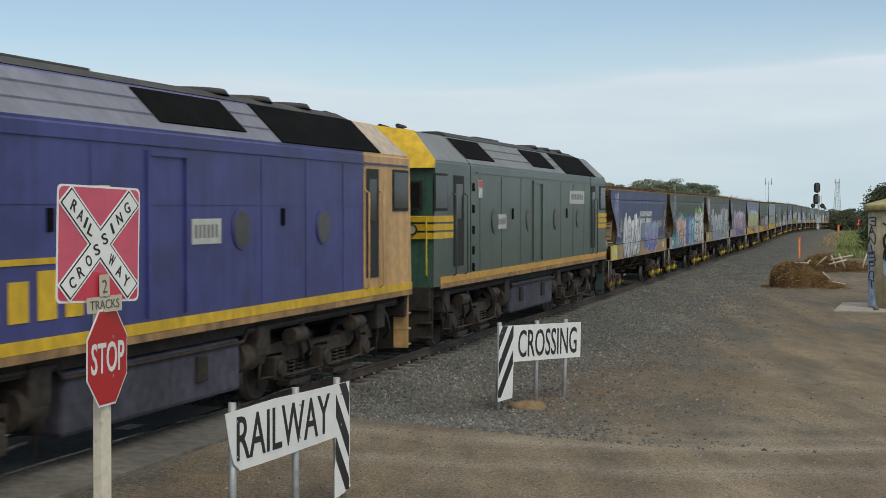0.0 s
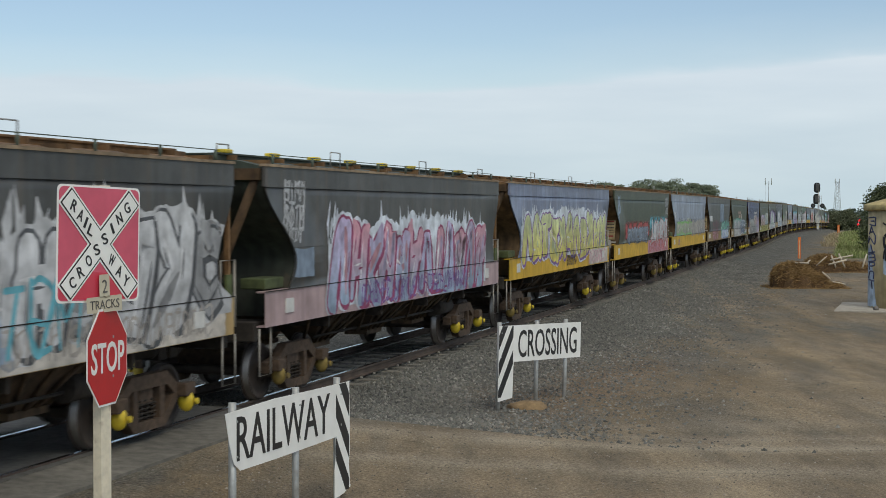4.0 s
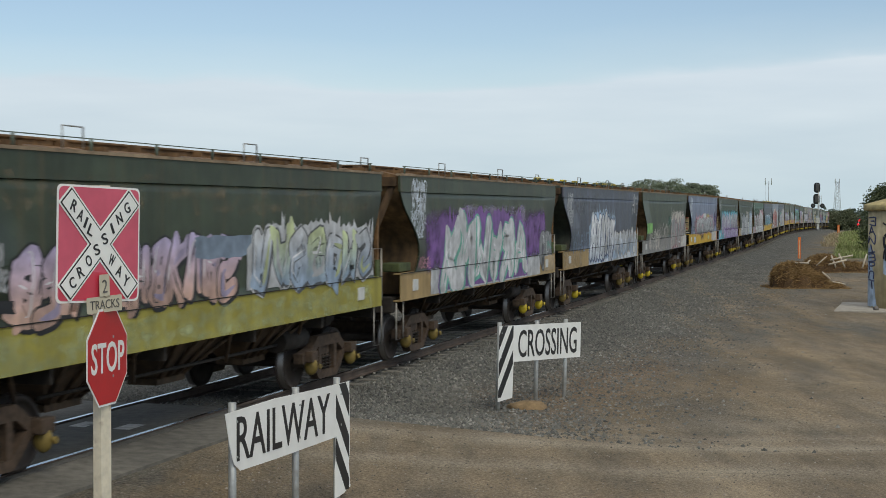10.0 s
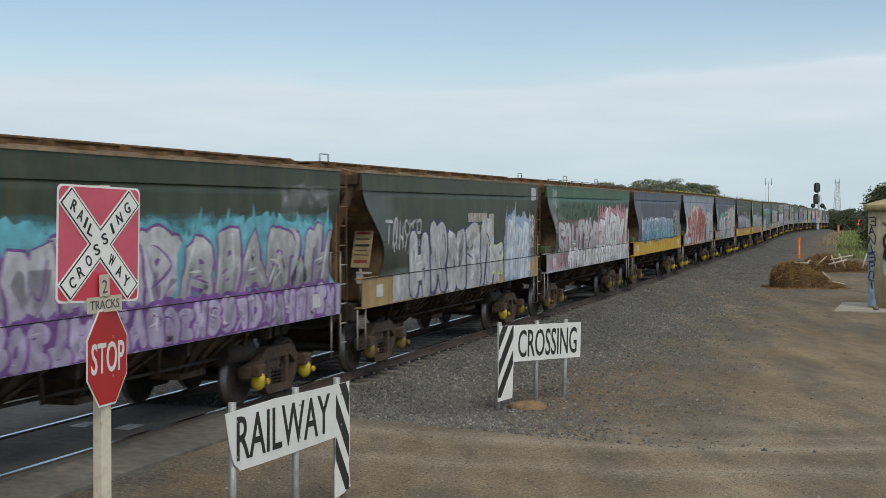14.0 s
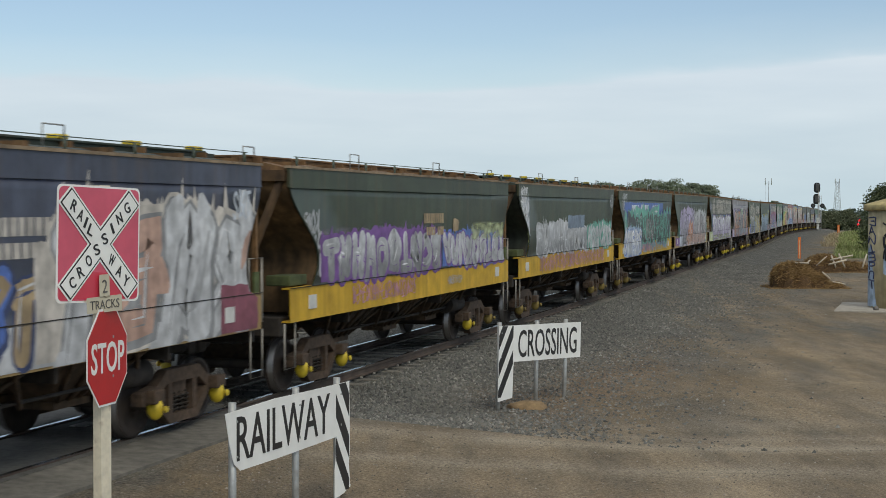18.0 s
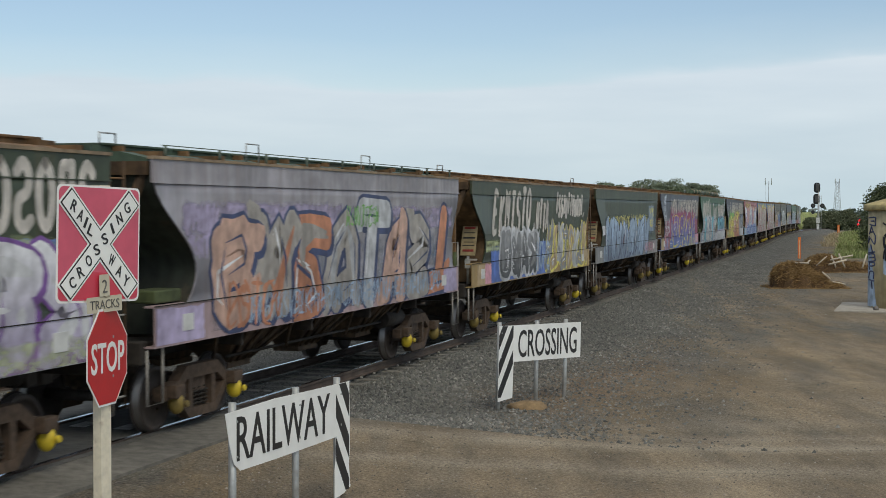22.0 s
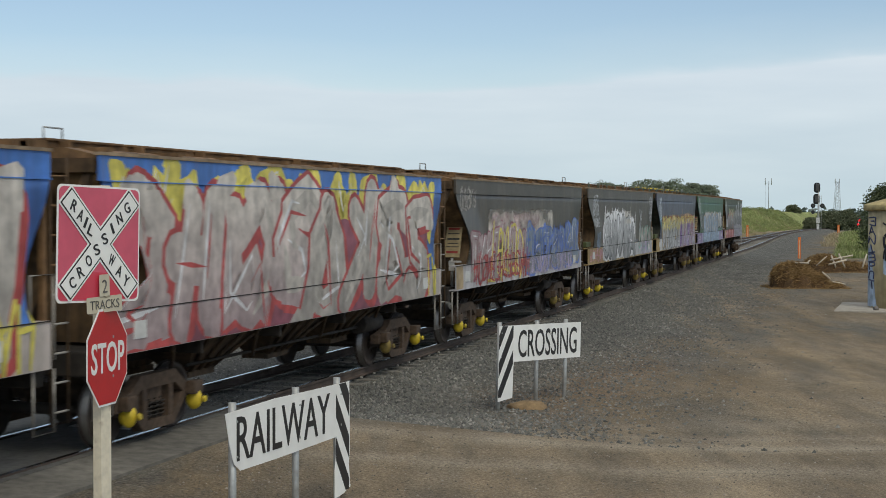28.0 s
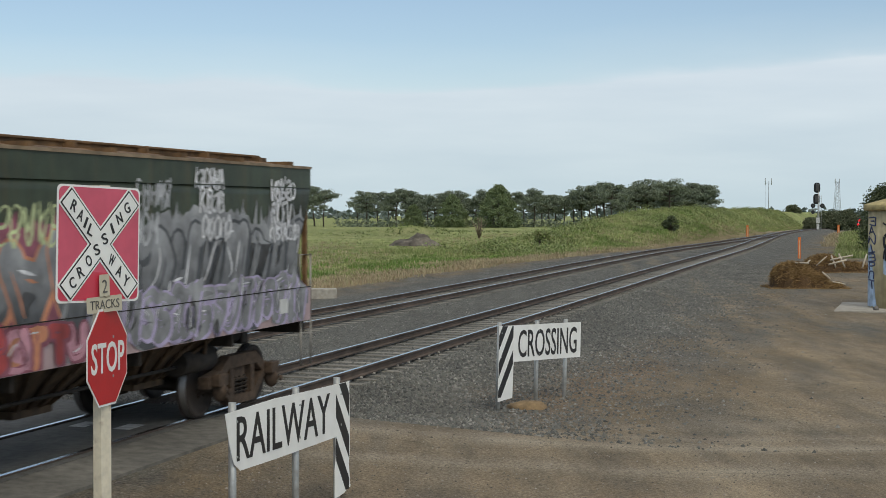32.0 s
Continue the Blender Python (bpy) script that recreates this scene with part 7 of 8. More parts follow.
def build_hut():
    cx, cy, R = 16.2, 49.2, 1.35
    gz = floor_z(14.5, 47.5) - 0.02
    hut = tagged(empty("concrete_hut"), "round cream concrete hut with graffiti on a slab", "hut")
    hut.location = (cx, cy, gz)
    wall = surface("cream_render", (0.50, 0.43, 0.27), 0.85, var=0.14, grain=4, streak=0.2, stain=(0.33, 0.27, 0.17))
    bm = bmesh.new()
    tube(bm, [(0, 0, 0.08), (0, 0, 1.8), (0, 0, 3.46)], R, 40)
    part("wall", bm, wall, hut)
    bm = bmesh.new()
    tube(bm, [(0, 0, 3.44), (0, 0, 3.47), (0, 0, 3.62), (0, 0, 3.66), (0, 0, 4.02), (0, 0, 4.05)], [R + 0.12, R + 0.17, R + 0.17, R + 0.13, 0.2, 0.05], 40)
    part("roof", bm, surface("lichen_roof", (0.42, 0.34, 0.16), 0.9, var=0.25, grain=6, stain=(0.24, 0.2, 0.14)), hut, "lichen-stained conical roof")
    rng = random.Random(11)

    def wrap(a, z, lift=0.004):
        """a metres round the wall from its side towards the track."""
        t = radians(166) + a / R
        return Vector(((R + lift) * math.cos(t), (R + lift) * math.sin(t), z))

    # blue wash, then dark strokes
    for nm, code, fields in (("blue_wash", "a", ((0.0, 0.85, 0.1, 2.1), )), ("blue_splash", "a", ((1.15, 1.6, 1.25, 2.0),))):
        bm = bmesh.new()
        for a0, a1, z0, z1 in fields:
            rows = [[bm.verts.new(wrap(a0 + (a1 - a0) * i / 6 * (1 - 0.45 * j / 8), z0 + (z1 - z0) * j / 8 + rng.uniform(-0.04, 0.04) + 0.2 * (i % 2) * (j == 8))) for j in range(9)] for i in range(7)]
            for u, v in zip(rows, rows[1:]):
                for j in range(8):
                    bm.faces.new((u[j], v[j], v[j + 1], u[j + 1]))
        part(nm, bm, spray(code), hut)
    for i in range(8):
        bm = bmesh.new()
        for st in odd(rng)[:2]:
            tube(bm, [wrap(0.18 + px * 0.66, 0.75 + i * 0.31 + pz * 0.27, 0.006) for px, pz in curve_through(st, 4)], 0.026, 4)
        part("dark_stroke", bm, spray("n"), hut)
    for i in range(6):
        bm = bmesh.new()
        for st in odd(rng)[:2]:
            tube(bm, [wrap(1.08 + (i % 2) * 0.42 + px * 0.5, 1.75 + (i // 2) * 0.42 + pz * 0.4, 0.006) for px, pz in curve_through(st, 4)], 0.03, 4)
        part("black_stroke", bm, spray("k"), hut)
    slab = tagged(empty("concrete_slab"), "pale concrete slab round the hut", "slab", kind="structure")
    bm = bmesh.new()
    soft_box(bm, 0, 5.4, 0, 4.8, gz - 0.25, gz + 0.08, 0.02)
    sb = part("slab_block", bm, CONCRETE, slab)
    sb.matrix_basis = pose(13.15, 47.5, 0, 0, 0, -19)
    bm = bmesh.new()
    bmesh.ops.create_icosphere(bm, subdivisions=2, radius=0.1)
    for v in bm.verts:
        v.co = Vector((14.6, 47.6, gz + 0.13)) + v.co * (1 + 0.3 * noise.noise(v.co * 14))
    tagged(part("small_rock", bm, surface("grey_stone", (0.14, 0.13, 0.12), 0.9)), "small grey stone on the slab", "stone")


build_hut()

STRAW = islands("straw_and_bark", [(0.09, 0.050, 0.019), (0.19, 0.108, 0.038), (0.38, 0.25, 0.10), (0.13, 0.072, 0.026)], var=0.25)
PALEWOOD = surface("bleached_timber", (0.48, 0.42, 0.33), 0.8, var=0.2, grain=9)


def sticks(n, place, lo, hi, r, rng):
    """Loose straight pieces: each a thin three-sided bar."""
    verts, faces = [], []
    for _ in range(n):
        p, d = place(rng)
        d = d.normalized()
        L, w = rng.uniform(lo, hi), r * rng.uniform(0.6, 1.5)
        a = d.cross(Vector((rng.uniform(-1, 1), rng.uniform(-1, 1), rng.uniform(-1, 1)))).normalized() * w
        b = d.cross(a).normalized() * w
        k = len(verts)
        for q in (p - d * L / 2, p + d * L / 2):
            verts += [q + a, q - a * 0.5 + b * 0.87, q - a * 0.5 - b * 0.87]
        faces += [(k, k + 1, k + 4, k + 3), (k + 1, k + 2, k + 5, k + 4), (k + 2, k, k + 3, k + 5), (k, k + 2, k + 1), (k + 3, k + 4, k + 5)]
    return verts, faces


def straw_heap(name, label, blobs, n, planks):
    """A heap of bark and straw, lumpy core under loose stalks."""
    rng = random.Random(len(blobs) * 7 + n)
    cx, cy = blobs[0][0], blobs[0][1]
    gz = floor_z(cx, cy)
    hp = tagged(empty(name), label, "debris heap", "heaps of green waste")
    hp.location = (cx, cy, gz)

    def top(x, y):
        return max(h * max(0, 1 - ((x - bx) / rx) ** 2 - ((y - by) / ry) ** 2) ** 0.26 for bx, by, rx, ry, h in blobs)

    bm = bmesh.new()
    k = 44
    x0, x1 = min(b[0] - b[2] for b in blobs), max(b[0] + b[2] for b in blobs)
    y0, y1 = min(b[1] - b[3] for b in blobs), max(b[1] + b[3] for b in blobs)
    grid = []
    for i in range(k + 1):
        row = []
        for j in range(k + 1):
            x, y = x0 + (x1 - x0) * i / k, y0 + (y1 - y0) * j / k
            h = top(x, y)
            row.append(bm.verts.new((x - cx, y - cy, h * (0.84 + 0.40 * noise.noise((x * 2.2, y * 2.2, 1)) + 0.2 * noise.noise((x * 7, y * 7, 2))) - 0.03)))
        grid.append(row)
    for i in range(k):
        for j in range(k):
            bm.faces.new((grid[i][j], grid[i + 1][j], grid[i + 1][j + 1], grid[i][j + 1]))
    part("core", bm, surface("bark_core", (0.085, 0.048, 0.021), 0.95, var=0.4, grain=14, stain=(0.16, 0.10, 0.04), bump=0.6, bump_scale=30), hp)

    def place(r):
        while True:
            x, y = r.uniform(x0 - 0.2, x1 + 0.2), r.uniform(y0 - 0.2, y1 + 0.1)
            h = top(x, y)
            if h > 0.05 or r.random() < 0.12:
                return Vector((x - cx, y - cy, h * (r.uniform(0.8, 1.06) if r.random() < 0.5 else r.uniform(0.05, 1.0)) + 0.01)), Vector((r.gauss(0, 1), r.gauss(0, 0.6), r.gauss(0, 0.45)))

    v, f = sticks(n, place, 0.06, 0.34, 0.008, rng)
    me = bpy.data.meshes.new("straw")
    me.from_pydata(v, [], f)
    me.materials.append(STRAW)
    st = new("straw", me)
    st.parent = hp
    tagged(st, kind="stuff")
    for a, b, w in planks:
        bm = bmesh.new()
        za, zb = a[2] * 1.0, b[2] * 1.0
        tube(bm, [(a[0] - cx, a[1] - cy, za), ((a[0] + b[0]) / 2 - cx, (a[1] + b[1]) / 2 - cy, (za + zb) / 2 + 0.01), (b[0] - cx, b[1] - cy, zb)], w, 5)
        part("stick", bm, PALEWOOD, hp, "bleached stick")
    return hp


# heap in front: squarish block of straw with a scattered tail
straw_heap("straw_heap", "brown heap of straw and bark with pale sticks", [(15.4, 62.3, 0.95, 1.0, 1.08), (14.95, 62.0, 0.55, 0.8, 0.98), (16.35, 62.1, 0.55, 0.7, 0.66), (16.95, 61.8, 0.5, 0.5, 0.22)], 9000,
           [((15.4, 61.9, 1.1), (16.0, 61.8, 1.08), 0.035), ((15.9, 61.8, 1.06), (16.1, 62.0, 1.22), 0.03), ((16.5, 61.5, 0.72), (16.8, 61.3, 0.42), 0.035), ((16.9, 61.3, 0.3), (17.5, 61.4, 0.18), 0.025)])
straw_heap("straw_heap", "brown heap of bark with broken pale timber on top", [(21.0, 78.0, 0.95, 1.0, 0.95), (22.5, 78.4, 1.1, 0.8, 0.55), (20.4, 77.6, 0.6, 0.7, 0.8)], 6000,
           [((21.0, 77.0, 0.45), (22.0, 77.1, 0.7), 0.05), ((21.4, 77.0, 0.3), (21.2, 77.2, 0.95), 0.05), ((21.9, 77.0, 0.3), (21.6, 77.2, 1.05), 0.05), ((21.1, 77.0, 0.7), (22.4, 77.3, 0.95), 0.045), ((22.9, 77.2, 0.25), (23.2, 77.4, 1.0), 0.05), ((20.3, 76.9, 0.4), (20.9, 77.0, 0.9), 0.035)])


def marker_post(x, y, h, w):
    mp = tagged(empty("marker_post"), "faded orange plastic marker post in the gravel", "post", "orange marker posts")
    mp.location = (x, y, floor_z(x, y) - 0.05)
    bm = bmesh.new()
    soft_box(bm, -w / 2, w / 2, -0.03, 0.03, 0, h, 0.01)
    part("blade", bm, ORANGE, mp)
    bm = bmesh.new()
    box(bm, -0.03, 0.03, -0.036, -0.031, 0.05, h - 0.25)
    part("pale_strip", bm, surface("faded_peach", (0.7, 0.42, 0.25), 0.6), mp, "faded pale strip")
    return mp


marker_post(25.7, 102.0, 1.6, 0.20)
marker_post(38.3, 178.0, 1.6, 0.28)
marker_post(58.7, 210.0, 1.5, 0.32)


def build_signal():
    x, y = 67.6, 255.0
    gz = floor_z(x, y)
    s = tagged(empty("railway_signal"), "grey signal mast with black colour-light heads seen from behind", "signal")
    s.location = (x, y, gz)
    bm = bmesh.new()
    tube(bm, [(0, 0, -0.2), (0, 0, 8.2)], 0.11, 10)
    part("mast", bm, GALV, s)
    for z, dx in ((7.8, -0.25), (5.75, -0.35)):
        hd = empty("signal_head")
        hd.parent, hd.location = s, (dx, -0.1, z)
        bm = bmesh.new()
        prism(bm, rounded(1.15, 1.85, 0.5), 0.0, 0.05)
        part("backboard", bm, BLACKPAINT, hd)
        bm = bmesh.new()
        soft_box(bm, -0.3, 0.3, -0.28, 0.0, -0.6, 0.6, 0.05)
        part("lamp_case", bm, surface("dark_grey_case", (0.05, 0.05, 0.05), 0.5), hd)
        bm = bmesh.new()
        tube(bm, [(-dx, 0.1, 0), (0, 0.03, 0)], 0.05, 6)
        part("bracket", bm, GALV, hd)
    for dx in (-0.95, 0.72):
        hd = empty("signal_lamp")
        hd.parent, hd.location = s, (dx, -0.1, 4.55)
        bm = bmesh.new()
        disc(bm, (0, 0, 0), (0, 1, 0), 0.42, 0.05, 20)
        part("backboard", bm, BLACKPAINT, hd)
        bm = bmesh.new()
        disc(bm, (0, 0, 0), (0, -1, 0), 0.16, 0.25, 14)
        part("lamp_case", bm, surface("dark_grey_case", (0.05, 0.05, 0.05), 0.5), hd)
        bm = bmesh.new()
        tube(bm, [(0, 0.08, 0), (-dx, 0.1, 0)], 0.04, 6)
        part("bracket", bm, GALV, hd)
    bm = bmesh.new()
    disc(bm, (-0.95, -0.05, 3.4), (0, 1, 0), 0.33, 0.05, 18)
    part("lower_lamp", bm, BLACKPAINT, s)
    for z0, z1, w in ((1.4, 2.4, 0.3), (0.3, 1.2, 0.22)):
        bm = bmesh.new()
        soft_box(bm, -w - 0.1, w - 0.1, -0.35, -0.11, z0, z1, 0.02)
        part("equipment_box", bm, surface("white_box", (0.62, 0.62, 0.6), 0.5), s, "white equipment box")
    bm = bmesh.new()
    for dx in (-0.2, 0.2):
        tube(bm, [(0.42 + dx, 0.05, 0), (0.42 + dx, 0.05, 6.5)], 0.025, 6)
    for k in range(20):
        tube(bm, [(0.22, 0.05, 0.3 + 0.31 * k), (0.62, 0.05, 0.3 + 0.31 * k)], 0.018, 5)
    part("ladder", bm, GALV, s)


build_signal()


def build_red_signal():
    x, y = 89.0, 303.0
    s = tagged(empty("dwarf_signal"), "far signal post showing two red lights", "signal")
    s.location = (x, y, floor_z(x, y))
    bm = bmesh.new()
    tube(bm, [(0, 0, -0.1), (0, 0, 1.9)], 0.08, 8)
    part("post", bm, GALV, s)
    bm = bmesh.new()
    soft_box(bm, -0.4, 0.4, -0.05, 0.1, 0.6, 2.6, 0.05)
    part("backboard", bm, BLACKPAINT, s)
    for z, dx in ((2.15, 0.08), (1.2, -0.08)):
        bm = bmesh.new()
        disc(bm, (dx, -0.05, z), (0, -1, 0), 0.28, 0.06, 16, 0, 0.24)
        part("red_lamp", bm, surface("red_signal_light", (0.8, 0.01, 0.02), 0.3, emit=0.9, bump=0), s, "glowing red lamp")


build_red_signal()


def mast(name, label, x, y, h, lattice):
    m = tagged(empty(name), label, "mast", "distant masts")
    m.location = (x, y, 0.3)
    # distance haze is part of this steel's colour
    grey = surface("haze_tinted_grey_steel", (0.36, 0.38, 0.40), 0.6, var=0.1, bump=0)
    bm = bmesh.new()
    if lattice:
        for sx in (-1, 1):
            for sy in (-1, 1):
                tube(bm, [(sx * 1.7, sy * 1.7, 0), (sx * 0.7, sy * 0.7, h)], 0.09, 4)
        for k in range(12):
            z0, z1 = h * k / 12, h * (k + 1) / 12
            w0, w1 = 1.7 - 1.0 * k / 12, 1.7 - 1.0 * (k + 1) / 12
            for sy in (-1, 1):
                tube(bm, [(-w0, sy * w0, z0), (w1, sy * w1, z1)], 0.05, 4)
                tube(bm, [(w0, sy * w0, z0), (-w1, sy * w1, z1)], 0.05, 4)
        part("lattice", bm, grey, m)
        bm = bmesh.new()
        for sx in (-1.1, 1.1):
            tube(bm, [(sx, 0, h - 1.0), (sx, 0, h + 1.4)], 0.2, 6)
        part("aerial", bm, grey, m)
    else:
        tube(bm, [(0, 0, 0), (0, 0, h)], [0.2, 0.12], 8)
        part("pole", bm, grey, m)
        bm = bmesh.new()
        tube(bm, [(-1.4, 0, 0), (-1.4, 0, h + 0.6)], 0.05, 6)
        part("stay_pole", bm, grey, m)
        for dx in (-1.4, 1.2):
            bm = bmesh.new()
            tube(bm, [(dx, 0, h - 1.6), (dx, 0, h + 1.2)], 0.17, 6)
            tube(bm, [(0, 0, h - 0.8), (dx, 0, h - 0.8)], 0.07, 5)
            part("aerial", bm, grey, m)
    return m


mast("radio_mast", "slender grey radio mast far off", 138, 600, 17.2, False)
mast("lattice_tower", "grey lattice tower far off", 195, 700, 19.5, True)

# low concrete block beside the second track, and a clod by the board
bm = bmesh.new()
soft_box(bm, -0.75, 0.75, -0.35, 0.35, 0, 0.42, 0.03)
blk = tagged(part("concrete_block", bm, CONCRETE), "low pale concrete block beside the track", "block")
blk.location, blk.rotation_euler = (-4.9, 55.0, floor_z(-4.9, 55.0) - 0.04), (0, 0, radians(10))
bm = bmesh.new()
bmesh.ops.create_icosphere(bm, subdivisions=3, radius=1)
for v in bm.verts:
    v.co *= 1 + 0.22 * noise.noise(v.co * 1.7)
    v.co = Vector((v.co.x * 0.36, v.co.y * 0.30, max(-0.03, v.co.z * 0.13)))
clod = tagged(part("dirt_clod", bm, surface("ochre_clod", (0.22, 0.15, 0.078), 0.95, var=0.3, grain=9, bump=0.5), smooth=True), "ochre lump of packed dirt under the board", "rock")
clod.location = (1.49, 24.6, floor_z(1.49, 24.6))

# ---------------------------------------------------------------- trees, shrubs and grass
BARK = surface("grey_brown_bark", (0.085, 0.070, 0.055), 0.95, var=0.3, grain=6)
# PINE and HAZY are paled: the haze of distance is in their colours
PINE = islands("haze_tinted_pine_foliage", [(0.135, 0.170, 0.118), (0.175, 0.208, 0.142), (0.215, 0.245, 0.165), (0.150, 0.185, 0.130)], var=0.18)
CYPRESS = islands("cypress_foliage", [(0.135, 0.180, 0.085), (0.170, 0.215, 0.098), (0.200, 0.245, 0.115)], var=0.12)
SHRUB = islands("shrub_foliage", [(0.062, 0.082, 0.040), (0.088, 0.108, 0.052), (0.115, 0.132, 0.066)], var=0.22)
HAZY = islands("haze_tinted_shrub_foliage", [(0.100, 0.120, 0.068), (0.135, 0.152, 0.085), (0.165, 0.180, 0.105)], var=0.2)
SCRUB = islands("bank_scrub_foliage", [(0.140, 0.190, 0.065), (0.195, 0.245, 0.085), (0.250, 0.285, 0.115), (0.185, 0.195, 0.100)], var=0.3)
GREEN = islands("green_grass", [(0.150, 0.205, 0.060), (0.200, 0.250, 0.080), (0.245, 0.280, 0.102), (0.345, 0.315, 0.170)], var=0.35)
LUSH = islands("lush_grass", [(0.105, 0.180, 0.036), (0.150, 0.235, 0.050), (0.190, 0.270, 0.070)], var=0.25)
DRY = islands("dry_grass", [(0.30, 0.225, 0.140), (0.37, 0.290, 0.180), (0.43, 0.36, 0.235), (0.27, 0.26, 0.12)], var=0.22)


def leaves(verts, faces, c, r, n, size, rng, flat=1.0):
    """A loose clump of small leaf sprays round c."""
    for _ in range(n):
        while True:
            p = Vector((rng.uniform(-1, 1), rng.uniform(-1, 1), rng.uniform(-1, 1)))
            if 0.15 < p.length < 1:
                break
        p = Vector((p.x * r, p.y * r, p.z * r * flat)) + c
        u = Vector((rng.gauss(0, 1), rng.gauss(0, 1), rng.gauss(0, 0.7))).normalized()
        w = u.cross(Vector((rng.gauss(0, 1), rng.gauss(0, 1), rng.gauss(0, 1)))).normalized()
        s = size * rng.uniform(0.6, 1.4)
        k = len(verts)
        verts += [p - u * s * 0.5, p + w * s * 0.32, p + u * s * 0.5, p - w * s * 0.32]
        faces.append((k, k + 1, k + 2, k + 3))


def mesh_of(name, verts, faces, mat, parent=None, kind=""):
    me = bpy.data.meshes.new(name)
    me.from_pydata(verts, [], faces)
    me.materials.append(mat)
    ob = new(name, me)
    if parent:
        ob.parent = parent
    return tagged(ob, kind=kind)


def pine(seed, h=12.0):
    """A tall windbreak pine: bare forked trunk and flat-topped layered crown with gaps."""
    rng = random.Random(seed)
    t = tagged(empty("pine_tree"), "dark windbreak pine with bare trunk and flat crown", "tree", "windbreak pines across the field")
    bm = bmesh.new()
    lean = rng.uniform(-0.06, 0.06)
    trunk = [Vector((lean * z + 0.15 * math.sin(z * 0.7 + seed), 0.1 * math.cos(z * 0.6), z)) for z in [h * k / 9 for k in range(9)]]
    tube(bm, trunk, [0.30 * (1 - 0.085 * k) for k in range(9)], 7)
    v, f = [], []
    for i in range(24):
        z = h * rng.uniform(0.50, 0.96)
        a = rng.uniform(0, math.tau)
        out = (1.2 + 2.9 * math.sin(math.pi * (0.25 + 0.60 * (z / h - 0.45) / 0.5))) * rng.uniform(0.7, 1.15)
        base = trunk[min(8, int(z / h * 9))]
        tip = base + Vector((math.cos(a) * out, math.sin(a) * out, rng.uniform(0.5, 1.5)))
        tube(bm, [base, (base + tip) / 2 + Vector((0, 0, -0.1)), tip], [0.13, 0.08, 0.04], 5)
        for q in (tip, (base + 2 * tip) / 3 + Vector((0, 0, 0.3))):
            leaves(v, f, q, rng.uniform(1.3, 2.1), 95, 0.42, rng, 0.45)
    leaves(v, f, trunk[-1] + Vector((0, 0, 0.2)), 2.6, 240, 0.42, rng, 0.35)
    part("trunk", bm, BARK, t)
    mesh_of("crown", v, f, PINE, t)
    return t


def cypress(seed, h, w):
    rng = random.Random(seed)
    t = tagged(empty("cypress_tree"), "dense dark green rounded conifer at the field edge", "tree", "conifers across the field")
    bm = bmesh.new()
    tube(bm, [(0, 0, 0), (0.1, 0, h * 0.5), (0, 0, h * 0.92)], [0.35, 0.2, 0.05], 7)
    v, f = [], []
    for i in range(240):
        z = rng.uniform(0.02, 0.97) ** 1.2
        r = w / 2 * (1 - z ** 1.7) ** 0.8 * (0.8 + 0.2 * min(1, z * 6)) * 1.08
        a = rng.uniform(0, math.tau)
        rr = r * rng.uniform(0.45, 0.95)
        c = Vector((math.cos(a) * rr, math.sin(a) * rr, z * h))
        if i % 6 == 0:
            tube(bm, [(0, 0, z * h * 0.9), c], [0.08, 0.03], 4)
        leaves(v, f, c, 1.0, 80, 0.42, rng, 0.9)
    part("trunk", bm, BARK, t)
    mesh_of("crown", v, f, CYPRESS, t)
    return t


def shrub(seed, h, w, label, mat, size=0.16, clumps=26, per=40):
    rng = random.Random(seed)
    t = tagged(empty("shrub"), label, "shrub", "shrubs by the line")
    bm = bmesh.new()
    v, f = [], []
    for i in range(clumps):
        a, z = rng.uniform(0, math.tau), rng.uniform(0.12, 0.92)
        rr = w / 2 * math.sqrt(max(0.05, 1 - (1.5 * z - 0.45) ** 2)) * rng.uniform(0.3, 0.95)
        c = Vector((math.cos(a) * rr, math.sin(a) * rr, z * h))
        tube(bm, [(0.05 * math.cos(a), 0.05 * math.sin(a), 0), c * 0.6, c], [0.035 * h / 2, 0.02 * h / 2, 0.008], 5)
        leaves(v, f, c, 0.17 * (w + h) / 2, per, size, rng, 0.8)
    part("branches", bm, BARK, t)
    mesh_of("leaves", v, f, mat, t)
    return t


def plant(t, x, y, turn, scale=1.0, sink=0.05):
    t.matrix_basis = pose(x, y, floor_z(x, y) - sink, 0, 0, turn) @ Matrix.Diagonal((scale, scale, scale, 1))
    return t


def copy_plant(t, x, y, turn, scale):
    c = copy_thing(t, Matrix())
    return plant(c, x, y, turn, scale)


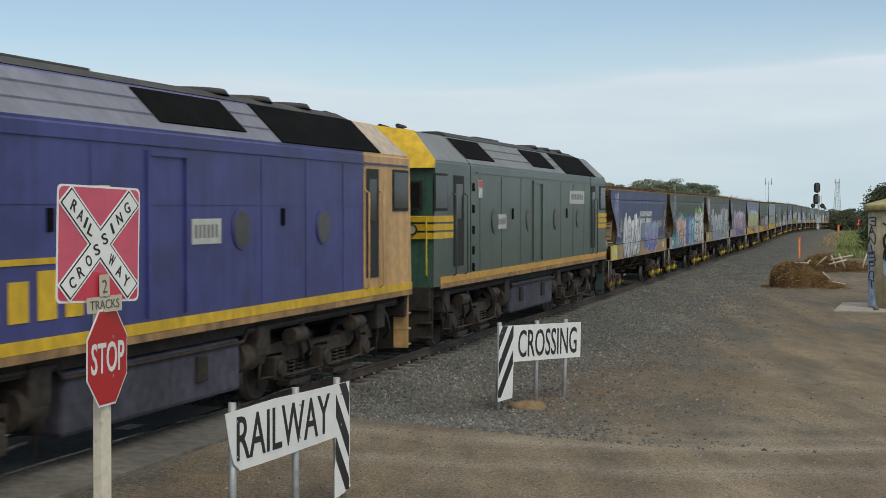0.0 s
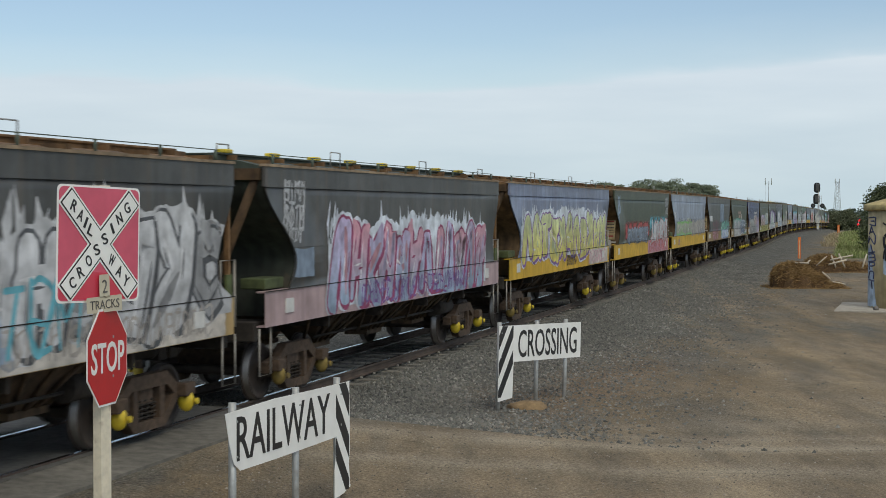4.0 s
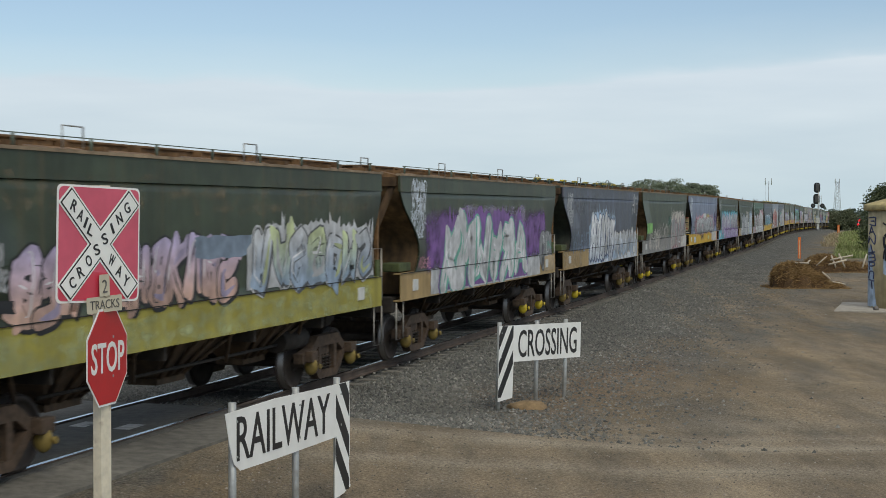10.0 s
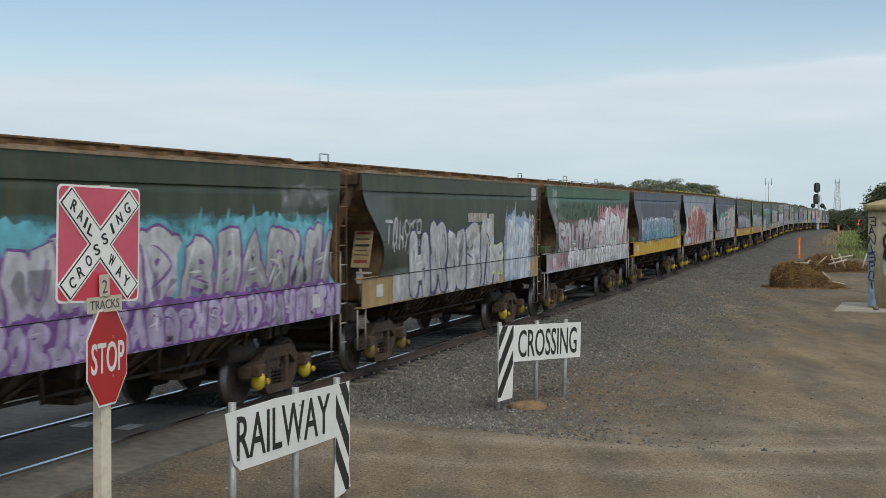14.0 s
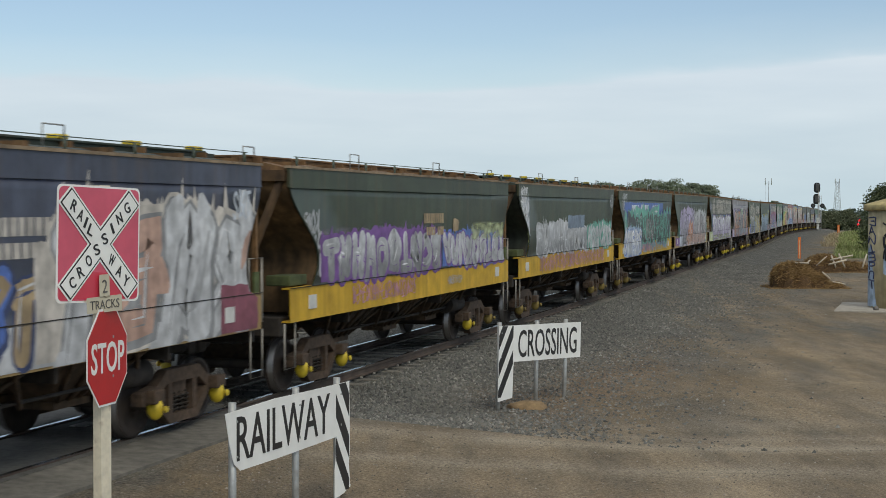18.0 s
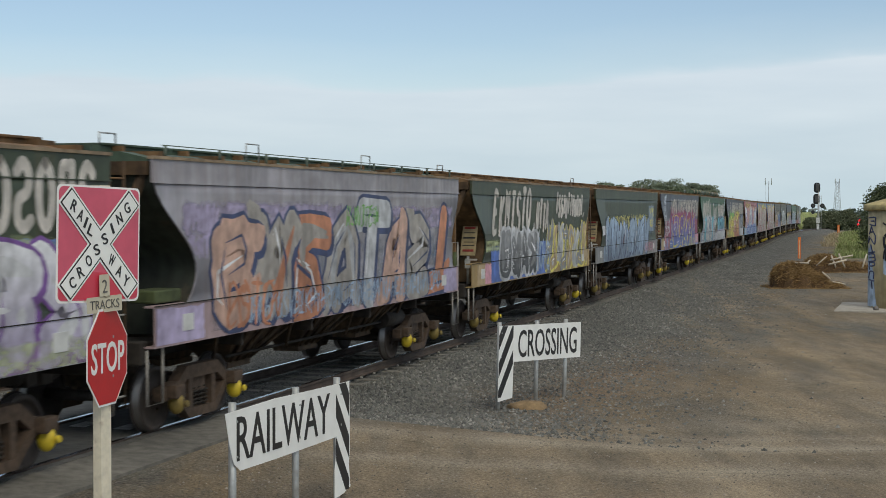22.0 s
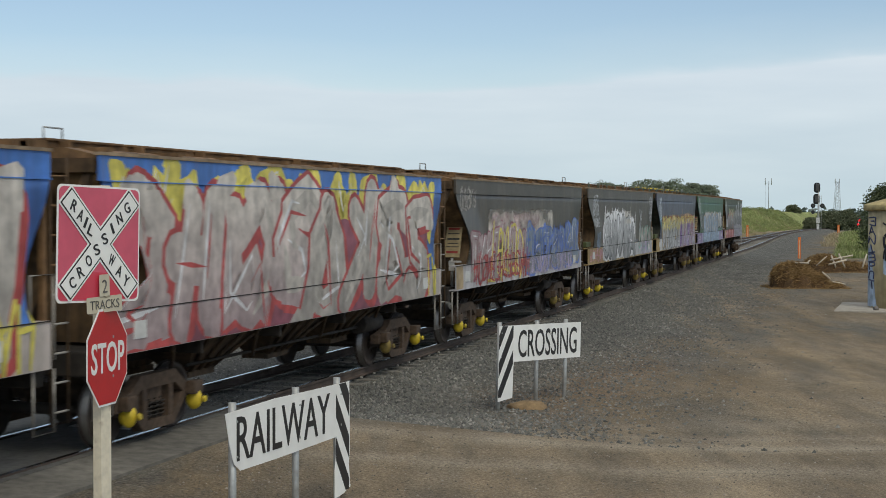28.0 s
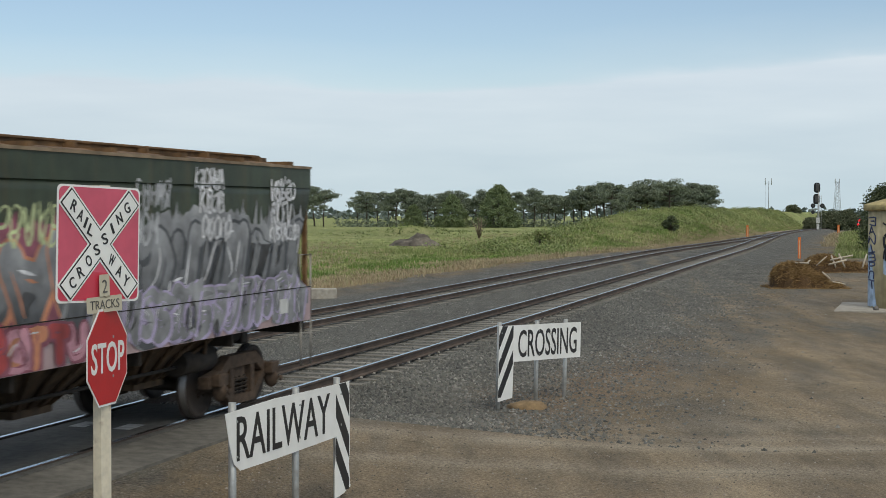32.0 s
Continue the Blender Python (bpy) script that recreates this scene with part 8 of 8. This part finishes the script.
def build_woods():
    rng = random.Random(5)
    pines = [pine(k) for k in range(5)]
    used = 0
    D = 450.0

    def col(px, y):
        return (px - 784) / 2503 * y

    spots = [(540, 1.0), (556, 1.05), (572, 0.92)]
    x = 632
    while x < 1246:
        sc = 0.86 + 0.30 * smooth(880, 1200, x) + rng.uniform(-0.14, 0.10)
        if x < 640 or x > 1248:
            sc *= 0.9
        spots.append((x, sc))
        x += rng.uniform(11, 19) if x < 1090 else rng.uniform(7, 11)
    spots += [(-300 + 34 * k, 1.0) for k in range(24)]
    for px, sc in spots:
        y = D + rng.uniform(-14, 26)
        if used < 5:
            plant(pines[used], col(px, y), y, rng.uniform(0, 360), sc)
        else:
            copy_plant(pines[used % 5], col(px, y), y, rng.uniform(0, 360), sc)
        used += 1
    big = cypress(3, 12.8, 14.5)
    plant(big, col(882, 425), 425, 0)
    copy_plant(big, col(800, 430), 430, 130, 0.78)
    copy_plant(big, col(732, 432), 432, 70, 0.55)
    # rank of undergrowth beneath the pines
    v, f = [], []
    for px in range(600, 1270, 3):
        y = 436 + rng.uniform(-6, 20)
        X0 = col(px + rng.uniform(-5, 5), y)
        leaves(v, f, Vector((X0, y, floor_z(X0, y) + rng.uniform(0.3, 1.6))), rng.uniform(1.2, 2.4), 30, 0.75, rng, 0.8)
    tagged(mesh_of("undergrowth", v, f, PINE, kind="stuff"), "dark undergrowth beneath the pines", "undergrowth")
    # woods on the horizon, distance haze put into their colour
    far = islands("haze_tinted_far_woods", [(0.095, 0.125, 0.115), (0.12, 0.15, 0.135), (0.14, 0.165, 0.145)], var=0.15)
    v, f = [], []
    for k in range(900):
        px = rng.uniform(-700, 2400)
        y = rng.uniform(900, 1300)
        X0 = col(px, y)
        leaves(v, f, Vector((X0, y, rng.uniform(0.5, 6.0) + 1.5 * noise.noise((px * 0.02, 0, 0)))), rng.uniform(4, 8), 12, 4.0, rng, 0.5)
    tagged(mesh_of("far_woods", v, f, far, kind="stuff"), "blue-green woods on the horizon, haze in their colour", "woods")
    # shrubs by the line; those past 200 m have haze in their leaf colour
    d = "dense dark green shrub by the line"
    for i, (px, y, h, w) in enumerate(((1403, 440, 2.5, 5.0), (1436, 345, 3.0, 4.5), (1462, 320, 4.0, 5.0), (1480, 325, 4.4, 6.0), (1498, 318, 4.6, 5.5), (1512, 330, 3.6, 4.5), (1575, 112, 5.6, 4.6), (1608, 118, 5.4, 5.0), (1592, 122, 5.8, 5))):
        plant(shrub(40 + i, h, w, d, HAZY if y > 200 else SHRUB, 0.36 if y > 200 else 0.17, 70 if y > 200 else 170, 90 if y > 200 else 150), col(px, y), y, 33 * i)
    plant(shrub(70, 1.8, 1.7, "small dark green bush on the grassy bank", SHRUB, 0.16, 34, 60), 25.3, 157.4, 0)
    plant(shrub(71, 1.4, 2.4, "low green bush on the grassy bank", GREEN, 0.16, 26, 50), col(958, 128), 128, 0)
    v, f = [], []
    for k in range(1500):
        s0 = rng.uniform(105, 380)
        lat = grass_edge(s0) - 2.0 - 13 * rng.random()
        if noise.noise((s0 * 0.05, lat * 0.22, 6)) > 0.03:
            leaves(v, f, ground_at(s0, lat) + Vector((0, 0, 0.15)), rng.uniform(0.5, 1.3), 60, 0.17, rng, 0.6)
    for k in range(160):
        s0, lat = rng.gauss(205, 14), rng.gauss(-54, 5)
        leaves(v, f, ground_at(s0, lat) + Vector((0, 0, 0.1)), rng.uniform(0.3, 0.8), 24, 0.2, rng, 0.45)
    tagged(mesh_of("scrub", v, f, SCRUB, kind="stuff"), "green weeds and scrub in the grass", "scrub")
    # leafless shrub in the field
    bm = bmesh.new()
    for k in range(30):
        a, b = rng.uniform(0, math.tau), rng.uniform(0.1, 0.9)
        tip = Vector((math.cos(a) * b * 1.3, math.sin(a) * b * 1.3, rng.uniform(1.0, 2.6)))
        tube(bm, [(0, 0, 0), tip * 0.5 + Vector((0, 0, 0.2)), tip], [0.03, 0.02, 0.008], 4)
    bare = tagged(empty("bare_shrub"), "leafless brown shrub standing in the field", "shrub")
    part("twigs", bm, surface("dry_twigs", (0.22, 0.165, 0.12), 0.9), bare)
    plant(bare, col(848, 168), 168, 0, 1.1)


build_woods()


def spoil_heap():
    """A low heap of grey earth and rubble out in the field."""
    x, y = -2.7, 140.0
    bm = bmesh.new()
    k = 30
    rows = [[bm.verts.new((2.9 * (2 * i / k - 1), 2.2 * (2 * j / k - 1), 0)) for j in range(k + 1)] for i in range(k + 1)]
    for r in rows:
        for v in r:
            d = math.hypot(v.co.x / 2.9, v.co.y / 2.2)
            v.co.z = 1.35 * max(0, 1 - d) ** 0.8 * (1 + 0.5 * noise.noise(v.co * 0.6)) + 0.18 * noise.noise(v.co * 3.0) * (d < 0.9) - 0.1
    for i in range(k):
        for j in range(k):
            bm.faces.new((rows[i][j], rows[i + 1][j], rows[i + 1][j + 1], rows[i][j + 1]))
    hp = tagged(part("spoil_heap", bm, surface("grey_spoil", (0.125, 0.108, 0.088), 0.95, var=0.4, grain=1.5, stain=(0.22, 0.19, 0.15), bump=0.5, bump_scale=8)), "low heap of grey earth in the grass field", "heap")
    hp.location = (x, y, floor_z(x, y) - 0.05)


spoil_heap()


def tufts(name, label, mat, n, pick, lo, hi, rng, blades=6):
    """Tufts of grass: bent three-cornered blades."""
    base = np.array([ground_at(*pick(rng)) for _ in range(n)])
    g = np.random.default_rng(n)
    base = np.repeat(base, blades, 0)
    m = len(base)
    h = np.repeat(g.uniform(lo, hi, n), blades)[:, None] * g.uniform(0.6, 1.2, (m, 1))
    a = g.uniform(0, math.tau, m)
    d = np.stack([np.cos(a), np.sin(a), np.zeros(m)], 1)
    w = np.stack([np.sin(a), -np.cos(a), np.zeros(m)], 1) * g.uniform(0.010, 0.024, (m, 1)) * (1 + h)
    up = np.array([0, 0, 1.0])
    q = base + np.concatenate([g.normal(0, 0.13, (m, 2)), np.full((m, 1), -0.03)], 1)
    bend = g.uniform(0.1, 0.6, (m, 1))
    v = np.stack([q - w, q + w, q + d * h * bend * 0.3 + w * 0.7 + up * h * 0.6, q + d * h * bend * 0.3 - w * 0.7 + up * h * 0.6, q + d * h * bend + up * h], 1).reshape(-1, 3)
    k = np.arange(m) * 5
    faces = np.stack([k, k + 1, k + 2, k + 3], 1).tolist() + np.stack([k + 3, k + 2, k + 4], 1).tolist()
    tagged(mesh_of(name, v.tolist(), faces, mat, kind="stuff"), label, "grass")


def build_grass():
    rng = random.Random(9)

    def edge(s):
        return grass_edge(s) + 0.9 * noise.noise((s * 0.12, -4, 4))

    def drift(r):
        while True:
            s0 = 40 + 290 * r.random() ** 1.6
            lat = edge(s0) - 1.0 - r.random() ** 1.5 * 34
            if noise.noise((s0 * 0.045, lat * 0.13, 12)) > 0.02:
                return s0, lat

    def tussock(r):
        while True:
            s0 = r.uniform(40, 200)
            lat = edge(s0) - 1.5 - abs(r.gauss(0, 4.5))
            if noise.noise((s0 * 0.11, lat * 0.3, 17)) > 0.12:
                return s0, lat

    tufts("dry_grass", "pinkish dry grass along the ballast", DRY, 15000, lambda r: (lambda s: (s, edge(s) - abs(r.gauss(0, 1.7)) + 0.5 + r.gauss(0, 0.3)))(r.uniform(30, 230)), 0.08, 0.30, rng)
    tufts("field_grass", "tall green grass of the field", GREEN, 30000, lambda r: (lambda s: (s, edge(s) - 1.2 - abs(r.gauss(0, 16))))(r.uniform(24, 190)), 0.04, 0.19, rng)
    tufts("lush_grass", "bright green tussocks near the field edge", LUSH, 5000, tussock, 0.12, 0.34, rng)
    tufts("field_dry_grass", "pale seeding grass in drifts over the field", DRY, 4000, drift, 0.10, 0.32, rng)
    tufts("bank_grass", "rank green grass on the bank", GREEN, 20000, lambda r: (lambda s: (s, edge(s) - 0.6 - r.random() ** 1.3 * 16))(r.uniform(105, 380)), 0.10, 0.4, rng)
    tufts("verge_grass", "green grass along the yard fence line", GREEN, 4200, lambda r: (lambda s: (s, 7.6 + abs(r.gauss(0, 3.5))))(r.uniform(106, 215)), 0.2, 0.6, rng)
    tufts("verge_dry_grass", "pale dry grass by the yard edge", DRY, 700, lambda r: (lambda s: (s, 7.0 + r.gauss(0, 0.5)))(r.uniform(140, 230)), 0.2, 0.5, rng)


build_grass()

# ---------------------------------------------------------------- sleepers, fastenings and ballast
def build_sleepers():
    bm = bmesh.new()
    soft_box(bm, -0.115, 0.115, -1.22, 1.22, -0.30, -0.162, 0.012)
    me = bpy.data.meshes.new("sleeper")
    bm.to_mesh(me)
    bm.free()
    me.materials.append(SLEEPER)
    rng = random.Random(21)
    for tr, lat_of, s0, s1 in ((main_track, lambda s: 0.0, 19.8, 118), (loop_track, loop_lat, 19.8, 118)):
        s = s0
        while s < s1:
            o = new("sleeper", me)
            o.parent = tr
            p = on_line(s, lat_of(s), rng.uniform(-0.046, -0.028))
            o.matrix_basis = pose(*p, 0, 0, heading(s) + rng.uniform(-1, 1))
            s += 0.685
    verts, faces = [], []
    for lat_of, s1 in ((lambda s: 0.0, 330), (loop_lat, 184)):
        s = 118
        while s < s1:
            k = len(verts)
            for a, b in ((-0.115, -1.22), (0.115, -1.22), (0.115, 1.22), (-0.115, 1.22)):
                verts.append(on_line(s + a, lat_of(s) + b, -0.200))
            for a, b in ((-0.115, -1.22), (0.115, -1.22), (0.115, 1.22), (-0.115, 1.22)):
                verts.append(on_line(s + a, lat_of(s) + b, -0.30))
            faces += [(k, k + 1, k + 2, k + 3), (k, k + 4, k + 5, k + 1), (k + 1, k + 5, k + 6, k + 2), (k + 2, k + 6, k + 7, k + 3), (k + 3, k + 7, k + 4, k)]
            s += 0.685
    clips_v, clips_f = [], []
    s = 19.8
    while s < 110:
        for side in (-0.8, 0.8):
            for o in (math.copysign(0.10, side),):
                k = len(clips_v)
                for a in (-0.03, 0.03):
                    for b in (-0.018, 0.018):
                        for z in (-0.18, -0.15):
                            clips_v.append(on_line(s + a, side + o + b, z))
                clips_f += [tuple(k + i for i in q) for q in ((0, 1, 3, 2), (4, 6, 7, 5), (0, 4, 5, 1), (2, 3, 7, 6), (0, 2, 6, 4), (1, 5, 7, 3))]
        s += 0.685
    mesh_of("rail_fastenings", clips_v, clips_f, surface("dusty_clips", (0.36, 0.335, 0.29), 0.8, var=0.3), main_track, "stuff")
    mesh_of("far_sleepers", verts, faces, SLEEPER, main_track, "stuff")


build_sleepers()


def stones(name, label, cols, n, pick, size, rng, parent=None):
    """Broken stones: squashed random tetra-to-octahedra lying on the ground."""
    verts, faces = [], []
    for _ in range(n):
        s, lat, up = pick(rng)
        p = ground_at(s, lat) + Vector((0, 0, up))
        r = size * rng.uniform(0.55, 1.5)
        a = rng.uniform(0, math.tau)
        ca, sa = math.cos(a), math.sin(a)
        k = len(verts)
        for x, y, z in ((1, 0, 0), (0, 0.8, 0), (-1, 0, 0), (0, -0.8, 0), (0.1, 0.1, 0.7), (0, 0, -0.6)):
            x, y, z = x * rng.uniform(0.6, 1.2) * r, y * rng.uniform(0.6, 1.2) * r, (z + rng.uniform(-0.25, 0.25)) * r
            verts.append(p + Vector((x * ca - y * sa, x * sa + y * ca, z)))
        faces += [(k, k + 1, k + 4), (k + 1, k + 2, k + 4), (k + 2, k + 3, k + 4), (k + 3, k, k + 4), (k + 1, k, k + 5), (k + 2, k + 1, k + 5), (k + 3, k + 2, k + 5), (k, k + 3, k + 5)]
    ob = mesh_of(name, verts, faces, islands(name + "_tones", cols, var=0.2), parent, "stuff")
    return tagged(ob, label, "stones")


def build_stones():
    rng = random.Random(31)
    greys = [(0.056, 0.058, 0.054), (0.112, 0.113, 0.104), (0.178, 0.176, 0.160), (0.092, 0.087, 0.074), (0.29, 0.28, 0.25)]
    browns = [(0.09, 0.078, 0.062), (0.16, 0.138, 0.11), (0.24, 0.207, 0.165), (0.38, 0.34, 0.29)]

    def shoulder(r):
        s = 20 + 70 * r.random() ** 1.6
        return s, 1.12 + abs(r.gauss(0, 2.3)), 0.0

    def bed(r):
        s = 20 + 60 * r.random() ** 1.4
        return s, r.uniform(-4.0, 1.25), -0.006

    def loose(r):
        s = 14 + 60 * r.random() ** 1.5
        return s, 2.5 + 11 * r.random(), -0.003

    stones("shoulder_ballast", "grey broken-stone ballast on the track shoulder", greys, 44000, shoulder, 0.035, rng)
    stones("bed_ballast", "grey broken-stone ballast between the rails", greys, 24000, bed, 0.030, rng)
    stones("loose_gravel", "loose gravel scattered over the yard", browns, 14000, loose, 0.018, rng)


build_stones()

# ---------------------------------------------------------------- motion of the train
def lead(t):
    """Where the rear of the first wagon's body stands along the line at t seconds."""
    return 60.306 - 17.571 * t - 0.03407 * t * t


def stand(s, half):
    """Pose of a vehicle whose bogies stand half a base either side of s."""
    a, b = on_line(s - half), on_line(s + half)
    d = b - a
    return pose(*((a + b) / 2), 0, -math.degrees(math.atan2(d.z, math.hypot(d.x, d.y))), math.degrees(math.atan2(d.y, d.x)))


def motions():
    times = [min(32.0, 0.8 * k) for k in range(41)]
    for k, w in enumerate(wagons):
        walk(w, [(t, stand(lead(t) + 14.3 * k - 6.625, 4.75)) for t in times])
    walk(green_loco, [(t, stand(lead(t) - 14.34 - 9.42, 5.5)) for t in times])
    walk(blue_loco, [(t, stand(lead(t) - 14.34 - 20.15 - 9.42, 5.5)) for t in times])
    # wheels: every set of one size rolls alike
    rolled = {}
    for v in wagons + [green_loco, blue_loco]:
        for bo in v.children:
            if not bo.name.startswith("bogie"):
                continue
            for ws in bo.children:
                if not ws.name.startswith("wheelset"):
                    continue
                key = (round(ws.location.x, 2), round(ws.location.z, 3))
                if key not in rolled:
                    r = key[1]
                    walk(ws, [(f / FPS, pose(*ws.location, 0, math.degrees((lead(f / FPS) - lead(0)) / r), 0)) for f in range(0, 32 * FPS + 1)])
                    rolled[key] = ws
                else:
                    src = rolled[key].animation_data
                    ws.rotation_mode = "QUATERNION"
                    ws.animation_data_create()
                    ws.animation_data.action = src.action
                    ws.animation_data.action_slot = src.action_slot


motions()
